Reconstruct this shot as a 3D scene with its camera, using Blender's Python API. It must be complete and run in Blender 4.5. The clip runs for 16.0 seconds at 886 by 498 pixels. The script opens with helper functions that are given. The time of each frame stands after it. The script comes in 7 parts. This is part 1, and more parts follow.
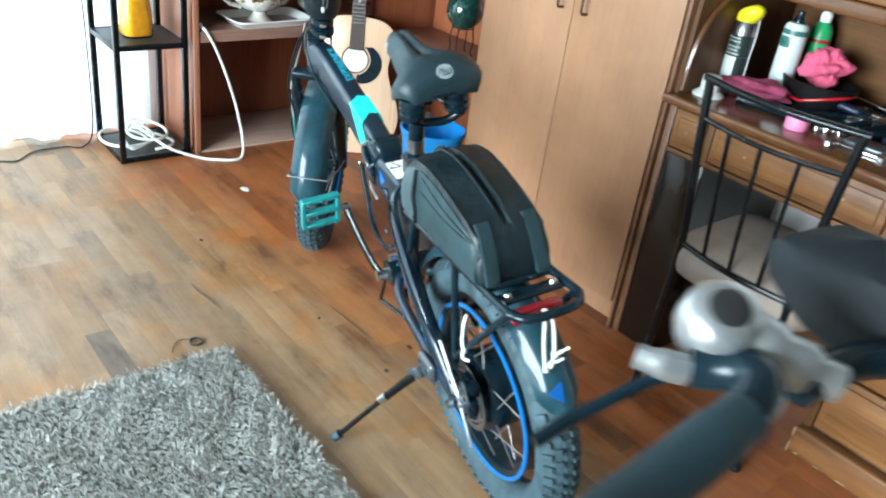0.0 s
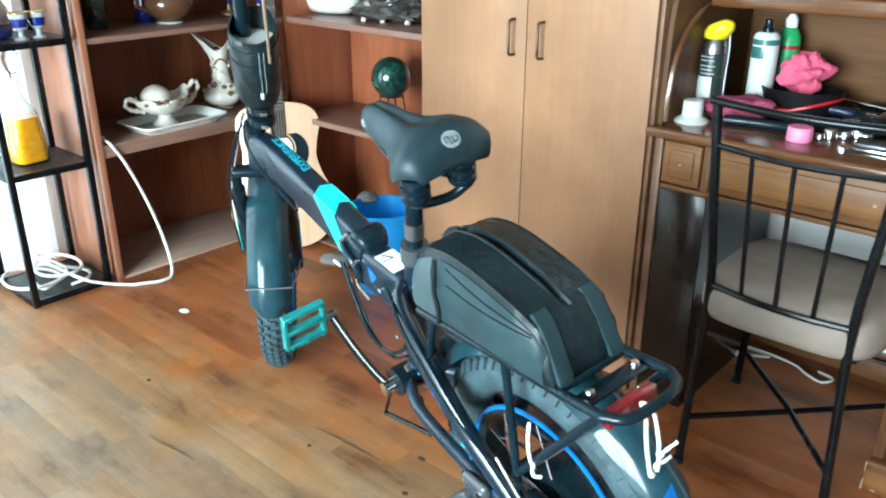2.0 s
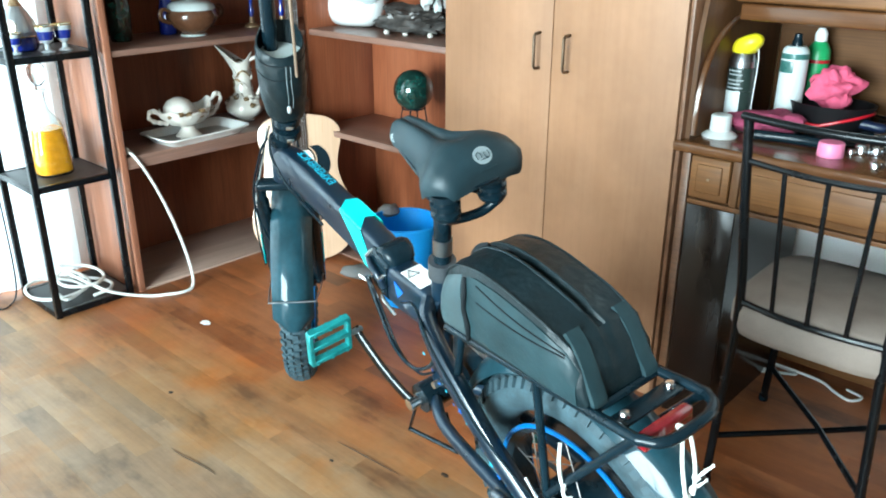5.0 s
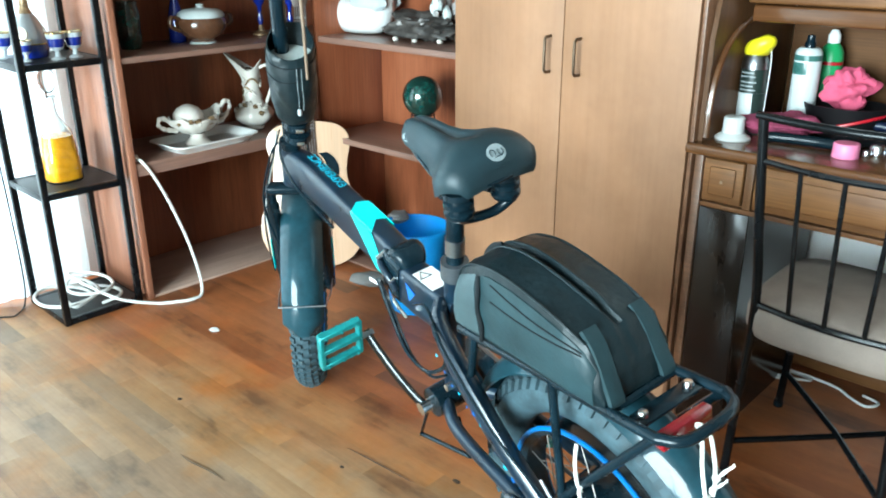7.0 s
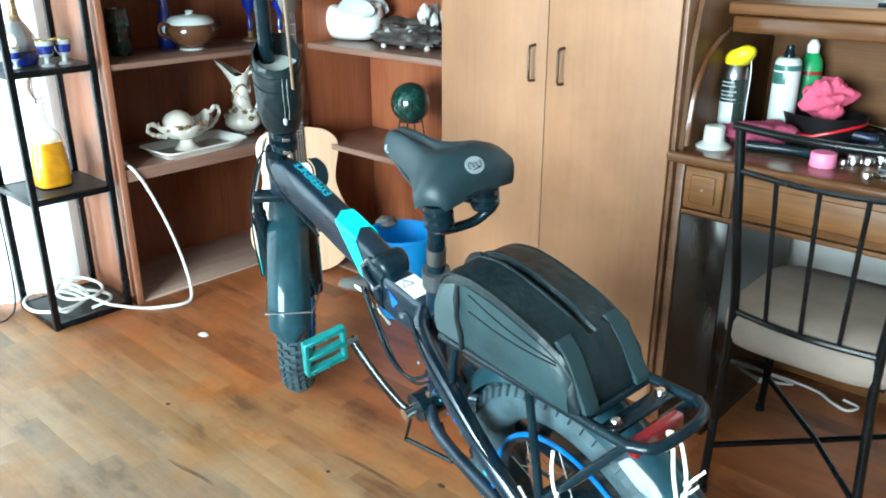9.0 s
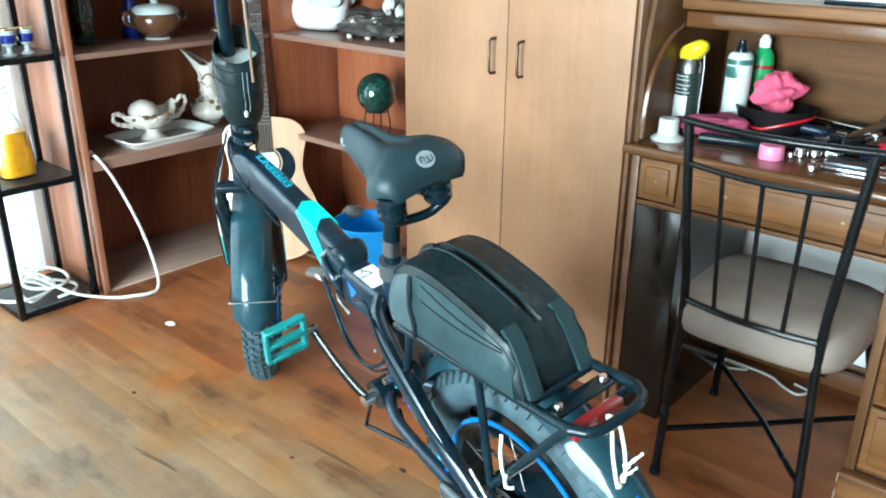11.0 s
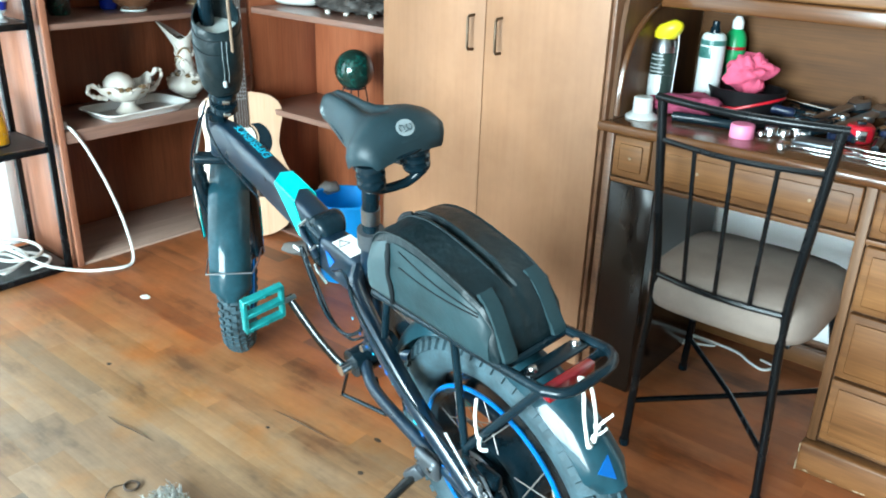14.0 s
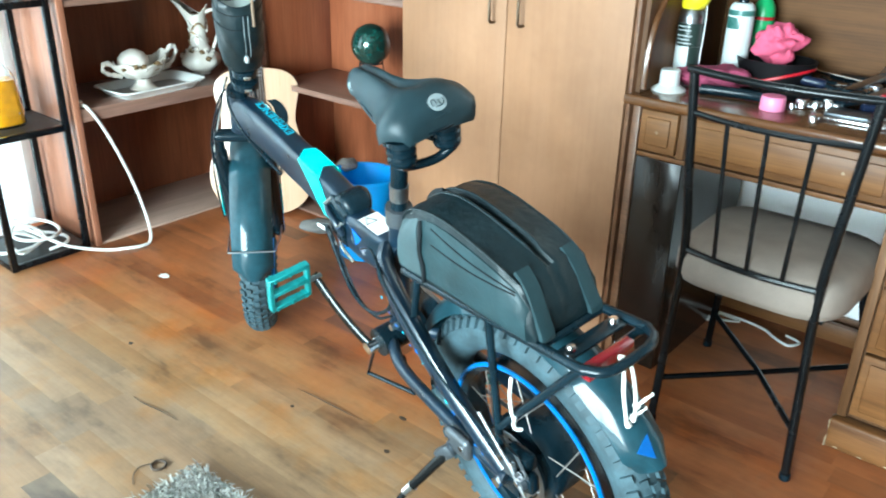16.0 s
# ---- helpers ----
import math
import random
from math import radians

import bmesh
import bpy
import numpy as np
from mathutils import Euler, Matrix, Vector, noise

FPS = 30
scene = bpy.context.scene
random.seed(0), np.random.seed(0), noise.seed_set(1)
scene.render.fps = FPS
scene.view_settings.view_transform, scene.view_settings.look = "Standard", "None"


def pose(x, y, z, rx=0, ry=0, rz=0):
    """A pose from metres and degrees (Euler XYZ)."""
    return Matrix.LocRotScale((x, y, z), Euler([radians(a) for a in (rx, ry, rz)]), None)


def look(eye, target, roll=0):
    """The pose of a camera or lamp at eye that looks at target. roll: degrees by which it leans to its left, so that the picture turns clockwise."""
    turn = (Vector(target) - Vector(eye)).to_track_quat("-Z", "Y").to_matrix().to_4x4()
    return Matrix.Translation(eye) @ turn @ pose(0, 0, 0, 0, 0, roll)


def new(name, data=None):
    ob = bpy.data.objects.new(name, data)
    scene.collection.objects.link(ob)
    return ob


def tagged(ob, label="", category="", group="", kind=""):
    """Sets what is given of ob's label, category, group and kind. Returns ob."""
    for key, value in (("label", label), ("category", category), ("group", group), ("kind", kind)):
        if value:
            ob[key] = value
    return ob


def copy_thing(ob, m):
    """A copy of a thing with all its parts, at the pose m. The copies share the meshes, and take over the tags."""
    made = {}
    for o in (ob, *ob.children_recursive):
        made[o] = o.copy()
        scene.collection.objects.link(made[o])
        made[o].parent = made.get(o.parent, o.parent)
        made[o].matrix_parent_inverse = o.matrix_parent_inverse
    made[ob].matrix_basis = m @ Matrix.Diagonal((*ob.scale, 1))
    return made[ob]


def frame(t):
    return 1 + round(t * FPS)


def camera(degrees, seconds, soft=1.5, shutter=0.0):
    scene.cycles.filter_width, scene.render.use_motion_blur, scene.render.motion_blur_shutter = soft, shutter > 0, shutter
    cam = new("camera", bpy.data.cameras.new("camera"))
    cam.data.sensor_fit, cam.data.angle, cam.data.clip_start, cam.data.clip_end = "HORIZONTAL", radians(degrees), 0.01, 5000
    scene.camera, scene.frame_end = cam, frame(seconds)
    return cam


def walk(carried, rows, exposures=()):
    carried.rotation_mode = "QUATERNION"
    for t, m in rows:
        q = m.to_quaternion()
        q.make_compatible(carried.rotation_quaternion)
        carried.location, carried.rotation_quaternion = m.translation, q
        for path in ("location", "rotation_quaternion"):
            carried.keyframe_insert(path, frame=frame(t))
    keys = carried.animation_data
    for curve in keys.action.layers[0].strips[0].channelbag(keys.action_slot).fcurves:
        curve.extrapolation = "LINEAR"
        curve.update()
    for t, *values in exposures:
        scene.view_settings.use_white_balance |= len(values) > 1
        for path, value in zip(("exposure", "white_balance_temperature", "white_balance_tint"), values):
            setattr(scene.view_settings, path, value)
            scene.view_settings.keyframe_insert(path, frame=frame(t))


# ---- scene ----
cam = camera(57.1, 16.0, soft=1.9, shutter=0.5)
PATH = [
    (0, (0.75, 0.487, 1.341), (-0.571, 1.663, 0.407), 7.9),
    (0.5, (0.596, 0.458, 1.276), (-0.74, 1.639, 0.368), 5.6),
    (1, (0.552, 0.497, 1.246), (-0.796, 1.701, 0.391), 2.2),
    (1.5, (0.472, 0.532, 1.249), (-0.738, 1.901, 0.433), 0.2),
    (2, (0.419, 0.518, 1.255), (-0.808, 1.896, 0.482), 0.2),
    (2.5, (0.382, 0.503, 1.24), (-0.868, 1.867, 0.481), 0.7),
    (3, (0.388, 0.51, 1.256), (-0.876, 1.867, 0.507), 0.2),
    (3.5, (0.388, 0.517, 1.253), (-0.862, 1.88, 0.493), 0.7),
    (4, (0.397, 0.514, 1.261), (-0.858, 1.875, 0.505), 0.2),
    (6.5, (0.375, 0.512, 1.242), (-0.89, 1.876, 0.511), 0.2),
    (7, (0.378, 0.51, 1.234), (-0.901, 1.868, 0.513), -0.2),
    (7.5, (0.387, 0.509, 1.238), (-0.907, 1.853, 0.517), -0.6),
    (8, (0.408, 0.507, 1.255), (-0.857, 1.881, 0.538), -0.7),
    (8.5, (0.403, 0.511, 1.255), (-0.869, 1.878, 0.537), -0.1),
    (11, (0.459, 0.514, 1.278), (-0.759, 1.912, 0.53), 0.5),
    (11.5, (0.469, 0.509, 1.279), (-0.731, 1.918, 0.52), 0.8),
    (12, (0.477, 0.502, 1.284), (-0.718, 1.916, 0.527), 1.3),
    (12.5, (0.477, 0.499, 1.277), (-0.716, 1.918, 0.526), 1.4),
    (13, (0.484, 0.488, 1.277), (-0.686, 1.923, 0.521), 1.3),
    (13.5, (0.483, 0.48, 1.266), (-0.671, 1.917, 0.489), 1.6),
    (14, (0.477, 0.484, 1.261), (-0.683, 1.913, 0.48), 1.9),
    (14.5, (0.472, 0.485, 1.255), (-0.69, 1.904, 0.458), 1.9),
    (15, (0.472, 0.483, 1.256), (-0.684, 1.899, 0.443), 1.4),
    (15.5, (0.454, 0.484, 1.254), (-0.672, 1.908, 0.415), 1.3),
    (16, (0.431, 0.475, 1.252), (-0.728, 1.875, 0.417), 1.3),
]
walk(cam, [(t, look(eye, target, roll)) for t, eye, target, roll in PATH], exposures=[(0, -0.22, 6500, 14), (1, -0.29, 6500, 14), (1.5, -0.16, 6500, 11), (3, -0.07, 6450, 9), (7, -0.12, 6450, 8), (8.5, -0.09, 6450, 8), (12, -0.01, 6400, 7.5), (14.5, 0.08, 6350, 7), (16, 0.11, 6350, 6)])

# ---------------------------------------------------------------- light
WEST, EAST, SOUTH, NORTH, CEIL = -2.62, 2.3, -2.7, 2.87, 2.45
world = bpy.data.worlds.new("sky")
scene.world = world
world.use_nodes = True
wt = world.node_tree
sky = wt.nodes.new("ShaderNodeTexSky")
sky.sky_type = "NISHITA"
sky.sun_disc = False
sky.sun_elevation = radians(40)
sky.sun_rotation = radians(200)
wt.links.new(sky.outputs[0], wt.nodes["Background"].inputs[0])
wt.nodes["Background"].inputs[1].default_value = 0.12


def area(name, m, w, h, watts, colour, spread=180):
    data = bpy.data.lights.new(name, "AREA")
    data.shape, data.size, data.size_y, data.energy, data.color, data.spread = "RECTANGLE", w, h, watts, colour, radians(spread)
    ob = new(name, data)
    ob.matrix_world = m
    return ob


# sky light entering by the two windows
area("daylight_west", look((WEST - 0.35, 0.55, 1.1), (0.5, 0.55, 0.9)), 2.2, 2.0, 120, (0.70, 0.918, 1.0))
area("daylight_south", look((-0.05, SOUTH - 0.1, 1.12), (-0.65, 1.8, 0.12)), 2.6, 2.0, 645, (0.715, 0.925, 1.0), 150)


# ---------------------------------------------------------------- materials
def nodes_of(name):
    m = bpy.data.materials.new(name)
    m.use_nodes = True
    nt = m.node_tree
    return m, nt, nt.nodes["Principled BSDF"]


def add(nt, kind, **inputs):
    n = nt.nodes.new(kind)
    for k, v in inputs.items():
        key = int(k[1:]) if k[0] == "i" and k[1:].isdigit() else k
        n.inputs[key].default_value = v
    return n


def mapped(nt, scale=(1, 1, 1), own=False):
    """Object coordinates, scaled; own: shifted for each object by its random number."""
    tc = nt.nodes.new("ShaderNodeTexCoord")
    mp = nt.nodes.new("ShaderNodeMapping")
    mp.inputs["Scale"].default_value = scale
    nt.links.new(tc.outputs["Object"], mp.inputs["Vector"])
    if own:
        info = nt.nodes.new("ShaderNodeObjectInfo")
        mul = add(nt, "ShaderNodeMath", i1=37.0)
        mul.operation = "MULTIPLY"
        comb = nt.nodes.new("ShaderNodeCombineXYZ")
        nt.links.new(info.outputs["Random"], mul.inputs[0])
        for k in range(3):
            nt.links.new(mul.outputs[0], comb.inputs[k])
        nt.links.new(comb.outputs[0], mp.inputs["Location"])
    return mp.outputs[0]


def ramp(nt, fac, stops):
    r = nt.nodes.new("ShaderNodeValToRGB")
    e = r.color_ramp.elements
    while len(e) < len(stops):
        e.new(0.5)
    for el, (p, c) in zip(e, stops):
        el.position, el.color = p, (*c, 1)
    nt.links.new(fac, r.inputs[0])
    return r.outputs[0]


def noise_tex(nt, vec, scale, detail=4, rough=0.55):
    n = add(nt, "ShaderNodeTexNoise", Scale=scale, Detail=detail, Roughness=rough)
    nt.links.new(vec, n.inputs["Vector"])
    return n.outputs[0]


def mix(nt, a, b, fac, kind="MIX"):
    m = nt.nodes.new("ShaderNodeMix")
    m.data_type, m.blend_type = "RGBA", kind
    for sock, v in ((m.inputs[0], fac), (m.inputs[6], a), (m.inputs[7], b)):
        if isinstance(v, bpy.types.NodeSocket):
            nt.links.new(v, sock)
        else:
            sock.default_value = v if isinstance(v, (int, float)) else (*v, 1)
    return m.outputs[2]


def bump(nt, bsdf, height, strength, dist=0.002):
    b = add(nt, "ShaderNodeBump", Strength=strength, Distance=dist)
    nt.links.new(height, b.inputs["Height"])
    nt.links.new(b.outputs[0], bsdf.inputs["Normal"])


def rough_var(nt, bsdf, fac, lo, hi):
    r = add(nt, "ShaderNodeMapRange", i3=lo, i4=hi)
    nt.links.new(fac, r.inputs[0])
    nt.links.new(r.outputs[0], bsdf.inputs["Roughness"])


def plain(name, colour, rough=0.5, metal=0.0, vary=0.15, scale=9.0, grain=140.0, relief=0.08, coat=0.0, spec=0.5, folds=0.0):
    """Paint, plastic, metal, cloth: a base colour with patches and grain."""
    m, nt, p = nodes_of(name)
    v = mapped(nt)
    big, fine = noise_tex(nt, v, scale, 5), noise_tex(nt, v, grain, 3)
    dark = tuple(c * (1 - vary) for c in colour)
    light = tuple(min(1, c * (1 + vary)) for c in colour)
    c = ramp(nt, big, [(0.3, dark), (0.7, light)])
    c = mix(nt, c, ramp(nt, fine, [(0.35, (1 - vary * 0.6,) * 3), (0.65, (1, 1, 1))]), 1.0, "MULTIPLY")
    nt.links.new(c, p.inputs["Base Color"])
    rough_var(nt, p, big, max(0.02, rough - 0.07), min(1, rough + 0.07))
    p.inputs["Metallic"].default_value = metal
    p.inputs["Coat Weight"].default_value = coat
    p.inputs["Coat Roughness"].default_value = 0.08
    p.inputs["Specular IOR Level"].default_value = spec
    if relief:
        bump(nt, p, fine, relief, 0.001)
    if folds:
        b = add(nt, "ShaderNodeBump", Strength=folds, Distance=0.012)
        nt.links.new(noise_tex(nt, v, 17.0, 3, 0.5), b.inputs["Height"])
        nt.links.new(b.outputs[0], p.inputs["Normal"].links[0].from_node.inputs["Normal"])
    return m


def wood(name, dark, mid, light, axis=2, rough=0.35, stretch=14.0, fine=60.0, own=False, island=False, tone=0.0, coat=0.0, relief=0.1, spots=0.0, streak=0.8):
    """Wood with grain along an axis; tone: how far whole pieces differ from one another."""
    m, nt, p = nodes_of(name)
    sc = [stretch] * 3
    sc[axis] = 1.2
    v = mapped(nt, sc, own)
    g1 = noise_tex(nt, v, 1.3, 6, 0.6)
    sc2 = [fine * 3] * 3
    sc2[axis] = 4.0
    g2 = noise_tex(nt, mapped(nt, sc2, own), 1.0, 3)
    c = ramp(nt, g1, [(0.3, dark), (0.5, mid), (0.72, light)])
    c = mix(nt, c, ramp(nt, g2, [(0.35, (0.72,) * 3), (0.6, (1, 1, 1))]), streak, "MULTIPLY")
    if tone:
        src = nt.nodes.new("ShaderNodeNewGeometry").outputs["Random Per Island"] if island else nt.nodes.new("ShaderNodeObjectInfo").outputs["Random"]
        c = mix(nt, c, ramp(nt, src, [(0.0, (1 - 0.95 * tone, 1 - 0.82 * tone, 1 - 0.62 * tone)), (0.08, (1 - 0.85 * tone, 1 - 0.72 * tone, 1 - 0.52 * tone)), (0.14, (1 - 0.3 * tone,) * 3), (0.40, (1, 1, 1)), (0.62, (1.0, 1 - 0.10 * tone, 1 - 0.30 * tone)), (0.82, (1 - 0.18 * tone, 1 - 0.32 * tone, 1 - 0.52 * tone)), (1.0, (1 - 0.42 * tone, 1 - 0.46 * tone, 1 - 0.46 * tone))]), 1.0, "MULTIPLY")
    if spots:
        big = noise_tex(nt, mapped(nt), 5.0, 4, 0.7)
        c = mix(nt, c, ramp(nt, big, [(0.35, (1 - spots,) * 3), (0.6, (1, 1, 1))]), 1.0, "MULTIPLY")
    nt.links.new(c, p.inputs["Base Color"])
    rough_var(nt, p, g1, rough - 0.08, rough + 0.1)
    p.inputs["Coat Weight"].default_value = coat
    p.inputs["Coat Roughness"].default_value = 0.12
    if relief:
        bump(nt, p, g2, relief, 0.001)
    return m


def glass(name, colour, rough=0.02, ior=1.45):
    m, nt, p = nodes_of(name)
    p.inputs["Base Color"].default_value = (*colour, 1)
    p.inputs["Transmission Weight"].default_value = 1.0
    p.inputs["IOR"].default_value = ior
    rough_var(nt, p, noise_tex(nt, mapped(nt), 12, 3), rough, rough + 0.06)
    return m


M = {}
FLOOR_TONES = ((0.295, 0.181, 0.108), (0.375, 0.240, 0.147), (0.44, 0.292, 0.186))
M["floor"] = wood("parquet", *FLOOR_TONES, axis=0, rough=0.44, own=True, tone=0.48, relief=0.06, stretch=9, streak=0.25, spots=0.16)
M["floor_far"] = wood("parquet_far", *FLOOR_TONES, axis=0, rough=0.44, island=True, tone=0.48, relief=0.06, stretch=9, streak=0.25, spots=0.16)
def floor_wear_and_shade(m):
    """The varnish is redder and glossier towards the furniture, with some shade put into that colour; worn and greyer
    where people walk.
    """
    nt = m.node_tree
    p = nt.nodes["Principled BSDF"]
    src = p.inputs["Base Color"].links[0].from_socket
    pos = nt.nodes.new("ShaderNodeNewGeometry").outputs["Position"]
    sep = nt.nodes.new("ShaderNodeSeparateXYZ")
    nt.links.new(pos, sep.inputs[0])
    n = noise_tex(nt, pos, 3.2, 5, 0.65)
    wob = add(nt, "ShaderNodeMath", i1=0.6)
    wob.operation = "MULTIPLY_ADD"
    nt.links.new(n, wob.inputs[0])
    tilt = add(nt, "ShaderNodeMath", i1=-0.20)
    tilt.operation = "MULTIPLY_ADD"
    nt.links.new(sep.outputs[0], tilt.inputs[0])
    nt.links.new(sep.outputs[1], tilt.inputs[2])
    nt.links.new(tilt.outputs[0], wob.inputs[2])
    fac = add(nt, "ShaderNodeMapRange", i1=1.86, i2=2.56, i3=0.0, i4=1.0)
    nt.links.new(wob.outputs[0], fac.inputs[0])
    # red varnish, its darkening partly shade painted in towards the furniture
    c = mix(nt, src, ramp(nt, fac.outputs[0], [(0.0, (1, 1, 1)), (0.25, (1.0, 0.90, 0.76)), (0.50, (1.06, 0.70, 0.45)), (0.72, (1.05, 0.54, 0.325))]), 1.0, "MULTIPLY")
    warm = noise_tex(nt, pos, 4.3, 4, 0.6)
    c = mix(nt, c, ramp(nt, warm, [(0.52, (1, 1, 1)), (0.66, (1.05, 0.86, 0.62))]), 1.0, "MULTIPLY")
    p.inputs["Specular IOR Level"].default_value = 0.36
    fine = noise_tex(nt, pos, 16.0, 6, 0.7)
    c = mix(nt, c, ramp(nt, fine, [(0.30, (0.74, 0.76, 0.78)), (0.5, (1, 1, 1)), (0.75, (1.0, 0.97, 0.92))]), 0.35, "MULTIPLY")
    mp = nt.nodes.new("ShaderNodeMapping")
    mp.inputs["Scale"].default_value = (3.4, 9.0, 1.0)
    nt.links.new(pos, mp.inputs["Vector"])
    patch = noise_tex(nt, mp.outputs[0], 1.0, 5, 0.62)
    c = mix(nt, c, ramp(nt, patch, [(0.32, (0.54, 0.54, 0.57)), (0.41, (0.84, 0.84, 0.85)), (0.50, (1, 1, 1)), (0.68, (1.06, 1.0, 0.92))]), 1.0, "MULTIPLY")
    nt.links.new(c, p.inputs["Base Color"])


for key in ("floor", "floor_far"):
    floor_wear_and_shade(M[key])
M["subfloor"] = plain("subfloor", (0.05, 0.025, 0.012), 0.8)
M["wall"] = plain("white_wall_paint", (0.88, 0.89, 0.88), 0.75, vary=0.04, scale=3, relief=0.05)
# colour of the walls out of view, kept dark to cut bounced light
M["wall_dark"] = plain("dark_wall_paint", (0.09, 0.075, 0.062), 0.75, vary=0.05, scale=3, relief=0.05)
# the ceiling is out of view; its dark grey lowers the fill light
M["ceiling"] = plain("dark_ceiling_paint", (0.27, 0.262, 0.25), 0.85, vary=0.03, scale=3)
M["laminate"] = wood("beech_laminate", (0.298, 0.146, 0.074), (0.324, 0.162, 0.085), (0.353, 0.182, 0.100), axis=2, rough=0.50, stretch=4, fine=25, relief=0.02, spots=0.13, streak=0.22)
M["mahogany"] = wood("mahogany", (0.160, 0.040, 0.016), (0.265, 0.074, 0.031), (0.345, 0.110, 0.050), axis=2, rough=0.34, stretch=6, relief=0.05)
# lighter copy of the mahogany: window light on the outer side put in
M["mahogany_lit_side"] = wood("mahogany_lit_side", (0.27, 0.100, 0.056), (0.34, 0.134, 0.078), (0.41, 0.17, 0.100), axis=2, rough=0.34, stretch=6, relief=0.05)
# shelf boards: the sheen on their tops is put into a greyer brown
M["mahogany_y"] = wood("mahogany_sheen_along_y", (0.17, 0.088, 0.064), (0.235, 0.125, 0.092), (0.295, 0.162, 0.121), axis=1, rough=0.33, stretch=9, relief=0.05)
# dusty bottom board, paler still because the light on it is painted in
M["dusty_lit_board"] = wood("dusty_lit_bottom_board", (0.34, 0.215, 0.165), (0.42, 0.275, 0.215), (0.50, 0.335, 0.265), axis=1, rough=0.45, stretch=9, relief=0.05)
# the same painted sheen, grain along x
M["mahogany_x"] = wood("mahogany_sheen_along_x", (0.17, 0.088, 0.064), (0.235, 0.125, 0.092), (0.295, 0.162, 0.121), axis=0, rough=0.33, stretch=9, relief=0.05)
M["oak"] = wood("oak", (0.074, 0.026, 0.008), (0.168, 0.067, 0.021), (0.265, 0.117, 0.041), axis=0, rough=0.46, stretch=10, fine=80, relief=0.12, coat=0.0)
# darker oak: the shade under the raised tambour is put into this colour
M["oak_shaded"] = wood("oak_back_shaded", (0.070, 0.026, 0.007), (0.112, 0.044, 0.013), (0.165, 0.070, 0.022), axis=0, rough=0.58, stretch=7, fine=80, relief=0.08)
M["oak_z"] = wood("oak_upright", (0.070, 0.029, 0.011), (0.130, 0.055, 0.021), (0.195, 0.090, 0.037), axis=2, rough=0.45, stretch=8, fine=80, relief=0.12, coat=0.0)
M["oak_gloss"] = wood("oak_gloss", (0.075, 0.026, 0.009), (0.120, 0.045, 0.015), (0.160, 0.064, 0.022), axis=0, rough=0.22, stretch=10, fine=80, relief=0.03, coat=0.35)
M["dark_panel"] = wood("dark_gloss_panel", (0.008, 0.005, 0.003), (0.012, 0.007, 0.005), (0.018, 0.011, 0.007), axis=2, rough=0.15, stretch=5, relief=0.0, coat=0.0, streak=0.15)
for key, level in (("oak", 0.3), ("oak_shaded", 0.2), ("oak_z", 0.3), ("laminate", 0.35)):
    M[key].node_tree.nodes["Principled BSDF"].inputs["Specular IOR Level"].default_value = level
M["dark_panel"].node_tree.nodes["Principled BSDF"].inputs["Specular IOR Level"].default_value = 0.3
M["black_metal"] = plain("black_metal", (0.004, 0.005, 0.006), 0.26, vary=0.3, scale=14, relief=0.02, spec=0.28)
M["black_shelf"] = plain("black_shelf_board", (0.022, 0.022, 0.022), 0.45, vary=0.3, scale=20, relief=0.1)
M["bike_black"] = plain("bike_gloss_black", (0.004, 0.016, 0.030), 0.30, vary=0.3, scale=20, relief=0.0, coat=0.28)
M["satin_black"] = plain("satin_black", (0.004, 0.013, 0.019), 0.25, vary=0.3, scale=20, relief=0.02, spec=0.29)
M["plastic_black"] = plain("fender_plastic", (0.012, 0.044, 0.058), 0.32, vary=0.25, scale=14, grain=70, relief=0.08, coat=0.45, spec=0.10)
M["badge_dim"] = plain("worn_badge", (0.20, 0.24, 0.25), 0.5, vary=0.3, scale=60)
M["polished_black"] = plain("polished_black", (0.035, 0.037, 0.038), 0.18, 0.8, vary=0.3, scale=30, relief=0.02)
M["rubber"] = plain("tyre_rubber", (0.032, 0.064, 0.078), 0.72, vary=0.35, scale=25, relief=0.15)
M["cloth_black"] = plain("coated_black_fabric", (0.004, 0.012, 0.015), 0.42, vary=0.25, scale=14, grain=900, relief=0.25, spec=0.36, folds=0.7)
# bag sides: the window light on them is put into a greyer colour
M["cloth_side"] = plain("coated_lighter_fabric", (0.0135, 0.035, 0.041), 0.50, vary=0.25, scale=14, grain=900, relief=0.25, spec=0.35, folds=0.4)
M["cloth_strap"] = plain("black_webbing", (0.005, 0.008, 0.010), 0.7, vary=0.25, grain=700, relief=0.3, spec=0.25)
M["reflect_grey"] = plain("grey_reflective_fabric", (0.042, 0.076, 0.085), 0.45, vary=0.2, relief=0.05)
M["saddle"] = plain("saddle_vinyl", (0.010, 0.027, 0.034), 0.48, vary=0.2, scale=18, grain=500, relief=0.2, spec=0.35)
M["teal"] = plain("teal_paint", (0.0, 0.66, 0.64), 0.32, vary=0.1, relief=0.02, coat=0.5)
M["teal_metal"] = plain("teal_anodised", (0.015, 0.29, 0.29), 0.38, 0.35, vary=0.25, scale=25, relief=0.03)
M["cyan"] = plain("cyan_print", (0.01, 0.42, 0.58), 0.4, vary=0.08, relief=0)
M["blue"] = plain("blue_print", (0.0, 0.11, 0.40), 0.35, vary=0.1, relief=0)
M["rim_blue"] = plain("rim_blue", (0.0, 0.17, 0.50), 0.3, 0.3, vary=0.15, relief=0.0)
M["white_paint"] = plain("white_print", (0.80, 0.80, 0.78), 0.5, vary=0.04, relief=0)
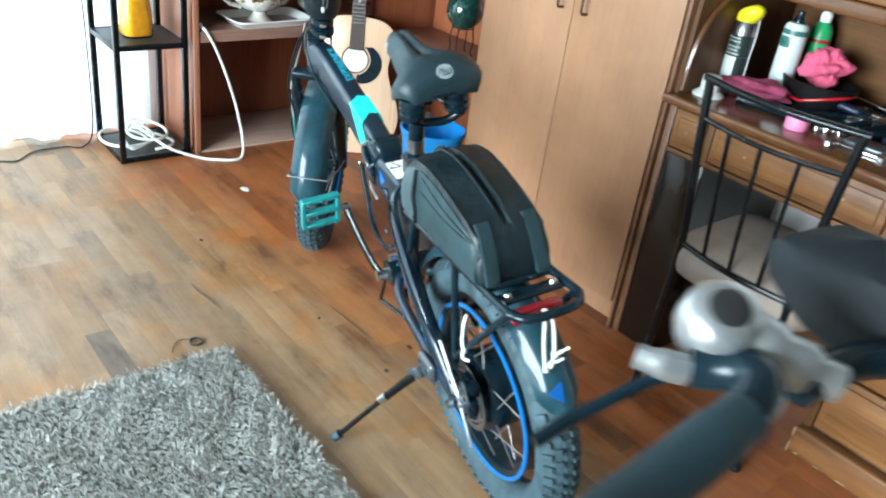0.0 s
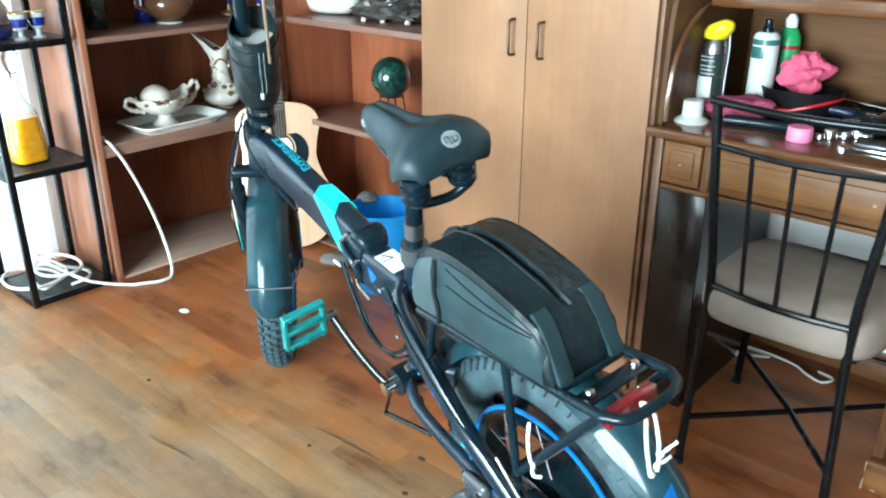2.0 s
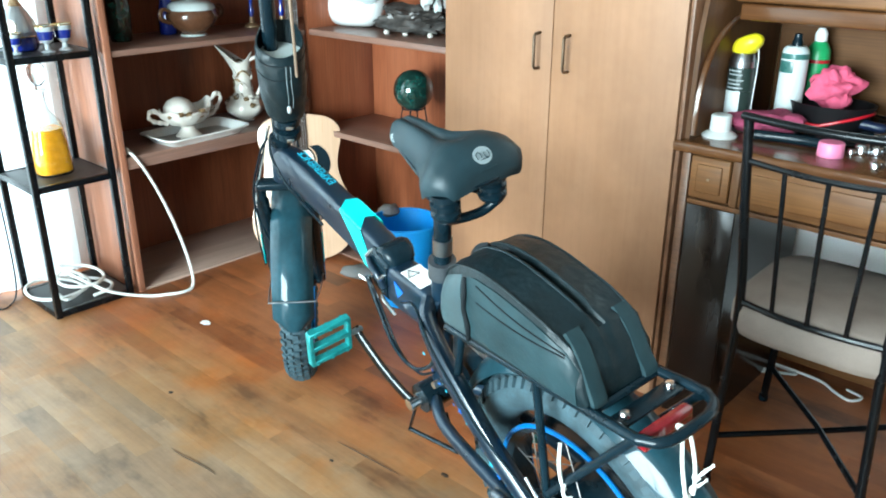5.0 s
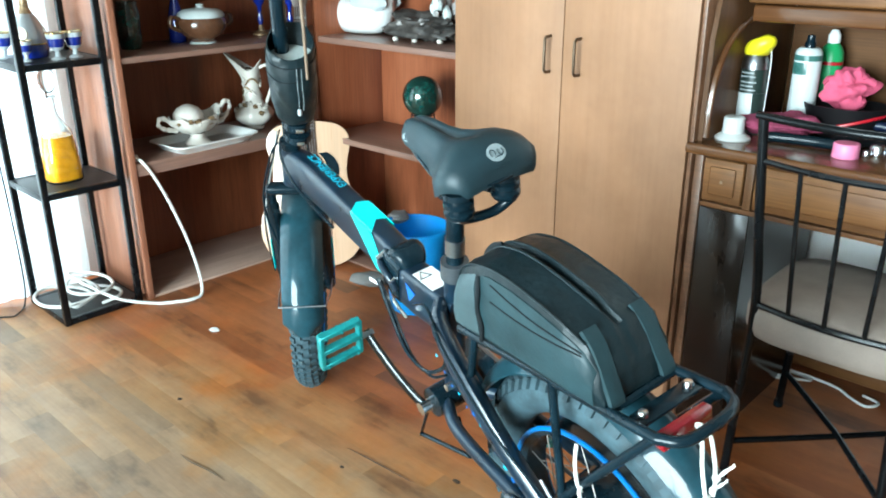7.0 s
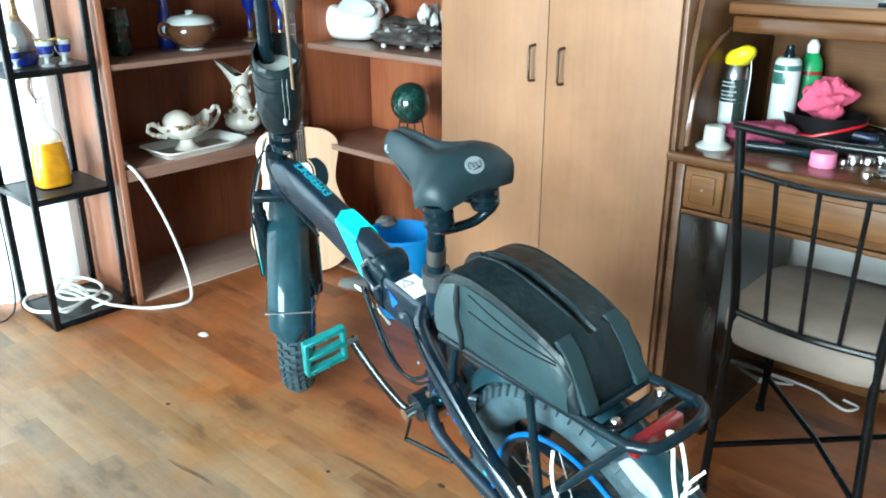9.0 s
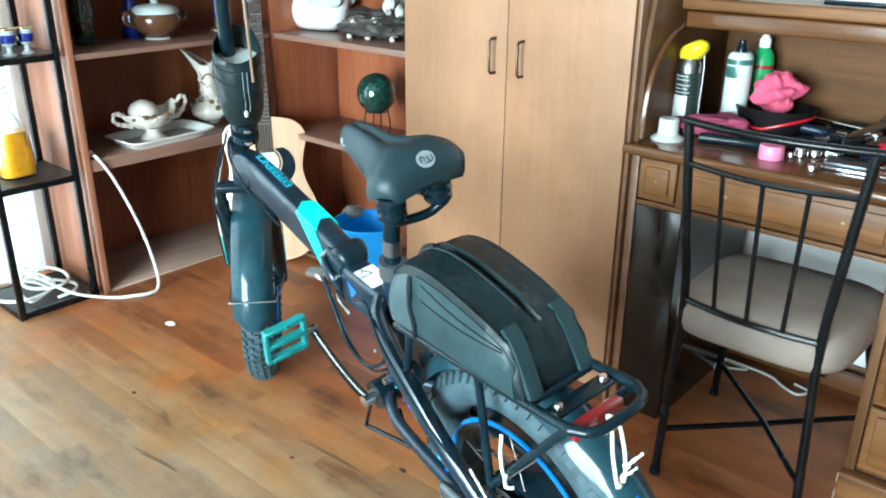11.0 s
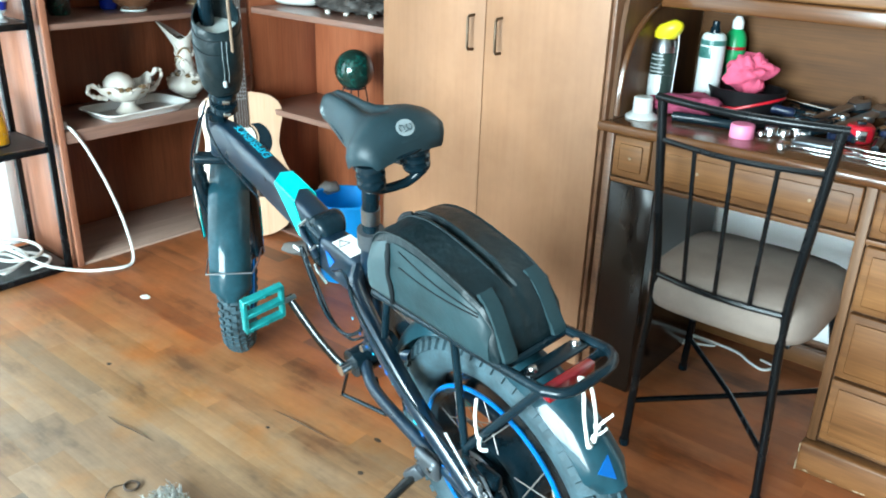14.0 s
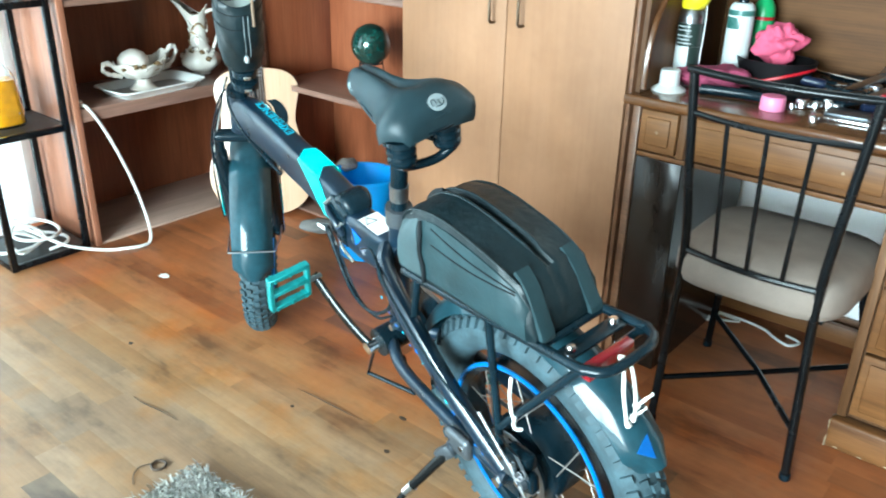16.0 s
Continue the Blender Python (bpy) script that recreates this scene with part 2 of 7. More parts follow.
M["grey_print"] = plain("grey_print", (0.42, 0.45, 0.46), 0.5, vary=0.08, relief=0)
M["badge_grey"] = plain("badge_grey", (0.24, 0.28, 0.29), 0.5, vary=0.1, relief=0)
M["chrome"] = plain("chrome", (0.75, 0.75, 0.76), 0.16, 1.0, vary=0.08, relief=0.0)
M["steel"] = plain("dull_steel", (0.42, 0.43, 0.45), 0.33, 1.0, vary=0.15, relief=0.05)
M["spoke"] = plain("dull_spoke", (0.30, 0.27, 0.25), 0.5, 0.6, vary=0.2, relief=0.0)
M["grey_metal"] = plain("grey_cast_metal", (0.13, 0.145, 0.16), 0.36, 0.7, vary=0.15, relief=0.05)
M["bronze"] = plain("bronze_handle", (0.11, 0.075, 0.05), 0.35, 0.8, vary=0.2, relief=0.03)
M["red_lens"] = plain("red_lens", (0.21, 0.004, 0.010), 0.18, vary=0.15, grain=400, relief=0.2, coat=0.6)
M["string"] = plain("white_string", (0.80, 0.79, 0.74), 0.85, vary=0.1, grain=800, relief=0.4)
M["cable_white"] = plain("white_cable", (0.72, 0.71, 0.67), 0.45, vary=0.06, relief=0)
M["cable_grey"] = plain("pale_grey_cable", (0.34, 0.32, 0.29), 0.4, vary=0.15, relief=0)
M["porcelain"] = plain("porcelain", (0.68, 0.62, 0.55), 0.16, vary=0.06, relief=0.0, coat=0.6)
M["porcelain_gilt"] = plain("gilt_decor", (0.30, 0.19, 0.10), 0.28, 0.4, vary=0.4, scale=60)
# grey-brown of the shadows and dark marks in the porcelain relief
M["shade_glaze"] = plain("grey_brown_shade_glaze", (0.20, 0.16, 0.13), 0.25, vary=0.5, scale=80, coat=0.5)
M["brown_glaze"] = plain("brown_glaze", (0.12, 0.05, 0.025), 0.18, vary=0.3, coat=0.6)
M["pale_glaze"] = plain("pale_glaze", (0.55, 0.60, 0.58), 0.2, vary=0.1, coat=0.6)
M["tray"] = plain("white_enamel", (0.78, 0.78, 0.75), 0.3, vary=0.05, relief=0.03)
M["tray_in"] = plain("tray_bottom", (0.38, 0.34, 0.31), 0.3, vary=0.25, relief=0.03)
M["green_glass"] = plain("dark_green_glass", (0.006, 0.05, 0.040), 0.07, vary=0.95, scale=26, relief=0.0, coat=1.0)
M["cobalt"] = plain("cobalt_glass", (0.005, 0.02, 0.22), 0.08, vary=0.3, relief=0, coat=1.0)
M["gold"] = plain("gold_trim", (0.62, 0.42, 0.14), 0.25, 0.9, vary=0.15)
M["clear_glass"] = glass("clear_glass", (0.86, 0.90, 0.90))
M["juice"] = plain("orange_liquid", (0.74, 0.29, 0.006), 0.15, vary=0.22, scale=40, relief=0.0, coat=0.5)
M["stone"] = plain("dark_stone", (0.055, 0.047, 0.042), 0.55, vary=0.8, scale=30, grain=90, relief=0.6)
M["swan"] = plain("white_ceramic", (0.82, 0.82, 0.80), 0.25, vary=0.03, coat=0.4)
M["spruce"] = wood("spruce_top", (0.61, 0.37, 0.235), (0.645, 0.405, 0.262), (0.68, 0.44, 0.29), axis=2, rough=0.28, stretch=22, coat=0.6, relief=0.02, streak=0.25)
M["lit_inner_wood"] = plain("lit_inner_wood", (0.74, 0.66, 0.56), 0.6, vary=0.08)
M["rosewood"] = plain("rosewood", (0.05, 0.027, 0.018), 0.4, vary=0.35, scale=18)
M["guitar_side"] = plain("guitar_side", (0.16, 0.065, 0.03), 0.25, vary=0.2, coat=0.6)
M["tub_blue"] = plain("blue_plastic", (0.010, 0.38, 0.98), 0.35, vary=0.08, relief=0.02)
M["grey_cloth"] = plain("grey_cloth", (0.32, 0.30, 0.29), 0.9, vary=0.25, relief=0.4)
M["seat_cloth"] = plain("taupe_suede", (0.265, 0.206, 0.173), 0.85, vary=0.14, scale=12, grain=500, relief=0.25)
M["pink_cloth"] = plain("pink_cloth", (0.72, 0.10, 0.19), 0.85, vary=0.25, scale=24, grain=500, relief=0.4)
M["pink_dark"] = plain("crimson_cloth", (0.34, 0.05, 0.11), 0.85, vary=0.3, scale=24, relief=0.4)
M["pink_cap"] = plain("pink_plastic", (0.90, 0.25, 0.42), 0.4, vary=0.05)
M["yellow_cap"] = plain("yellow_plastic", (0.85, 0.72, 0.02), 0.38, vary=0.06)
M["can_white"] = plain("can_white", (0.62, 0.66, 0.65), 0.3, vary=0.05, relief=0)
M["can_dark"] = plain("can_dark_label", (0.02, 0.035, 0.03), 0.3, vary=0.2, relief=0)
# solid disc; the light inside the hole is put into its pale colour
M["can_teal"] = plain("can_teal_label", (0.05, 0.16, 0.14), 0.3, vary=0.15, relief=0)
M["green_plastic"] = plain("green_plastic", (0.02, 0.36, 0.12), 0.35, vary=0.1)
M["bowl_black"] = plain("bowl_black", (0.006, 0.005, 0.006), 0.5, vary=0.2, spec=0.3)
M["dark_blue"] = plain("dark_blue_plastic", (0.008, 0.016, 0.045), 0.35, vary=0.2)
M["red_plastic"] = plain("red_plastic", (0.48, 0.010, 0.022), 0.3, vary=0.12)
M["milky"] = plain("milky_plastic", (0.70, 0.71, 0.69), 0.3, vary=0.05)
M["screen"] = plain("dark_screen", (0.01, 0.012, 0.014), 0.08, vary=0.1, relief=0, coat=1)
M["rug_back"] = plain("rug_backing", (0.16, 0.15, 0.14), 0.95)
M["silver"] = plain("silver_plastic", (0.36, 0.37, 0.375), 0.32, 0.75, vary=0.06, relief=0.02)
M["tan"] = wood("tan_stick", (0.20, 0.13, 0.09), (0.27, 0.18, 0.125), (0.34, 0.23, 0.165), rough=0.5)
M["stain"] = plain("dark_stain", (0.05, 0.030, 0.020), 0.5, vary=0.4, scale=60)
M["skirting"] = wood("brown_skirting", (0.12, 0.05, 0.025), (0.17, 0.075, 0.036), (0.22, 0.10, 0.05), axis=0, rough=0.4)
M["bare_wood"] = plain("bare_pale_wood", (0.34, 0.235, 0.145), 0.7, vary=0.2, scale=60)
# white of the light glint on the floor
M["glint_paint"] = plain("white_glint", (0.85, 0.85, 0.83), 0.6, vary=0.1, scale=80, relief=0.3)


def pile_material():
    m, nt, p = nodes_of("grey_shag_pile")
    r = nt.nodes.new("ShaderNodeNewGeometry").outputs["Random Per Island"]
    c = ramp(nt, r, [(0.0, (0.33, 0.33, 0.305)), (0.45, (0.46, 0.46, 0.425)), (0.8, (0.58, 0.57, 0.525)), (1.0, (0.70, 0.69, 0.64))])
    big = noise_tex(nt, mapped(nt), 34, 4, 0.7)
    c = mix(nt, c, ramp(nt, big, [(0.35, (0.76,) * 3), (0.62, (1, 1, 1))]), 1.0, "MULTIPLY")
    nt.links.new(c, p.inputs["Base Color"])
    p.inputs["Roughness"].default_value = 0.8
    return m


M["pile"] = pile_material()


def curtain_material():
    m, nt, p = nodes_of("white_sheer_curtain")
    out = nt.nodes["Material Output"]
    v = mapped(nt, (300, 300, 60))
    weave = noise_tex(nt, v, 1.0, 2)
    c = ramp(nt, weave, [(0.3, (0.80, 0.82, 0.83)), (0.7, (0.92, 0.93, 0.93))])
    nt.links.new(c, p.inputs["Base Color"])
    p.inputs["Roughness"].default_value = 0.9
    tr = nt.nodes.new("ShaderNodeBsdfTranslucent")
    nt.links.new(c, tr.inputs[0])
    mx = add(nt, "ShaderNodeMixShader", Fac=0.7)
    nt.links.new(p.outputs[0], mx.inputs[1])
    nt.links.new(tr.outputs[0], mx.inputs[2])
    nt.links.new(mx.outputs[0], out.inputs[0])
    return m


M["curtain"] = curtain_material()


# ---------------------------------------------------------------- mesh builders
def put(bm, verts, faces, smooth=True):
    vs = [bm.verts.new(v) for v in verts]
    for f in faces:
        try:
            bm.faces.new([vs[i] for i in f]).smooth = smooth
        except ValueError:
            pass
    return vs


def box(bm, x0, x1, y0, y1, z0, z1, bevel=0.0, seg=2, m=None):
    r = bmesh.ops.create_cube(bm, size=1.0)
    vs = r["verts"]
    for v in vs:
        v.co = Vector(((x0 + x1) / 2 + v.co.x * (x1 - x0), (y0 + y1) / 2 + v.co.y * (y1 - y0), (z0 + z1) / 2 + v.co.z * (z1 - z0)))
    if m is not None:
        bmesh.ops.transform(bm, matrix=m, verts=vs)
    if bevel:
        es = list({e for v in vs for e in v.link_edges})
        bmesh.ops.bevel(bm, geom=es, offset=bevel, segments=seg, affect="EDGES", profile=0.5)
    return bm


def smooth_path(pts, n=6, closed=False):
    """Catmull-Rom through the points."""
    P = [Vector(p) for p in pts]
    out = []
    N = len(P)
    for i in range(N if closed else N - 1):
        p0 = P[i - 1] if (i or closed) else P[0] * 2 - P[1]
        p1, p2 = P[i], P[(i + 1) % N]
        p3 = P[(i + 2) % N] if (i + 2 < N or closed) else P[-1] * 2 - P[-2]
        for k in range(n):
            t = k / n
            out.append(0.5 * (2 * p1 + (p2 - p0) * t + (2 * p0 - 5 * p1 + 4 * p2 - p3) * t * t + (3 * p1 - p0 - 3 * p2 + p3) * t ** 3))
    if not closed:
        out.append(P[-1])
    return out


def tube(bm, pts, r, n=10, closed=False, flat=1.0, cap=True):
    """A round tube along points; r: a radius or one for each point; flat: its second radius as a share of the first."""
    P = [Vector(p) for p in pts]
    N = len(P)
    R = r if isinstance(r, (list, tuple)) else [r] * N
    tang = []
    for i in range(N):
        a = P[(i - 1) % N] if (i or closed) else P[i]
        b = P[(i + 1) % N] if (i < N - 1 or closed) else P[i]
        tang.append((b - a).normalized())
    ref = Vector((0, 0, 1)) if abs(tang[0].z) < 0.9 else Vector((1, 0, 0))
    nrm = (ref - tang[0] * ref.dot(tang[0])).normalized()
    rings = []
    for i in range(N):
        nrm = (nrm - tang[i] * nrm.dot(tang[i])).normalized()
        bi = tang[i].cross(nrm)
        rings.append([bm.verts.new(P[i] + nrm * (R[i] * math.cos(2 * math.pi * k / n)) + bi * (R[i] * flat * math.sin(2 * math.pi * k / n))) for k in range(n)])
    for i in range(N if closed else N - 1):
        a, b = rings[i], rings[(i + 1) % N]
        for k in range(n):
            bm.faces.new((a[k], a[(k + 1) % n], b[(k + 1) % n], b[k])).smooth = True
    if cap and not closed:
        bm.faces.new(list(reversed(rings[0])))
        bm.faces.new(rings[-1])
    return bm


def loft(bm, rings, cap=True, closed=False):
    """Joins rings of equally many points."""
    V = [[bm.verts.new(p) for p in ring] for ring in rings]
    n = len(V[0])
    for i in range(len(V) if closed else len(V) - 1):
        a, b = V[i], V[(i + 1) % len(V)]
        for k in range(n):
            bm.faces.new((a[k], a[(k + 1) % n], b[(k + 1) % n], b[k])).smooth = True
    if cap and not closed:
        bm.faces.new(list(reversed(V[0])))
        bm.faces.new(V[-1])
    return bm


def lathe(bm, profile, n=32, centre=(0, 0, 0), m=None):
    """Turns (radius, height) pairs round z."""
    c = Vector(centre)
    rings = [[c + Vector((max(r, 1e-4) * math.cos(2 * math.pi * k / n), max(r, 1e-4) * math.sin(2 * math.pi * k / n), h)) for k in range(n)] for r, h in profile]
    if m is not None:
        rings = [[m @ p for p in ring] for ring in rings]
    return loft(bm, rings)


def prism(bm, outline, a, b, axis="y", bevel=0.0):
    """A flat outline of 2D points made thick from a to b along an axis."""
    place = {"x": lambda p, d: (d, p[0], p[1]), "y": lambda p, d: (p[0], d, p[1]), "z": lambda p, d: (p[0], p[1], d)}[axis]
    lo = [bm.verts.new(place(p, a)) for p in outline]
    hi = [bm.verts.new(place(p, b)) for p in outline]
    n = len(outline)
    fs = [bm.faces.new(lo), bm.faces.new(list(reversed(hi)))]
    for k in range(n):
        fs.append(bm.faces.new((lo[k], hi[k], hi[(k + 1) % n], lo[(k + 1) % n])))
    bmesh.ops.recalc_face_normals(bm, faces=fs)
    if bevel:
        rim = [e for e in bm.edges if e.is_valid and all(v in set(lo) for v in e.verts) or all(v in set(hi) for v in e.verts)]
        bmesh.ops.bevel(bm, geom=rim, offset=bevel, segments=2, affect="EDGES", profile=0.5)
    return bm


def part(name, bm, material, parent=None, label="", sharp=38):
    """Links a bmesh as one mesh object under a thing or a part."""
    me = bpy.data.meshes.new(name)
    bmesh.ops.recalc_face_normals(bm, faces=bm.faces)
    bm.to_mesh(me)
    bm.free()
    me.polygons.foreach_set("use_smooth", [True] * len(me.polygons))
    me.set_sharp_from_angle(angle=radians(sharp))
    me.materials.append(M[material])
    ob = new(name, me)
    if parent is not None:
        ob.parent = parent
    if label:
        tagged(ob, label)
    return ob


def thing(name, m, label, category, group="", kind=""):
    ob = new(name)
    ob.matrix_basis = m
    return tagged(ob, label, category, group, kind)


def solo(name, bm, material, m, label, category, group="", kind=""):
    """A thing that is one mesh."""
    ob = part(name, bm, material)
    ob.matrix_basis = m
    return tagged(ob, label, category, group, kind)


def B(*a, **k):
    return box(bmesh.new(), *a, **k)


def T(pts, r, n=10, **k):
    return tube(bmesh.new(), pts, r, n, **k)


def words(name, text, size, m, material, parent):
    """Raised lettering in the built-in font."""
    cu = bpy.data.curves.new(name, "FONT")
    cu.body, cu.size, cu.extrude = text, size, 0.0004
    cu.align_x, cu.align_y = "CENTER", "CENTER"
    tmp = new(name + "_curve", cu)
    me = bpy.data.meshes.new_from_object(tmp)
    bpy.data.objects.remove(tmp)
    bpy.data.curves.remove(cu)
    me.transform(m)
    me.materials.clear()
    me.materials.append(M[material])
    ob = new(name, me)
    ob.parent = parent
    return ob


def crumpled(bm, centre, size, seed, bumps=0.35, nu=24, nv=14, fine=1.0):
    """A crumpled cloth heap: a dented ball."""
    noise.seed_set(seed)
    rings = []
    c = Vector(centre)
    for j in range(nv + 1):
        v = math.pi * j / nv
        ring = []
        for k in range(nu):
            u_ = 2 * math.pi * k / nu
            d = Vector((math.sin(v) * math.cos(u_), math.sin(v) * math.sin(u_), math.cos(v)))
            q = d * 1.7 + Vector((seed * 3.1, 0, 0))
            r = 1 + bumps * noise.noise(q) + 0.5 * bumps * abs(noise.noise(q * (1.0 + 1.6 * fine))) + 0.25 * fine * bumps * noise.noise(q * 6)
            ring.append(c + Vector((d.x * size[0] * r, d.y * size[1] * r, d.z * size[2] * r)))
        rings.append(ring)
    return loft(bm, rings)


I4 = Matrix.Identity(4)

# ---------------------------------------------------------------- room
def structure(name, bm, material, label):
    return tagged(part(name, bm, material), label, "", "", "structure")


structure("floor", B(WEST - 0.2, EAST + 0.1, SOUTH - 0.2, NORTH + 0.1, -0.10, -0.008), "subfloor", "worn brown wood parquet floor of short strips")
structure("ceiling", B(WEST - 0.2, EAST + 0.1, SOUTH - 0.2, NORTH + 0.1, CEIL, CEIL + 0.1), "ceiling", "unseen plain ceiling, dark grey to cut bounced light")
structure("wall_north", B(WEST - 0.2, EAST + 0.1, NORTH, NORTH + 0.1, -0.008, CEIL), "wall", "plain white painted wall behind the furniture")
structure("wall_east", B(EAST, EAST + 0.1, SOUTH - 0.2, NORTH, -0.008, CEIL), "wall_dark", "unseen dark tan wall, kept dark to cut bounced light")
bm = B(WEST - 0.2, WEST, 1.68, NORTH, -0.008, CEIL)
box(bm, WEST - 0.2, WEST, SOUTH - 0.2, -0.6, -0.008, CEIL)
box(bm, WEST - 0.2, WEST, -0.6, 1.68, 2.12, CEIL)
structure("wall_west", bm, "wall", "white painted wall with a tall window opening")
W0, W1 = -1.45, 1.35
bm = B(WEST, W0, SOUTH - 0.2, SOUTH, -0.008, CEIL)
box(bm, W1, EAST, SOUTH - 0.2, SOUTH, -0.008, CEIL)
box(bm, W0, W1, SOUTH - 0.2, SOUTH, -0.008, 0.06)
box(bm, W0, W1, SOUTH - 0.2, SOUTH, 2.2, CEIL)
structure("wall_south", bm, "wall_dark", "unseen dark tan wall with a wide glazed opening, cutting bounced light")
structure("baseboard", B(-0.5, EAST, NORTH - 0.016, NORTH, 0.0, 0.09, 0.004), "skirting", "brown wooden baseboard along the white wall")

# glazed opening in the south wall
win2 = tagged(part("window_2", B(W0 + 0.001, W0 + 0.06, SOUTH - 0.06, SOUTH - 0.01, 0.061, 2.199, 0.004), "white_paint"), "wide glazed opening behind the viewer letting daylight in", "window", "", "structure")
for x0, x1, z0, z1 in ((W1 - 0.06, W1 - 0.001, 0.061, 2.199), (-0.08, -0.02, 0.122, 2.139), (W0 + 0.061, W1 - 0.061, 0.061, 0.121), (W0 + 0.061, W1 - 0.061, 2.14, 2.199)):
    part("window_frame", B(x0, x1, SOUTH - 0.06, SOUTH - 0.01, z0, z1, 0.004), "white_paint", win2)

# window with a floor-length sheer curtain in the west wall
win = tagged(part("window_1", B(WEST - 0.16, WEST - 0.10, -0.6, -0.54, 0.0, 2.12, 0.004), "white_paint"), "tall bright window behind a sheer white curtain", "window", "", "structure")
for y0, y1, z0, z1 in ((1.62, 1.68, 0, 2.12), (0.52, 0.57, 0.061, 2.059), (-0.54, 1.62, 0.0, 0.06), (-0.54, 1.62, 2.06, 2.12)):
    part("window_frame", B(WEST - 0.16, WEST - 0.10, y0 + 0.001, y1 - 0.001, z0 + 0.001, z1 - 0.001, 0.004), "white_paint", win)


def curtain():
    bm = bmesh.new()
    cols, rowsn = 150, 14
    grid = []
    for j in range(rowsn + 1):
        z = 0.012 + j / rowsn * 2.13
        row = []
        for i in range(cols + 1):
            y = -0.66 + i / cols * 2.34
            f = 0.018 * math.sin(y * 41 + 0.7 * math.sin(y * 7)) + 0.009 * math.sin(y * 97 + 1.3)
            f *= 0.55 + 0.45 * (1 - j / rowsn)
            row.append(bm.verts.new((WEST + 0.045 + f, y, z + 0.006 * math.sin(y * 23) * (1 - j / rowsn))))
        grid.append(row)
    for j in range(rowsn):
        for i in range(cols):
            bm.faces.new((grid[j][i], grid[j][i + 1], grid[j + 1][i + 1], grid[j + 1][i])).smooth = True
    t = thing("curtain", I4, "floor-length sheer white curtain glowing with daylight", "curtain")
    part("fabric", bm, "curtain", t, sharp=180)
    part("curtain_rail", T([(WEST + 0.05, -0.75, 2.16), (WEST + 0.05, 1.72, 2.16)], 0.012, 12), "white_paint", t)


curtain()

# ---------------------------------------------------------------- wardrobe
def wardrobe():
    x0, x1, yf, yb, h = -1.285, -0.506, 2.352, 2.86, 1.86
    t = thing("wardrobe", I4, "tall pale beech laminate wardrobe with two closed doors", "wardrobe")
    part("side_panel", B(x0, x0 + 0.018, yf, yb, 0.0, h, 0.001), "laminate", t)
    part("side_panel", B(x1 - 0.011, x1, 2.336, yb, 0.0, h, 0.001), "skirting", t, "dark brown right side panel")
    part("top_panel", B(x0 + 0.019, x1 - 0.019, yf, yb, h - 0.018, h), "laminate", t)
    part("bottom_panel", B(x0 + 0.019, x1 - 0.019, yf, yb, 0.085, 0.103), "laminate", t)
    part("back_panel", B(x0 + 0.019, x1 - 0.019, yb - 0.006, yb - 0.001, 0.104, h - 0.019), "laminate", t)
    part("plinth", B(x0 + 0.019, x1 - 0.019, yf + 0.03, yf + 0.046, 0.0, 0.084), "laminate", t, "recessed plinth")
    xm = -0.898
    for a, b, hx in ((x0 + 0.002, xm - 0.0015, -0.938), (xm + 0.0015, x1 - 0.014, -0.843)):
        d = part("door", B(a, b, 2.33, 2.350, 0.092, h - 0.004, 0.0012), "laminate", t)
        z0, z1, y = 0.887, 0.981, 2.329
        pts = [(hx, y, z0), (hx, y - 0.02, z0 + 0.001), (hx, y - 0.026, z0 + 0.007), (hx, y - 0.027, (z0 + z1) / 2), (hx, y - 0.026, z1 - 0.007), (hx, y - 0.02, z1 - 0.001), (hx, y, z1)]
        part("handle", T(pts, 0.0042, 10), "bronze", d, "slim bronze bow handle")


wardrobe()


# ---------------------------------------------------------------- bookcases
def bookcase_left():
    x0, x1, y0, y1, h = -2.615, -2.24, 1.737, 2.86, 1.95
    t = thing("bookcase", I4, "reddish-brown open bookcase with ornaments on its shelves", "bookcase", "corner bookcases")
    part("side_panel", B(x0, x1, y0, y0 + 0.022, 0.0, h, 0.0015), "mahogany_lit_side", t, "red-brown outer side panel, lighter for the window light on it")
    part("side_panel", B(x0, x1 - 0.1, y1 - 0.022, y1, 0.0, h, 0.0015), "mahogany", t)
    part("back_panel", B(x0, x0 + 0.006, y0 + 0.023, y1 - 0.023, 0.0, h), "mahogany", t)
    # the lowest board's pale colour also stands for light falling on it
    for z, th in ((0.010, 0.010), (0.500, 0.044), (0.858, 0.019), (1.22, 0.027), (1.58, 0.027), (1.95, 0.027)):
        part("shelf", B(x0 + 0.007, x1 - 0.004, y0 + 0.023, y1 - 0.023, z - th, z, 0.002), "dusty_lit_board" if z < 0.1 else "mahogany_y", t)


def bookcase_right():
    x0, x1, y0, y1, h = -2.135, -1.287, 2.47, 2.80, 1.95
    t = thing("bookcase", I4, "reddish-brown open bookcase standing beside the wardrobe", "bookcase", "corner bookcases")
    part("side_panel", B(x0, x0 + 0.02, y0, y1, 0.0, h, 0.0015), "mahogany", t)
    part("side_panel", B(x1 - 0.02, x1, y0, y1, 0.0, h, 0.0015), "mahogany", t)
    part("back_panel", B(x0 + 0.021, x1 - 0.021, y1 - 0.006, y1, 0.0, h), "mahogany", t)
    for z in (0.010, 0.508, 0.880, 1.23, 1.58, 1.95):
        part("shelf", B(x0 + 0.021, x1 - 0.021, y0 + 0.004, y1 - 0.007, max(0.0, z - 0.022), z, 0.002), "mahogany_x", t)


bookcase_left()
bookcase_right()


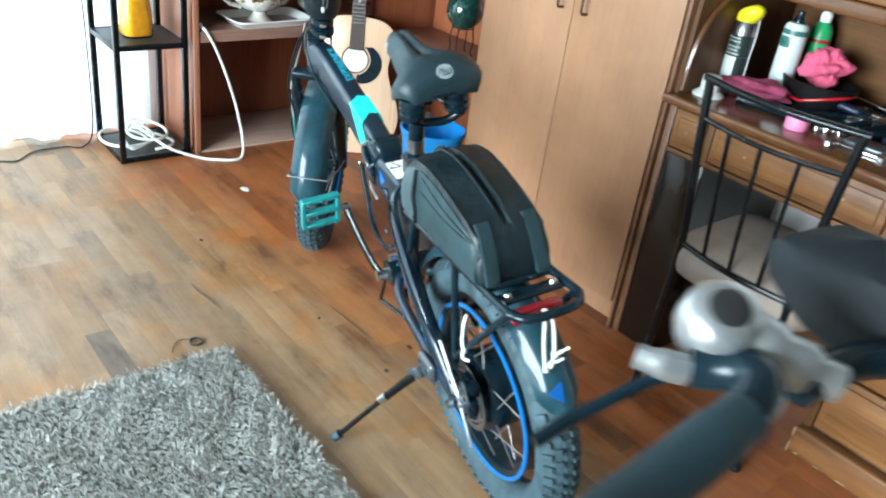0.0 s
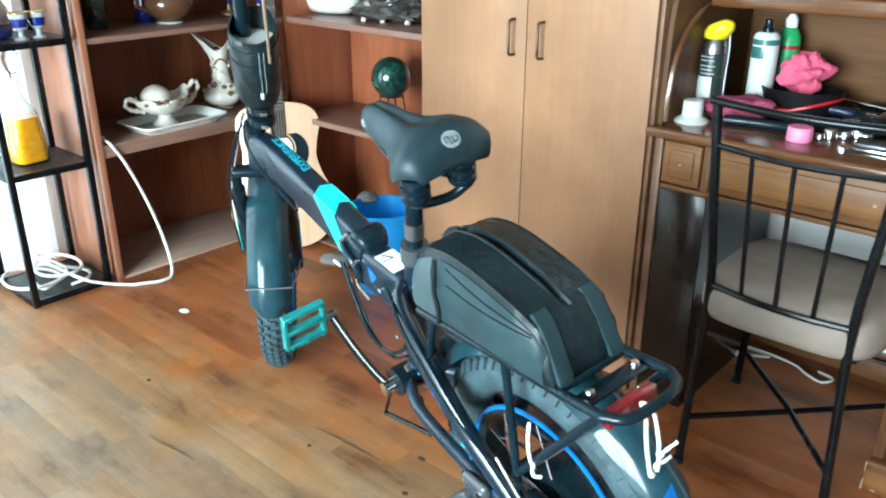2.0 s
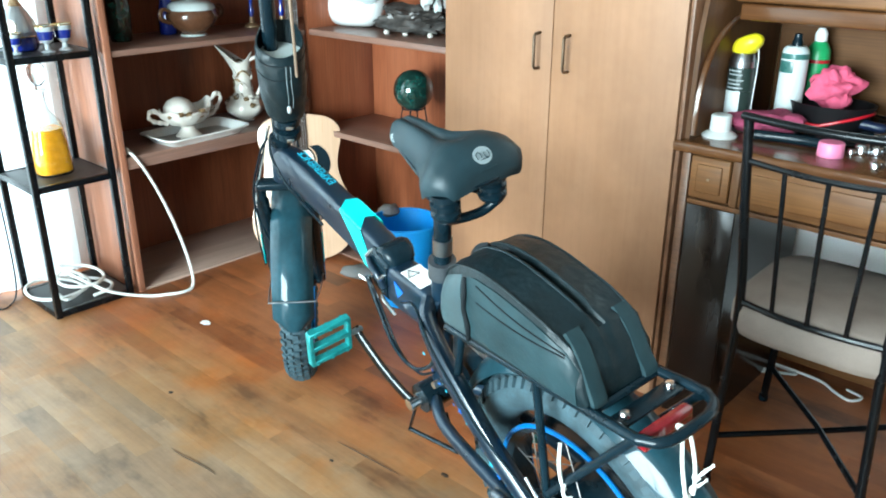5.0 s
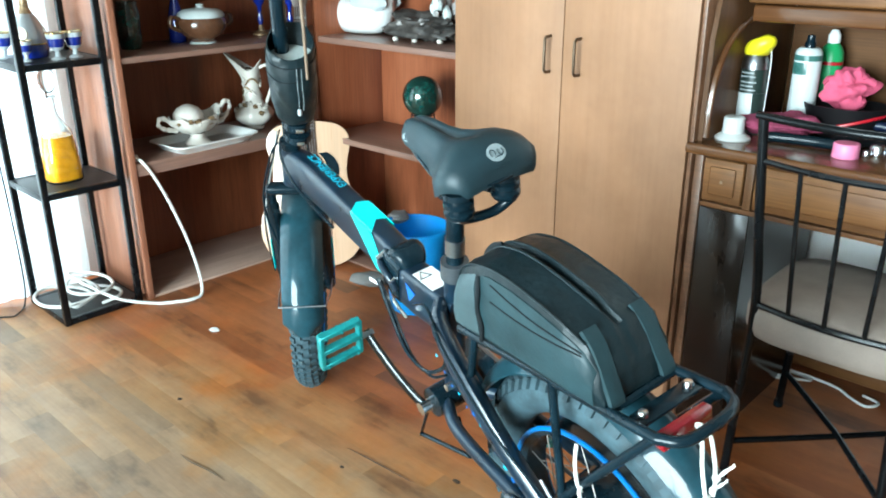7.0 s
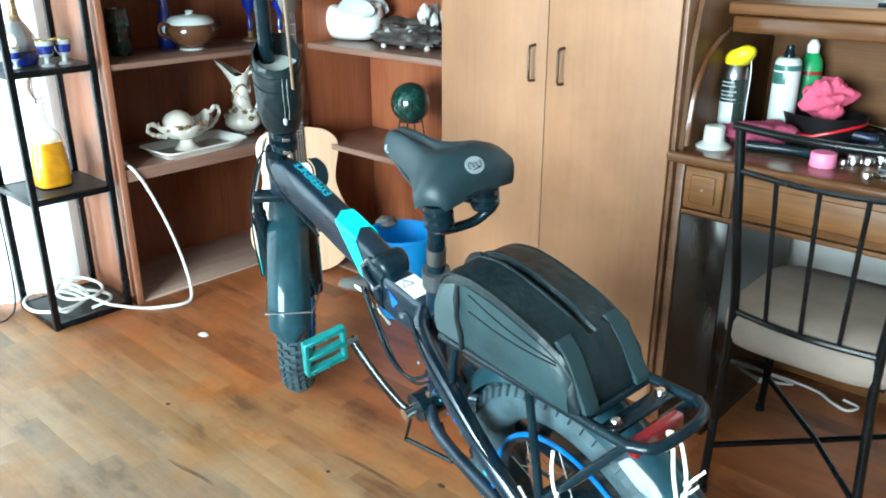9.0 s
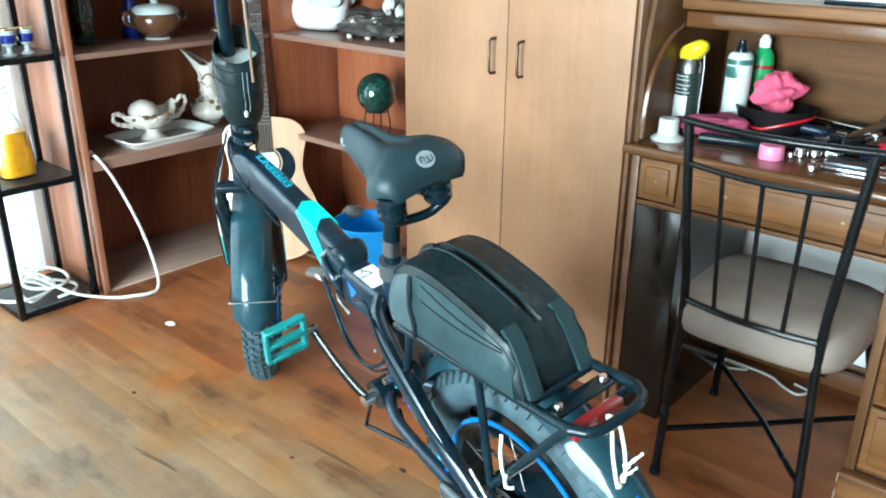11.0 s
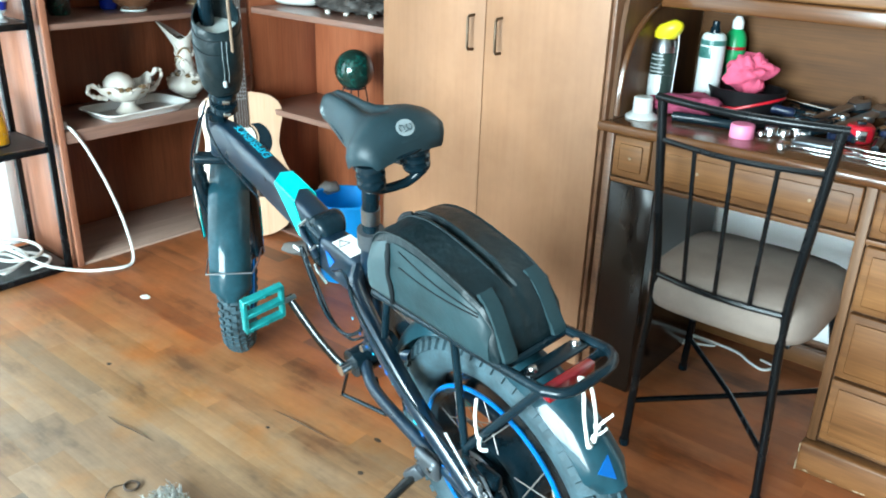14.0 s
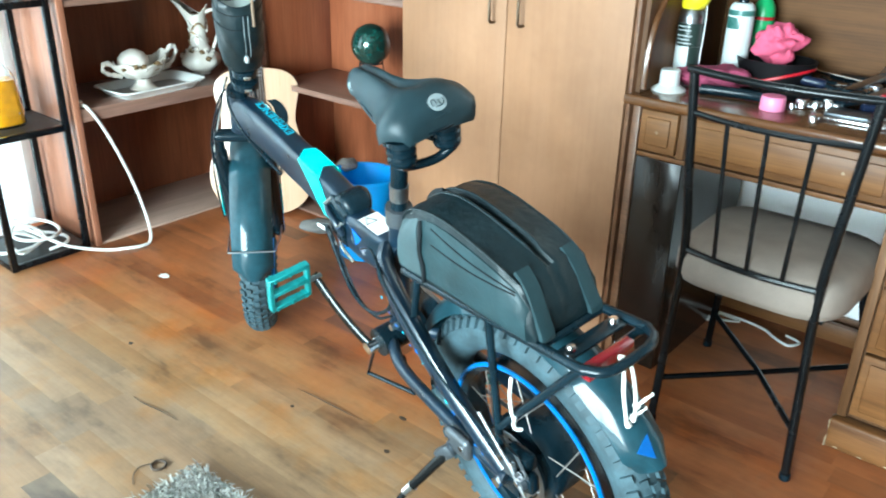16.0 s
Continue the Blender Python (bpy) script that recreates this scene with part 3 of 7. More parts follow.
# ---------------------------------------------------------------- etagere
def etagere():
    x0, x1, y0, y1 = -2.535, -2.24, 1.437, 1.715
    t = thing("shelf_stand", I4, "narrow black metal shelf stand with open sides", "shelf")
    w = 0.021
    for x in (x0, x1 - w):
        for y in (y0, y1 - w):
            part("leg", B(x, x + w, y, y + w, 0.0, 1.62, 0.002), "black_metal", t)
    for z in (0.022, 0.46, 0.868, 1.28, 1.6):
        s = part("shelf", B(x0 + w + 0.001, x1 - w - 0.001, y0 + 0.004, y1 - 0.004, z - 0.012, z, 0.001), "black_shelf", t)
        for y in (y0 + 0.001, y1 - 0.005):
            part("rail", B(x0 + w + 0.001, x1 - w - 0.001, y - 0.001, y + 0.002, z - 0.02, z + 0.002, 0.0006), "black_metal", s)
        for x in (x0 + 0.003, x1 - w):
            part("rail", B(x, x + w - 0.003, y0 + w + 0.001, y1 - w - 0.001, z - 0.02, z + 0.001, 0.001), "black_metal", s)


etagere()


# ---------------------------------------------------------------- roll-top desk
def drawer(name, x0, x1, z0, z1, parent, knobs=(0.5,), y=2.345):
    d = part(name, B(x0, x1, y, y + 0.02, z0, z1, 0.004, 3), "oak", parent)
    m = 0.018
    part("raised_panel", B(x0 + m, x1 - m, y - 0.005, y - 0.0005, z0 + m, z1 - m, 0.0035, 2), "oak", d)
    for f in knobs:
        c = Vector((x0 + (x1 - x0) * f, y - 0.005, (z0 + z1) / 2))
        prof = [(0.0040, 0.0), (0.0040, 0.0015), (0.0025, 0.0022), (0.0020, 0.0014), (0.0, 0.0012)]
        part("knob_screw", lathe(bmesh.new(), prof, 14, m=Matrix.Translation(c) @ pose(0, 0, 0, 90, 0, 0)), "bare_wood", d)
    return d


def chips(t):
    """Pale bare wood where the plinth's edges are worn."""
    rng = random.Random(4)
    for k in range(26):
        if k < 9:
            x, y, z, s = 0.1225, 2.327 + rng.random() * 0.004, 0.004 + 0.075 * rng.random() ** 1.6, (0.0022, 0.003, 0.007)
        else:
            x, y, z, s = 0.124 + 0.5 * rng.random(), 2.3255, 0.004 + 0.008 * rng.random(), (0.007, 0.0012, 0.002)
        part("chip", crumpled(bmesh.new(), (x, y, z), s, 60 + k, 0.6, 8, 5), "bare_wood", t)


def desk():
    x0, x1, yf, yb = -0.502, 0.76, 2.35, 2.83
    t = thing("roll_top_desk", I4, "oak roll-top desk with open tambour and cluttered writing surface", "desk")
    part("worktop", B(x0 - 0.020, x1 + 0.012, 2.322, yb, 0.735, 0.762, 0.009, 4), "oak_gloss", t, "glossy dark worktop with rounded edge")
    part("apron", B(x0, x1, yf + 0.016, yf + 0.03, 0.61, 0.734), "oak", t)
    part("stile", B(x0, x0 + 0.022, yf - 0.004, yf + 0.015, 0.0, 0.734, 0.002), "skirting", t)
    part("stile", B(-0.372, -0.352, yf - 0.002, yf + 0.015, 0.617, 0.734, 0.002), "oak_z", t)
    part("stile", B(0.128, 0.150, yf - 0.004, yf + 0.015, 0.085, 0.734, 0.002), "oak_z", t)
    part("rail", B(x0 + 0.023, x1, yf - 0.001, yf + 0.015, 0.604, 0.616, 0.002), "oak", t)
    drawer("drawer", x0 + 0.026, -0.376, 0.622, 0.728, t)
    drawer("drawer", -0.348, 0.124, 0.622, 0.728, t, (0.22, 0.78))
    drawer("drawer", 0.154, 0.72, 0.622, 0.728, t)
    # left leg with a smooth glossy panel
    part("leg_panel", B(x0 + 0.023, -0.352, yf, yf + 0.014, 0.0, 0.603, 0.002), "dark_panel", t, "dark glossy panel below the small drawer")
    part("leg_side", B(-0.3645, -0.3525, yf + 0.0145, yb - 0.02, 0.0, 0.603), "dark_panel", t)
    part("leg_side", B(x0, x0 + 0.02, yf + 0.0155, yb, 0.0, 0.734), "oak_z", t)
    # drawer pedestal
    part("pedestal", B(0.131, x1, yf + 0.0155, yb, 0.0, 0.603), "oak_z", t)
    drawer("drawer", 0.154, 0.72, 0.445, 0.600, t)
    drawer("drawer", 0.154, 0.72, 0.272, 0.437, t)
    drawer("drawer", 0.154, 0.72, 0.098, 0.264, t)
    part("plinth", B(0.122, x1 + 0.005, 2.325, yf + 0.014, 0.0, 0.082, 0.008, 3), "oak", t, "plinth with chipped pale edges")
    chips(t)
    part("foot_rail", B(-0.352, 0.130, 2.80, 2.822, 0.03, 0.085, 0.003), "oak", t)
    # superstructure
    for s, xa, xb in ((1, -0.5045, -0.492), (-1, x1 - 0.022, x1)):
        out = [(2.352, 0.763), (2.83, 0.763), (2.83, 1.30), (2.56, 1.30), (2.45, 1.24), (2.385, 1.13), (2.36, 1.0)]
        part("upper_side", prism(bmesh.new(), out, xa, xb, "x"), "oak_z", t)
        arc = [(0, 2.362, 0.772), (0, 2.365, 0.85), (0, 2.385, 0.925), (0, 2.425, 0.98), (0, 2.49, 1.02), (0, 2.575, 1.045)]
        xs = xb - 0.001 if s > 0 else xa - 0.007
        pts = smooth_path([(xs, p[1], p[2]) for p in arc], 7)
        part("tambour_track", T(pts, 0.013, 10, flat=0.6), "oak_gloss", t, "curved glossy tambour track")
    # the tambour's shade on the back board is painted by the darker oak
    part("upper_back", B(x0 + 0.023, x1 - 0.023, 2.80, 2.815, 0.763, 1.10), "oak_shaded", t)
    part("tambour", B(x0 + 0.031, x1 - 0.031, 2.50, 2.525, 1.035, 1.075, 0.006, 3), "oak_gloss", t, "raised tambour edge")
    part("upper_rail", B(x0 + 0.023, x1 - 0.023, 2.485, 2.53, 1.079, 1.108, 0.006, 3), "oak", t)
    part("upper_top", B(x0 + 0.023, x1 - 0.023, 2.531, 2.83, 1.09, 1.106, 0.002), "oak", t)


desk()


# ---------------------------------------------------------------- chair
def chair():
    t = thing("chair", I4, "black metal chair with spindle back and taupe padded seat", "chair")
    L = smooth_path([(-0.244, 2.134, 0.007), (-0.236, 2.138, 0.25), (-0.226, 2.136, 0.48), (-0.238, 2.115, 0.70), (-0.250, 2.10, 0.897)], 5)
    R = smooth_path([(0.093, 2.138, 0.007), (0.082, 2.138, 0.25), (0.076, 2.130, 0.48), (0.094, 2.112, 0.70), (0.112, 2.10, 0.895)], 5)
    part("back_post", T(L, 0.0105, 10), "black_metal", t)
    part("back_post", T(R, 0.0105, 10), "black_metal", t)
    fl = [(-0.290, 2.585, 0.007), (-0.262, 2.53, 0.22), (-0.235, 2.46, 0.415)]
    fr = [(0.140, 2.585, 0.007), (0.112, 2.53, 0.22), (0.090, 2.46, 0.415)]
    part("front_leg", T(fl, 0.0105, 10), "black_metal", t)
    part("front_leg", T(fr, 0.0105, 10), "black_metal", t)
    for p in (L[0], R[0], Vector(fl[0]), Vector(fr[0])):
        part("foot_cap", lathe(bmesh.new(), [(0.0125, 0.0), (0.0135, 0.004), (0.0125, 0.016)], 12, (p.x, p.y, 0.0)), "satin_black", t)

    def rail(a, b, bow, r, n=8):
        a, b = Vector(a), Vector(b)
        return [a.lerp(b, k / n) + Vector((0, -bow * math.sin(math.pi * k / n), 0)) for k in range(n + 1)]

    part("top_rail", T(rail((-0.262, 2.10, 0.899), (0.124, 2.10, 0.897), 0.035, 0), 0.0085, 10), "black_metal", t)
    up = rail((-0.243, 2.106, 0.808), (0.102, 2.106, 0.805), 0.035, 0)
    lo = rail((-0.226, 2.136, 0.487), (0.076, 2.130, 0.482), 0.020, 0)
    part("cross_rail", T(up, 0.0065, 8), "black_metal", t)
    part("cross_rail", T(lo, 0.0075, 8), "black_metal", t)
    for k in (2, 4, 6):
        part("spindle", T([up[k], up[k].lerp(lo[k], 0.5), lo[k]], 0.0052, 8), "black_metal", t)
    # seat
    rings = []
    cx, cy = -0.070, 2.308
    for f, z in ((0.90, 0.408), (0.97, 0.413), (1.0, 0.43), (1.0, 0.464), (0.965, 0.485), (0.88, 0.497), (0.6, 0.505), (0.2, 0.507)):
        ring = []
        for k in range(48):
            a = 2 * math.pi * k / 48
            c, s = math.cos(a), math.sin(a)
            e = 0.42
            wx = 0.200 * (1 + 0.08 * s)
            ring.append((cx + f * wx * math.copysign(abs(c) ** e, c), cy + f * 0.198 * math.copysign(abs(s) ** e, s), z))
        rings.append(ring)
    part("seat", loft(bmesh.new(), rings), "seat_cloth", t, "taupe suede seat pad", sharp=60)
    part("seat_frame", B(cx - 0.16, cx + 0.16, cy - 0.15, cy + 0.15, 0.395, 0.4075, 0.003), "black_metal", t)
    part("stretcher", T([(-0.245, 2.145, 0.125), (-0.075, 2.34, 0.118), (0.126, 2.555, 0.122)], 0.0075, 8), "black_metal", t)
    part("stretcher", T([(0.088, 2.138, 0.130), (-0.07, 2.333, 0.134), (-0.275, 2.555, 0.126)], 0.0075, 8), "black_metal", t)


chair()


# ---------------------------------------------------------------- rug
def rug():
    x0, x1, y0, y1 = -0.935, 0.85, -0.95, 1.268
    t = thing("rug", I4, "grey shaggy rug lying on the wood floor", "rug")
    bm = B(x0 + 0.012, x1 - 0.012, y0 + 0.012, y1 - 0.012, 0.0005, 0.008, 0.003)
    part("backing", bm, "rug_back", t)
    rng = np.random.default_rng(3)

    def tufts(xa, xb, ya, yb, step, width, length):
        nx, ny = int((xb - xa) / step), int((yb - ya) / step)
        gx, gy = np.meshgrid(np.arange(nx), np.arange(ny), indexing="ij")
        px = (xa + (gx + rng.random(gx.shape)) * step).ravel()
        py = (ya + (gy + rng.random(gx.shape)) * step).ravel()
        n = len(px)
        field = -1.1 + 0.8 * np.sin(px * 26 + 2 * np.sin(py * 21)) + 0.8 * np.cos(py * 31 + px * 17)
        az = field + rng.normal(0, 1.1, n)
        lean = 0.35 + 0.65 * rng.random(n)
        ln = length * (0.7 + 0.6 * rng.random(n))
        d = np.stack([np.cos(az), np.sin(az), 0 * az], 1)
        s = np.stack([-np.sin(az), np.cos(az), 0 * az], 1) * (width * (0.6 + 0.8 * rng.random(n)))[:, None]
        base = np.stack([px, py, np.full(n, 0.007)], 1)
        up = np.array([0, 0, 1.0])
        p1 = base + d * (ln * 0.30 * lean)[:, None] + up * (ln * 0.62)[:, None]
        p2 = base + d * (ln * 0.85 * lean)[:, None] + up * (ln * (1.0 - 0.33 * lean))[:, None]
        v = np.stack([base - s * 0.8, base + s * 0.8, p1 + s, p1 - s, p2 + s * 0.35, p2 - s * 0.35], 1).reshape(-1, 3)
        o = np.arange(n) * 6
        f = np.concatenate([np.stack([o, o + 1, o + 2, o + 3], 1), np.stack([o + 3, o + 2, o + 4, o + 5], 1)])
        return v, f

    vs, fs, off = [], [], 0
    for a in ((x0, -0.2, 0.40, y1, 0.0040, 0.0014, 0.027), (x0, -0.2, y0, 0.40, 0.010, 0.003, 0.027), (-0.2, x1, y0, y1, 0.010, 0.003, 0.027)):
        v, f = tufts(*a)
        vs.append(v), fs.append(f + off)
        off += len(v)
    me = bpy.data.meshes.new("shag")
    me.from_pydata(np.concatenate(vs).tolist(), [], np.concatenate(fs).tolist())
    me.materials.append(M["pile"])
    ob = new("shag", me)
    ob.parent = t
    tagged(ob, "long grey and white shag pile", "", "", "stuff")


rug()

# ---------------------------------------------------------------- electric bicycle
BIKE = pose(-0.1673, 1.5657, 0.001, 0, 0, 168) @ pose(0, 0, 0, -10, 0, 0)
RW, RIM, SEC = 0.293, 0.192, 0.043


def torus(bm, R, r, N=72, n=16, squash=1.0):
    rings = []
    for i in range(N):
        a = 2 * math.pi * i / N
        rings.append([((R + r * math.cos(b)) * math.cos(a), r * squash * math.sin(b), (R + r * math.cos(b)) * math.sin(a)) for b in (2 * math.pi * k / n for k in range(n))])
    return loft(bm, rings, closed=True)


def wheel(parent, m, name, motor):
    """A fat-tyred wheel in the local xz plane about the origin of m."""
    bm = bmesh.new()
    prof = [(RIM - 0.016, -0.024), (RIM - 0.003, -0.033), (RIM + 0.003, -0.033), (RIM + 0.003, -0.029), (RIM - 0.006, -0.016), (RIM - 0.006, 0.016), (RIM + 0.003, 0.029), (RIM + 0.003, 0.033), (RIM - 0.003, 0.033), (RIM - 0.016, 0.024)]
    loft(bm, [[(r * math.cos(a), y, r * math.sin(a)) for r, y in prof] for a in (2 * math.pi * i / 72 for i in range(72))], closed=True)
    bm.transform(m)
    w = part(name, bm, "satin_black", parent)
    for s in (-1, 1):
        bm = torus(bmesh.new(), RIM - 0.0, 0.0046, 72, 8)
        bm.transform(m @ Matrix.Translation((0, s * 0.0318, 0)))
        part("rim_band", bm, "rim_blue", w, "bright blue rim edge")
    # tyre with rows of knobs
    bm = torus(bmesh.new(), RW - SEC, SEC - 0.003, 72, 18)
    R0, r0 = RW - SEC, SEC - 0.004
    for k in range(64):
        a0 = 2 * math.pi * k / 64
        for b, da, la, lb in ((0.0, 0.0, 0.5, 0.30), (0.42, 0.5, 0.42, 0.30), (-0.42, 0.5, 0.42, 0.30), (0.92, 0.0, 0.52, 0.42), (-0.92, 0.0, 0.52, 0.42)):
            vs = []
            for rr in (r0, r0 + 0.0075):
                for (sa, sb) in ((-1, -1), (1, -1), (1, 1), (-1, 1)):
                    a = a0 + (da + sa * la / 2) * 2 * math.pi / 64
                    bb = b + sb * lb / 2
                    vs.append(((R0 + rr * math.cos(bb)) * math.cos(a), rr * math.sin(bb), (R0 + rr * math.cos(bb)) * math.sin(a)))
            put(bm, vs, [(4, 5, 6, 7), (0, 1, 5, 4), (1, 2, 6, 5), (2, 3, 7, 6), (3, 0, 4, 7)], False)
    bm.transform(m)
    part("tyre", bm, "rubber", w, "dusty black knobbly fat tyre")
    hr, hw = (0.088, 0.040) if motor else (0.026, 0.042)
    prof = [(0.012, -0.066), (0.020, -0.060), (hr * 0.6, -hw - 0.008), (hr * 0.95, -hw), (hr, -hw + 0.008), (hr, hw - 0.008), (hr * 0.95, hw), (hr * 0.6, hw + 0.008), (0.020, 0.060), (0.012, 0.066)]
    part("hub", lathe(bmesh.new(), prof, 40, m=m @ pose(0, 0, 0, 90, 0, 0)), "satin_black", w)
    for k in range(24):
        a = 2 * math.pi * (k + 0.3) / 24
        s = 1 if k % 2 else -1
        da = 0.55 if k % 4 < 2 else -0.55
        p = m @ Vector((hr * 0.93 * math.cos(a + da), s * hw * 0.9, hr * 0.93 * math.sin(a + da)))
        q = m @ Vector(((RIM - 0.012) * math.cos(a), s * 0.012, (RIM - 0.012) * math.sin(a)))
        part("spoke", T([p, q], 0.0012, 5), "spoke", w)
    bm = bmesh.new()
    for rr, n in ((0.072, 40), (0.058, 40)):
        tube(bm, [(rr * math.cos(a), 0.060, rr * math.sin(a)) for a in (2 * math.pi * i / n for i in range(n))], 0.006 if rr > 0.06 else 0.003, 6, closed=True, flat=0.35)
    for k in range(6):
        a = 2 * math.pi * k / 6
        tube(bm, [(0.03 * math.cos(a), 0.060, 0.03 * math.sin(a)), (0.07 * math.cos(a + 0.35), 0.060, 0.07 * math.sin(a + 0.35))], 0.004, 6, flat=0.4)
    bm.transform(m)
    part("brake_disc", bm, "steel", w, "vented steel brake disc")
    return w


def fender(parent, m, a0, a1, R, half, name):
    """A curved guard over a wheel from angle a0 to a1 (degrees, from forward, upwards)."""
    rings = []
    N = 44
    for i in range(N + 1):
        a = radians(a0 + (a1 - a0) * i / N)
        e = min(1.0, 0.55 + 0.45 * min(i, N - i) / 2.0)
        prof = []
        for k in range(13):
            s = -1 + 2 * k / 12
            prof.append((R - 0.030 * abs(s) ** 2.7, s * half * e))
        inner = [(r - 0.003, y * 0.97) for r, y in reversed(prof)]
        rings.append([(r * math.cos(a), y, r * math.sin(a)) for r, y in prof + inner])
    bm = loft(bmesh.new(), rings)
    bm.transform(m)
    return part(name, bm, "plastic_black", parent)


def sheet(bm, pts, d):
    """A thin plate with the given corners, d thick along its normal."""
    P = [Vector(p) for p in pts]
    nrm = (P[1] - P[0]).cross(P[2] - P[0]).normalized() * d
    n = len(P)
    put(bm, [p for p in P] + [p + nrm for p in P], [tuple(range(n)), tuple(range(2 * n - 1, n - 1, -1))] + [(k, (k + 1) % n, n + (k + 1) % n, n + k) for k in range(n)], False)
    return bm


def frame_ring(c, tx, tz, hw, hh, e=0.35, n=20):
    """A rounded rectangle about c, hw wide to the sides (y), hh high along (tx, tz)."""
    out = []
    for k in range(n):
        a = 2 * math.pi * (k + 0.5) / n
        cc, ss = math.cos(a), math.sin(a)
        y = hw * math.copysign(abs(cc) ** e, cc)
        h = hh * math.copysign(abs(ss) ** e, ss)
        out.append((c[0] + tx * h, y, c[1] + tz * h))
    return out


def pedal(parent, c, tilt):
    m = Matrix.Translation(c) @ pose(0, 0, 0, 0, tilt, 0)
    bm = bmesh.new()
    for x in (-0.041, 0.0, 0.041):
        box(bm, x - 0.006, x + 0.006, -0.048, 0.048, -0.009, 0.009, 0.002, 1)
    for y in (-0.044, 0.044):
        box(bm, -0.045, 0.045, y - 0.005, y + 0.005, -0.0085, 0.0085, 0.002, 1)
    for x in (-0.041, 0.041):
        for y in (-0.035, 0, 0.035):
            box(bm, x - 0.002, x + 0.002, y - 0.002, y + 0.002, -0.013, 0.013)
    bm.transform(m)
    return part("pedal", bm, "teal_metal", parent, "teal anodised platform pedal")


def bicycle():
    t = thing("electric_bicycle", BIKE, "black and teal folding electric bicycle on its kickstand", "bicycle")
    rear = Matrix.Translation((0.026, -0.007, RW))
    wheel(t, rear, "rear_wheel", True)
    f = fender(t, rear, 22, 150, 0.329, 0.045, "rear_fender")
    # blue mark on the fender's end
    bm = bmesh.new()
    pts = []
    for ang, y in ((142.6, 0.033), (146.6, 0.007), (140.0, 0.001)):
        a = radians(ang)
        pts.append((0.330 * math.cos(a), y, 0.330 * math.sin(a)))
    sheet(bm, pts, -0.0025)
    bm.transform(rear)
    part("fender_mark", bm, "blue", f, "blue triangle mark")
    # steering assembly, turned to the right
    ax, az = -0.323, 0.946
    hd = Vector((1.014, 0, 0.78))
    steer = Matrix.Translation(hd) @ Matrix.Rotation(radians(-30), 4, Vector((ax, 0, az))) @ Matrix.Translation(-hd)
    front = steer @ Matrix.Translation((1.256, -0.008, RW))
    wheel(t, front, "front_wheel", False)
    ff = fender(t, front, 78, 178, 0.334, 0.053, "front_fender")
    bm = bmesh.new()
    arc = [(0.336 * math.cos(radians(164)), y, 0.336 * math.sin(radians(164))) for y in (-0.058, -0.03, 0.0, 0.03, 0.058)]
    tube(bm, [(0.01, 0.07, 0.02)] + [(-0.18, 0.068, 0.06)] + list(reversed(arc)) + [(-0.18, -0.068, 0.06), (0.01, -0.07, 0.02)], 0.002, 6)
    bm.transform(front)
    part("fender_stay", bm, "steel", ff, "thin wire fender stay")
    # fork
    for s in (1, -1):
        bm = bmesh.new()
        pts = [(1.256, s * 0.061 - 0.008, 0.292), (1.21, s * 0.061 - 0.005, 0.37), (1.088, s * 0.061, 0.60)]
        tube(bm, pts, [0.016, 0.019, 0.017], 12)
        tube(bm, [(1.085, s * 0.061, 0.595), (1.058, s * 0.061, 0.655)], 0.013, 12)
        bm.transform(steer)
        leg = part("fork_leg", bm, "satin_black", t)
        bm = T([(1.212, s * 0.0805 - 0.003, 0.37), (1.155, s * 0.0805 - 0.002, 0.48)], 0.007, 6, flat=0.4)
        bm.transform(steer)
        part("fork_stripe", bm, "teal", leg, "teal stripe on the fork")
        bm = T([(1.153, s * 0.0805 - 0.002, 0.484), (1.112, s * 0.0800, 0.562)], 0.007, 6, flat=0.4)
        bm.transform(steer)
        part("fork_stripe", bm, "white_paint", leg, "white stripe on the fork")
    bm = box(bmesh.new(), -0.018, 0.018, -0.072, 0.072, -0.013, 0.013, 0.011, 4, m=Matrix.Translation((1.058, 0, 0.655)) @ pose(0, 0, 0, 0, -18.8, 0))
    bm.transform(steer)
    part("fork_crown", bm, "satin_black", t)
    part("head_tube", T([(1.050, 0, 0.675), (1.014, 0, 0.780)], [0.026, 0.0245], 18), "bike_black", t)
    bm = bmesh.new()
    tube(bm, [(1.016, 0, 0.775), (1.011, 0, 0.792), (1.0095, 0, 0.796)], [0.027, 0.027, 0.022], 18)
    tube(bm, [(1.010, 0, 0.795), (0.958, 0, 0.945), (0.868, 0, 1.21)], 0.0165, 14)
    bm.transform(steer)
    part("handlebar_post", bm, "satin_black", t, "folding handlebar post")
    # main beam
    keys = [(1.035, 0.0, 0.722, 0.025, 0.045), (0.98, -0.006, 0.719, 0.026, 0.046), (0.86, -0.009, 0.686, 0.027, 0.046), (0.74, -0.009, 0.651, 0.027, 0.046), (0.62, -0.009, 0.616, 0.027, 0.046), (0.575, -0.007, 0.601, 0.028, 0.046)]
    rings = []
    for x, y, z, hw, hh in keys:
        rings.append([(p[0], p[1] + y, p[2]) for p in frame_ring((x, z), -0.28, 0.96, hw, hh)])
    beam = part("main_beam", loft(bmesh.new(), rings), "bike_black", t, sharp=50)
    u = Vector((0.96, 0, 0.28))
    nrm = Vector((-0.28, 0, 0.96))
    # lettering and teal chevron on the beam
    at = Vector((0.889, -0.0175, 0.6945)) + nrm * 0.0474
    rot = Matrix((u, Vector((0, 1, 0)), nrm)).transposed().to_4x4()
    words("lettering", "EXPERIENCE", 0.0275, Matrix.Translation(at) @ rot, "cyan", beam)

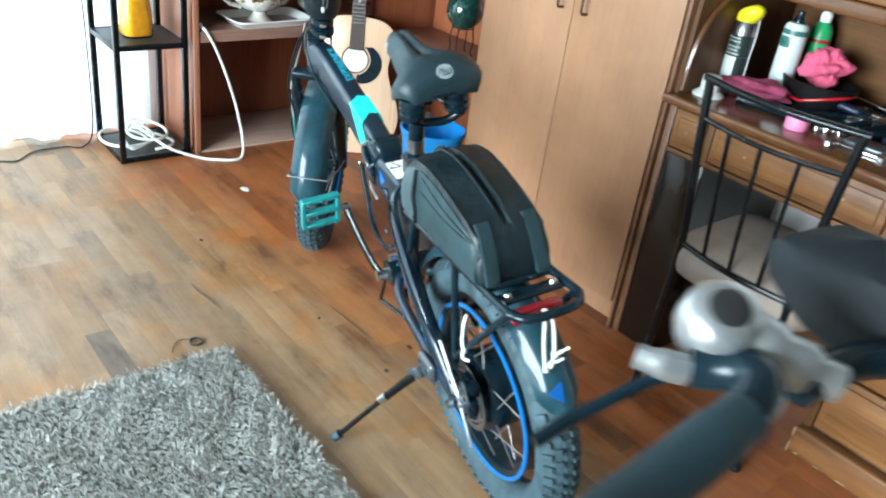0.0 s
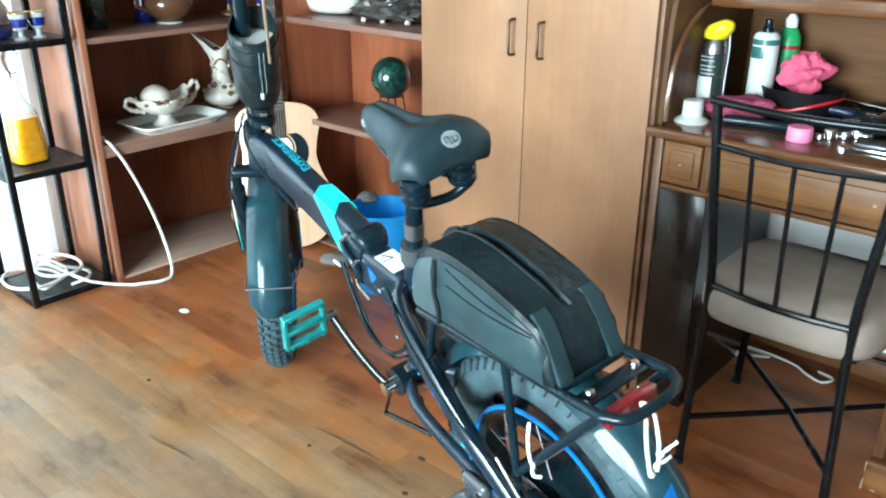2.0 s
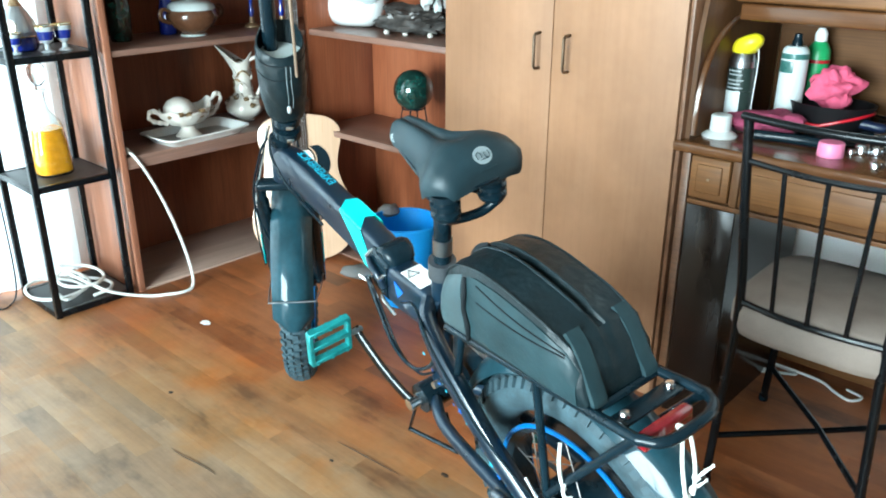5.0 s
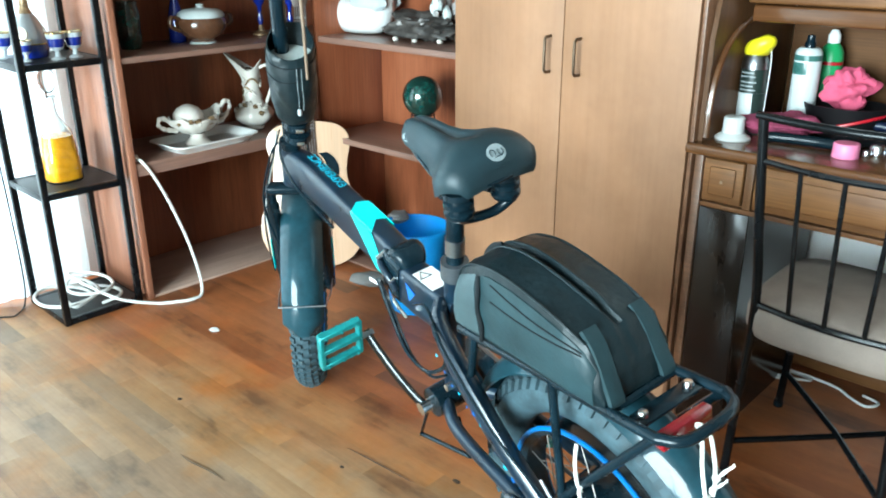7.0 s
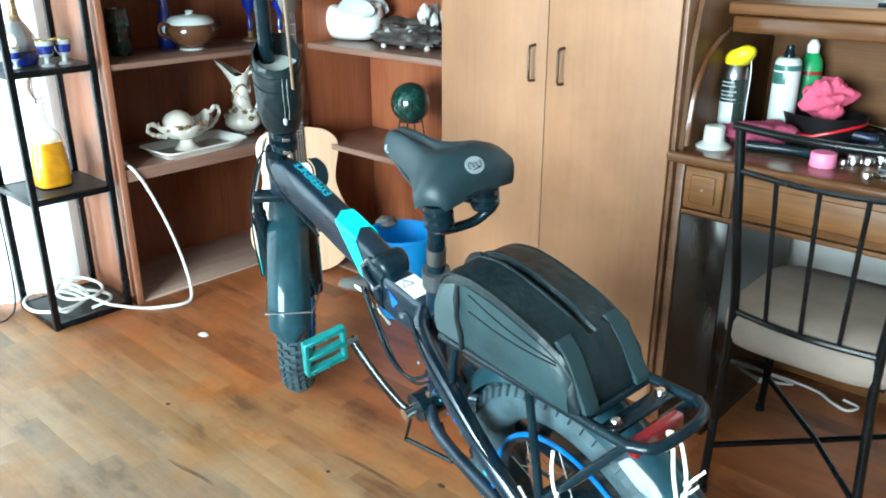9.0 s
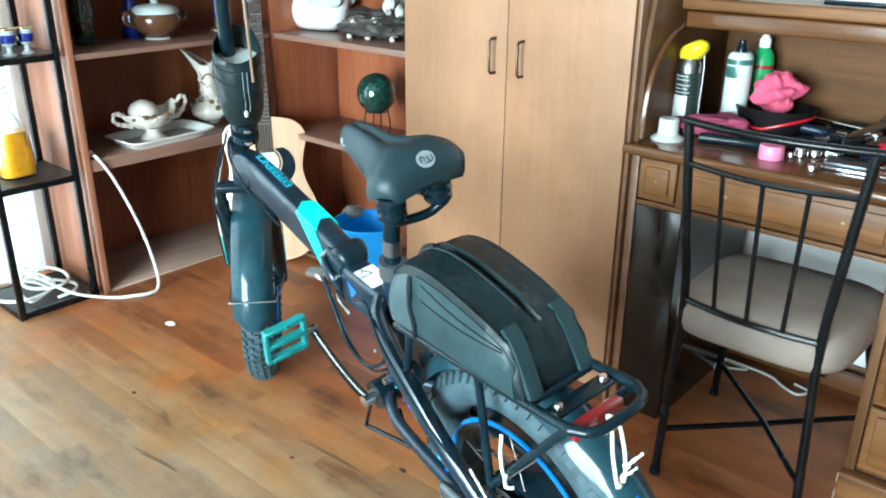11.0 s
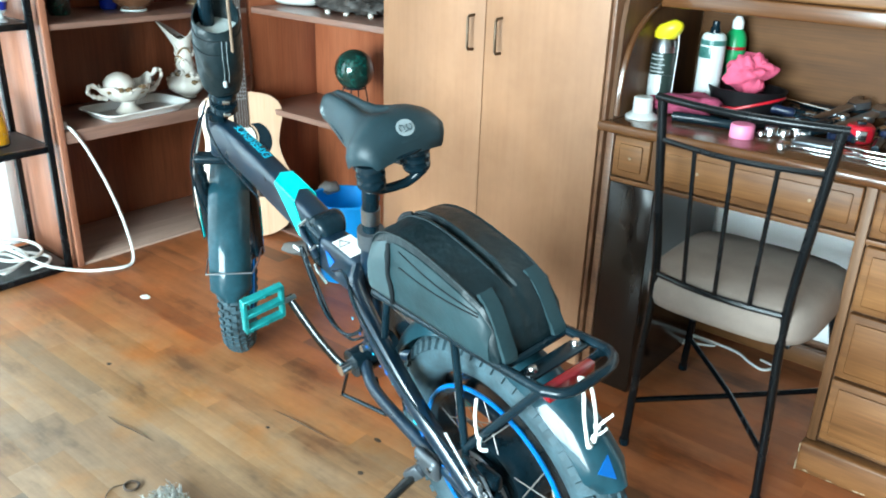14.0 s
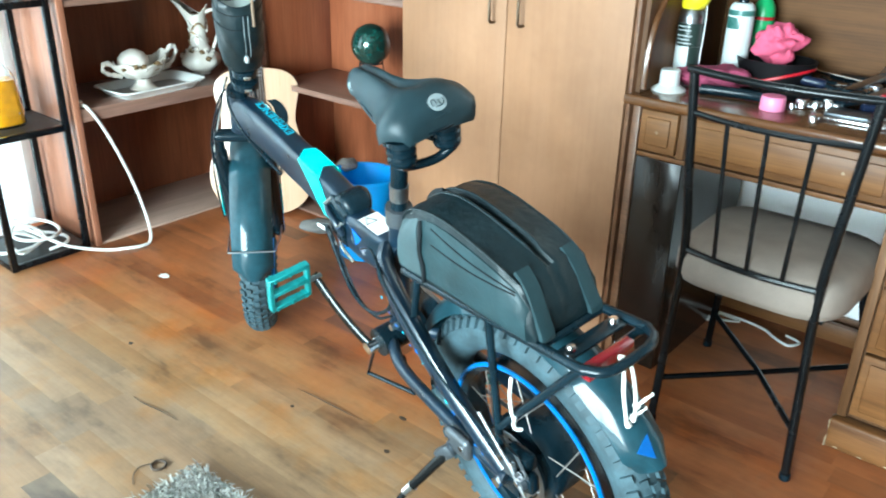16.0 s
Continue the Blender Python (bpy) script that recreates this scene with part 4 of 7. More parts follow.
    def onbeam(x, y, lift=0.0):
        """A place on the top of the beam."""
        z = 0.651 + (x - 0.74) * 0.292
        return Vector((x, y - 0.009, z)) + nrm * (0.0466 + lift)

    def onside(x, d, s):
        """A place on the side of the beam, d under its top."""
        z = 0.651 + (x - 0.74) * 0.292
        return Vector((x, s * 0.0274 - 0.009, z)) + nrm * (0.043 - d)

    bm = bmesh.new()
    sheet(bm, [onbeam(0.735, 0.025), onbeam(0.755, 0.0), onbeam(0.745, -0.025), onbeam(0.675, -0.025), onbeam(0.683, -0.003), onbeam(0.668, 0.012), onbeam(0.655, 0.025)], 0.0012)
    for s in (1, -1):
        q = [onside(0.735, 0.0, s), onside(0.655, 0.0, s), onside(0.600, 0.089, s), onside(0.640, 0.084, s)]
        sheet(bm, q if s > 0 else list(reversed(q)), -0.0012 if s > 0 else -0.0012)
        c = [onbeam(0.735, s * 0.025), onbeam(0.655, s * 0.025), onside(0.655, -0.001, s), onside(0.735, -0.001, s)]
        sheet(bm, c if s < 0 else list(reversed(c)), 0.0006)
    part("beam_chevron", bm, "teal", beam, "bright teal chevron band")
    # gusset under the beam, the chevron's shaded tail in darker blue, with a plastic tie
    bm = bmesh.new()
    out = [onside(0.645, 0.088, 1), onside(0.585, 0.088, 1), onside(0.575, 0.118, 1), onside(0.600, 0.125, 1)]
    loft(bm, [[(p.x, y, p.z) for p in out] for y in (-0.026, 0.010)])
    gs = part("gusset", bm, "cyan", beam, "blue gusset for the chevron's shaded tail under the beam", sharp=30)
    part("cable_tie", T([onside(0.668, 0.140, 1), onside(0.630, 0.128, 1)], 0.0045, 8, flat=0.4), "white_paint", gs, "white cable tie end")
    # folding hinge
    hin = part("hinge", loft(bmesh.new(), [frame_ring((x, z), -0.25, 0.968, w, h) for x, z, w, h in ((0.606, 0.604, 0.0265, 0.0450), (0.592, 0.600, 0.033, 0.049), (0.560, 0.590, 0.035, 0.053), (0.540, 0.583, 0.034, 0.050))]), "satin_black", t, "folding hinge block", sharp=50)
    part("hinge_lever", T(smooth_path([(0.56, 0.040, 0.55), (0.53, 0.045, 0.54), (0.51, 0.043, 0.525)], 4), 0.004, 8), "chrome", hin)
    for s in (0.565, 0.578, 0.590):
        part("bolt", lathe(bmesh.new(), [(0.006, 0), (0.006, 0.004), (0.0, 0.0045)], 8, m=Matrix.Translation((s, 0.033, 0.59 - (0.59 - s) * 1.4)) @ pose(0, 0, 0, -90, 0, 0)), "chrome", hin)
    part("latch", T(smooth_path([(0.598, 0.034, 0.628), (0.580, 0.041, 0.618), (0.555, 0.042, 0.600), (0.545, 0.038, 0.575)], 5), 0.0075, 10), "bike_black", hin, "glossy black folding latch")
    part("latch_pin", T([(0.592, 0.022, 0.640), (0.592, 0.042, 0.632)], 0.006, 10), "chrome", hin)
    part("hinge_cover", T(smooth_path([(0.552, -0.036, 0.626), (0.552, -0.024, 0.628), (0.552, 0.012, 0.628), (0.552, 0.026, 0.626)], 4), [0.024, 0.028, 0.031, 0.033] + [0.034] * 5 + [0.033, 0.031, 0.028, 0.024], 18), "satin_black", hin, "rounded black hinge cover")
    part("latch_pin", T([(0.548, 0.028, 0.600), (0.548, 0.048, 0.594)], 0.005, 10), "chrome", hin)
    # rear part of the beam to the seat tube
    rb = part("rear_beam", loft(bmesh.new(), [frame_ring((x, z), -0.2, 0.98, w, h) for x, z, w, h in ((0.56, 0.583, 0.031, 0.046), (0.50, 0.573, 0.031, 0.050), (0.43, 0.566, 0.030, 0.048), (0.375, 0.564, 0.025, 0.041))]), "bike_black", t, sharp=50)
    lab = B(-0.034, 0.034, -0.023, 0.023, 0.0, 0.001)
    lab.transform(Matrix.Translation((0.457, 0.0, 0.6185)) @ pose(0, 0, 0, 0, -9, 0))
    st = part("warning_sticker", lab, "white_paint", rb, "white warning sticker with a small triangle")
    bm = bmesh.new()
    tri = [(0.012, 0.0), (-0.010, 0.013), (-0.010, -0.013)]
    for k in range(3):
        a, b = tri[k], tri[(k + 1) % 3]
        tube(bm, [(a[0] + 0.018, a[1] + 0.008, 0.0014), (b[0] + 0.018, b[1] + 0.008, 0.0014)], 0.0013, 5, flat=0.4)
    bm.transform(Matrix.Translation((0.457, 0.0, 0.6185)) @ pose(0, 0, 0, 0, -9, 0))
    part("warning_triangle", bm, "satin_black", st)
    bm = bmesh.new()
    tri = [Vector((0.508, 0.0318, 0.603)), Vector((0.478, 0.0318, 0.587)), Vector((0.505, 0.0318, 0.563))]
    sheet(bm, tri, -0.0012)
    part("beam_mark", bm, "blue", rb, "blue triangle mark")
    # seat tube, post
    part("seat_tube", T([(0.445, 0, 0.35), (0.394, 0, 0.56), (0.364, 0, 0.683)], 0.0215, 16), "bike_black", t)
    part("seat_clamp", T([(0.372, 0, 0.655), (0.364, 0, 0.690)], 0.0265, 18), "grey_metal", t)
    post = part("seat_post", T([(0.366, 0, 0.68), (0.325, 0, 0.842)], 0.0165, 16), "satin_black", t)
    part("post_mark", T([(0.3585, 0.0, 0.709), (0.3505, 0, 0.741)], 0.0185, 16), "steel", post, "grey collar on the post")
    part("bottom_bracket", T([(0.447, -0.055, 0.352), (0.447, 0.055, 0.352)], 0.032, 20), "satin_black", t)
    # stays
    for s in (1, -1):
        a = part("seat_stay", T(smooth_path([(0.400, s * 0.022, 0.595), (0.355, s * 0.055, 0.562), (0.20, s * 0.078, 0.447), (0.02, s * 0.082, 0.312)], 5), [0.024 + 0.008 * math.sin(math.pi * k / 15) for k in range(16)], 14, flat=0.62), "bike_black", t)
        part("chain_stay", T(smooth_path([(0.43, s * 0.03, 0.352), (0.34, s * 0.066, 0.345), (0.15, s * 0.078, 0.318), (0.01, s * 0.082, 0.298)], 5), 0.016, 12, flat=0.8), "bike_black", t)
        part("dropout", B(-0.016, 0.049, s * 0.078 - 0.004, s * 0.078 + 0.004, 0.262, 0.335, 0.006), "satin_black", t)
        part("axle_nut", T([(0.020, s * 0.066, RW), (0.020, s * 0.104, RW)], 0.0105, 6), "chrome", t)
        if s > 0:
            rng = random.Random(2)
            for k in range(16):
                q = 0.12 + 0.055 * k
                big = rng.random() < 0.35
                c = Vector((0.36 - q * 0.34, 0.0975, 0.585 - q * 0.27 - 0.010 + rng.uniform(-0.013, 0.011)))
                bm = bmesh.new()
                pts = []
                for j in range(10):
                    r = (0.0068 if big else 0.0034) * (1.0 if j % 2 else rng.uniform(0.25, 0.5))
                    an = math.pi / 5 * j + rng.random() * 0.4
                    pts.append(c + Vector((r * math.cos(an), 0, r * math.sin(an))))
                sheet(bm, list(reversed(pts)), 0.0012)
                part("star_mark", bm, "blue" if k % 3 else "cyan", a)
    # brake caliper, cables
    cal = bmesh.new()
    box(cal, -0.050, 0.005, 0.060, 0.088, 0.350, 0.382, 0.006, 2)
    box(cal, -0.066, -0.036, 0.072, 0.094, 0.318, 0.356, 0.005, 2)
    tube(cal, [(0.0, 0.09, 0.368), (0.045, 0.094, 0.385)], 0.005, 8)
    c = part("brake_caliper", cal, "satin_black", t, "dark disc brake caliper")
    part("caliper_arm", loft(bmesh.new(), [[(x + a, 0.091 + b, z + g) for a, b, g in ((-w, 0, 0), (0, 0.005, w), (w, 0, 0), (0, -0.005, -w))] for x, z, w in ((-0.058, 0.345, 0.008), (-0.030, 0.388, 0.006), (0.010, 0.408, 0.005))]), "grey_metal", c, "grey brake arm")
    part("adjuster", T([(-0.045, 0.088, 0.338), (-0.045, 0.104, 0.338)], 0.012, 12), "grey_metal", c)
    part("return_spring", T([(-0.05 + 0.008 * math.cos(k * 0.9), 0.094 + 0.001 * k, 0.362 + 0.008 * math.sin(k * 0.9)) for k in range(18)], 0.0012, 5), "steel", c)
    part("bracket", B(-0.022, 0.028, 0.084, 0.090, 0.318, 0.352, 0.003), "grey_metal", c)
    for p in ((-0.045, 0.104, 0.345), (0.0, 0.098, 0.37), (-0.03, 0.098, 0.375)):
        part("bolt", T([p, (p[0], p[1] + 0.006, p[2])], 0.006, 6), "chrome", c)
    part("brake_cable", T(smooth_path([(0.04, 0.094, 0.39), (0.16, 0.105, 0.475), (0.30, 0.09, 0.565), (0.40, 0.055, 0.60), (0.47, 0.045, 0.575)], 6), 0.0027, 6), "satin_black", t)
    part("brake_rod", T([(0.05, 0.1, 0.44), (-0.03, 0.104, 0.365), (-0.09, 0.104, 0.27)], 0.0032, 6), "steel", t)
    part("cable", T(smooth_path([(0.60, 0.046, 0.585), (0.555, 0.055, 0.525), (0.50, 0.064, 0.462), (0.43, 0.066, 0.446), (0.375, 0.06, 0.475), (0.35, 0.06, 0.51)], 7), 0.0042, 8), "satin_black", t, "looped black cable")
    part("cable", T(smooth_path([(0.60, 0.040, 0.58), (0.545, 0.05, 0.515), (0.49, 0.058, 0.452), (0.42, 0.062, 0.437), (0.37, 0.055, 0.46)], 7), 0.0028, 8), "satin_black", t)
    for k, (dy, dz) in enumerate(((-0.02, 0.0),)):
        p = [(0.955, dy * 0.9, 1.05 + dz), (0.985, dy * 2.0, 0.92), (1.02, dy * 2.3, 0.80), (0.985, dy * 1.5, 0.725), (0.93, dy * 1.1, 0.688)]
        part("cable", T(smooth_path(p, 7), 0.003, 6), "satin_black", t)
    bm = T(smooth_path([(1.000, 0.036, 0.80), (1.030, 0.052, 0.76), (1.09, 0.076, 0.63), (1.12, 0.05, 0.47), (1.18, 0.0, 0.36)], 7), 0.0028, 6)
    part("cable", bm, "satin_black", t)
    for pts, r, mat in (([(1.004, 0.030, 0.815), (1.022, 0.040, 0.76), (1.046, 0.054, 0.70), (1.070, 0.068, 0.645), (1.095, 0.080, 0.59)], 0.0026, "cable_grey"),
                        ([(0.998, 0.022, 0.82), (1.024, 0.044, 0.75), (1.060, 0.066, 0.67), (1.105, 0.084, 0.57), (1.160, 0.086, 0.46), (1.215, 0.080, 0.36)], 0.0024, "satin_black"),
                        ([(0.992, 0.034, 0.80), (0.985, 0.042, 0.76), (0.955, 0.038, 0.705), (0.90, 0.034, 0.672), (0.80, 0.033, 0.636)], 0.0034, "satin_black")):
        bm = T(smooth_path(pts, 7), r, 6)
        if pts[-1][0] > 1.0:
            bm.transform(steer)
        part("cable", bm, mat, t)
    # crank and chainring
    part("crank", T(smooth_path([(0.447, 0.072, 0.352), (0.472, 0.080, 0.370), (0.522, 0.089, 0.408), (0.570, 0.097, 0.456), (0.593, 0.102, 0.488)], 5), 0.0125, 12, flat=0.62), "polished_black", t, "polished dark crank arm")
    part("crank_cap", T([(0.447, 0.055, 0.352), (0.447, 0.085, 0.352)], 0.014, 14), "chrome", t)
    part("pedal_axle", T([(0.582, 0.09, 0.485), (0.582, 0.122, 0.485)], 0.0065, 8), "steel", t)
    pedal(t, (0.583, 0.166, 0.491), 74)
    part("crank", T([(0.447, -0.095, 0.352), (0.31, -0.115, 0.218)], [0.016, 0.011], 8, flat=0.6), "satin_black", t)
    pedal(t, (0.31, -0.168, 0.218), 30)
    bm = bmesh.new()
    outl = []
    for k in range(88):
        r = 0.088 if k % 2 else 0.083
        outl.append((0.447 + r * math.cos(2 * math.pi * k / 88), 0.352 + r * math.sin(2 * math.pi * k / 88)))
    prism(bm, outl, -0.074, -0.070, "y")
    part("chainring", bm, "satin_black", t)
    bm = T([(0.447 + 0.0, -0.072, 0.439), (0.0, -0.072, 0.345)], 0.0045, 6)
    tube(bm, [(0.447, -0.072, 0.265), (0.0, -0.072, 0.245)], 0.0045, 6)
    part("chain", bm, "steel", t)
    # triangular guard under the cranks
    gd = [(0.475, 0.05, 0.325), (0.535, 0.05, 0.215), (0.36, 0.04, 0.255), (0.39, 0.035, 0.335)]
    part("crank_guard", T(gd, 0.0055, 8), "satin_black", t)
    # kickstand
    bm = B(0.092, 0.160, 0.088, 0.108, 0.288, 0.338, 0.010, 3)
    box(bm, -0.022, 0.022, -0.010, 0.010, -0.014, 0.014, 0.006, 2, m=Matrix.Translation((0.150, 0.116, 0.284)) @ pose(0, 0, 0, 0, 40, 25))
    ks = part("kickstand", bm, "grey_metal", t, "grey kickstand bracket with polished dark leg")
    part("upper_leg", T([(0.148, 0.113, 0.285), (0.203, 0.182, 0.192)], [0.0115, 0.0090], 12), "polished_black", ks)
    part("leg_ring", T([(0.196, 0.173, 0.204), (0.206, 0.186, 0.188)], 0.0110, 12), "chrome", ks)
    part("lower_leg", T([(0.202, 0.181, 0.194), (0.264, 0.284, 0.068)], 0.0066, 10), "polished_black", ks)
    part("stand_foot", T([(0.260, 0.277, 0.077), (0.268, 0.291, 0.063)], 0.0110, 10), "rubber", ks)
    for p in ((0.105, 0.106, 0.32), (0.145, 0.106, 0.32), (0.14, 0.106, 0.292)):
        part("bolt", T([p, (p[0], p[1] + 0.006, p[2])], 0.006, 6), "chrome", ks)
    # rack
    zr = lambda x: 0.612 - (x - 0.28) * 0.062
    loop = [(0.28, 0.062), (-0.12, 0.068), (-0.178, 0.064), (-0.202, 0.044), (-0.206, 0.0), (-0.202, -0.044), (-0.178, -0.066), (-0.12, -0.070), (0.28, -0.062)]
    rack = part("rear_rack", T(smooth_path([(x, y, zr(x)) for x, y in loop], 5), 0.0085, 10), "satin_black", t, "black tubular luggage rack")
    for x in (0.27, 0.13, -0.02, -0.085):
        part("cross_bar", T([(x, 0.064, zr(x)), (x, -0.064, zr(x))], 0.0068, 8), "satin_black", rack)
    part("mount_plate", B(-0.142, -0.112, -0.06, 0.06, zr(-0.127) - 0.003, zr(-0.127) + 0.002, 0.001), "satin_black", rack)
    for y in (0.046, -0.046):
        part("bolt", lathe(bmesh.new(), [(0.009, 0.0), (0.009, 0.004), (0.0065, 0.009), (0.0, 0.0095)], 10, (-0.127, y, zr(-0.127) + 0.002)), "chrome", rack)
    part("reflector", B(-0.178, -0.160, -0.036, 0.062, zr(-0.16) - 0.025, zr(-0.16) + 0.001, 0.004, 2), "red_lens", rack, "dark red rear reflector")
    for s in (1, -1):
        part("rack_strut", T([(0.035, s * 0.068, zr(0.035)), (0.022, s * 0.082, 0.36)], 0.0075, 10), "satin_black", rack)
        part("rack_strut", T([(-0.165, s * 0.062, zr(-0.165) - 0.004), (0.018, s * 0.080, 0.415)], 0.0075, 10), "satin_black", rack)
        part("rack_strut", T([(0.24, s * 0.062, zr(0.24) - 0.004), (0.255, s * 0.07, 0.53), (0.29, s * 0.085, 0.50)], 0.0075, 10), "satin_black", rack)
        part("bolt", T([(0.29, s * 0.085, 0.50), (0.29, s * 0.106, 0.50)], 0.007, 8), "chrome", rack)
    # saddle
    st = [(0.463, 0.012, 0.915, 0.018), (0.456, 0.022, 0.923, 0.034), (0.435, 0.029, 0.931, 0.046), (0.395, 0.031, 0.933, 0.052), (0.350, 0.035, 0.930, 0.060), (0.315, 0.046, 0.929, 0.066), (0.285, 0.067, 0.932, 0.068), (0.255, 0.084, 0.938, 0.064), (0.232, 0.087, 0.938, 0.060), (0.212, 0.083, 0.927, 0.050), (0.198, 0.074, 0.910, 0.036), (0.192, 0.066, 0.890, 0.026)]
    rings = []
    for x, w, z, th in st:
        ring = []
        for k in range(13):
            s = -1 + 2 * k / 12
            groove = 0.017 * math.exp(-(s / 0.17) ** 2) * (1 if w > 0.03 else 0.3) * min(1.0, max(0.0, (x - 0.23) / 0.05))
            wing = 0.022 * max(0.0, s) ** 2 * math.exp(-((x - 0.275) / 0.045) ** 2)
            ring.append((x, s * w, z - groove - wing - th * 0.60 * abs(s) ** 3.0))
        for k in range(7):
            s = 1 - 2 * k / 6
            wing = 0.022 * max(0.0, s) ** 2 * math.exp(-((x - 0.275) / 0.045) ** 2)
            ring.append((x + 0.004, s * w * 0.97, z - th - wing - 0.006 * abs(s)))
        rings.append(ring)
    rings = [[(x, y, z + 0.016 if k < 13 else z + 0.022) for k, (x, y, z) in enumerate(r)] for r in rings]
    sad = part("saddle", loft(bmesh.new(), [[(x - 0.004, y * (1.07 if y > 0 else 1.0) - 0.002 - 0.009 * min(1.0, max(0.0, (x - 0.33) / 0.11)), z + 0.004) for x, y, z in r] for r in rings]), "saddle", t, "wide dark grey vinyl saddle", sharp=60)
    # pale oval badges
    for cx_, cy_, cz_, rx, ry, m_ in ((0.1995, -0.002, 0.9350, 0.0145, 0.0175, pose(0, 0, 0, 0, -52, 0)), (0.424, 0.0188, 0.922, 0.011, 0.008, pose(0, 0, 0, -72, 0, 8))):
        bm = bmesh.new()
        mm = Matrix.Translation((cx_, cy_, cz_)) @ m_
        pts = [(rx * math.cos(a), ry * math.sin(a), 0) for a in (2 * math.pi * k / 24 for k in range(24))]
        sheet(bm, pts, 0.0012)
        bm.transform(mm)
        bd = part("badge", bm, "badge_grey" if cx_ < 0.3 else "badge_dim", sad, "pale oval badge")
        bm = bmesh.new()
        for y0 in (-0.42, 0.42):
            a0 = 0.9 if y0 < 0 else -2.2
            ring = [(rx * 0.42 * math.cos(a), ry * (y0 + 0.26 * math.sin(a)), 0.0014) for a in (a0 + 4.6 * k / 14 for k in range(15))]
            tube(bm, ring, 0.0015, 5, flat=0.5)
        if cx_ < 0.3:
            for k in range(6):
                y0 = -0.9 + 0.34 * k
                box(bm, -rx * 1.62, -rx * 1.34, ry * y0, ry * (y0 + 0.2), 0.0, 0.0008)
        bm.transform(mm)
        part("badge_mark", bm, "saddle", bd)
    bm = T(smooth_path([(0.31, 0.042, 0.884), (0.28, 0.062, 0.884), (0.25, 0.074, 0.890), (0.208, 0.066, 0.896), (0.192, 0.0, 0.892), (0.212, -0.073, 0.894), (0.25, -0.079, 0.892), (0.28, -0.066, 0.886), (0.31, -0.048, 0.886)], 5), 0.004, 8)
    part("saddle_edge", bm, "satin_black", sad, "dark plastic edge")
    for s in (1, -1):
        sp = [(0.020, 0.0), (0.023, 0.006), (0.023, 0.012), (0.019, 0.016), (0.023, 0.020), (0.023, 0.028), (0.019, 0.032), (0.023, 0.036), (0.022, 0.046)]
        part("spring", lathe(bmesh.new(), sp, 18, m=Matrix.Translation((0.250, s * 0.048, 0.832)) @ Matrix.Diagonal((1.1, 1.1, 1.0, 1)) @ pose(0, 0, 0, 0, -6, 0)), "satin_black", sad, "ribbed elastomer spring")
        part("saddle_rail", T(smooth_path([(0.425, s * 0.012, 0.90), (0.37, s * 0.018, 0.872), (0.31, s * 0.022, 0.850), (0.27, s * 0.040, 0.838), (0.245, s * 0.050, 0.830)], 5), 0.005, 8), "satin_black", sad)
    part("spring_bridge", T(smooth_path([(0.252, 0.052, 0.829), (0.268, 0.02, 0.811), (0.262, -0.03, 0.808), (0.245, -0.060, 0.829)], 5), 0.009, 10), "satin_black", sad)
    part("saddle_clamp", B(0.305, 0.348, -0.026, 0.026, 0.826, 0.856, 0.006, 3), "satin_black", sad)
    return t


bicycle()


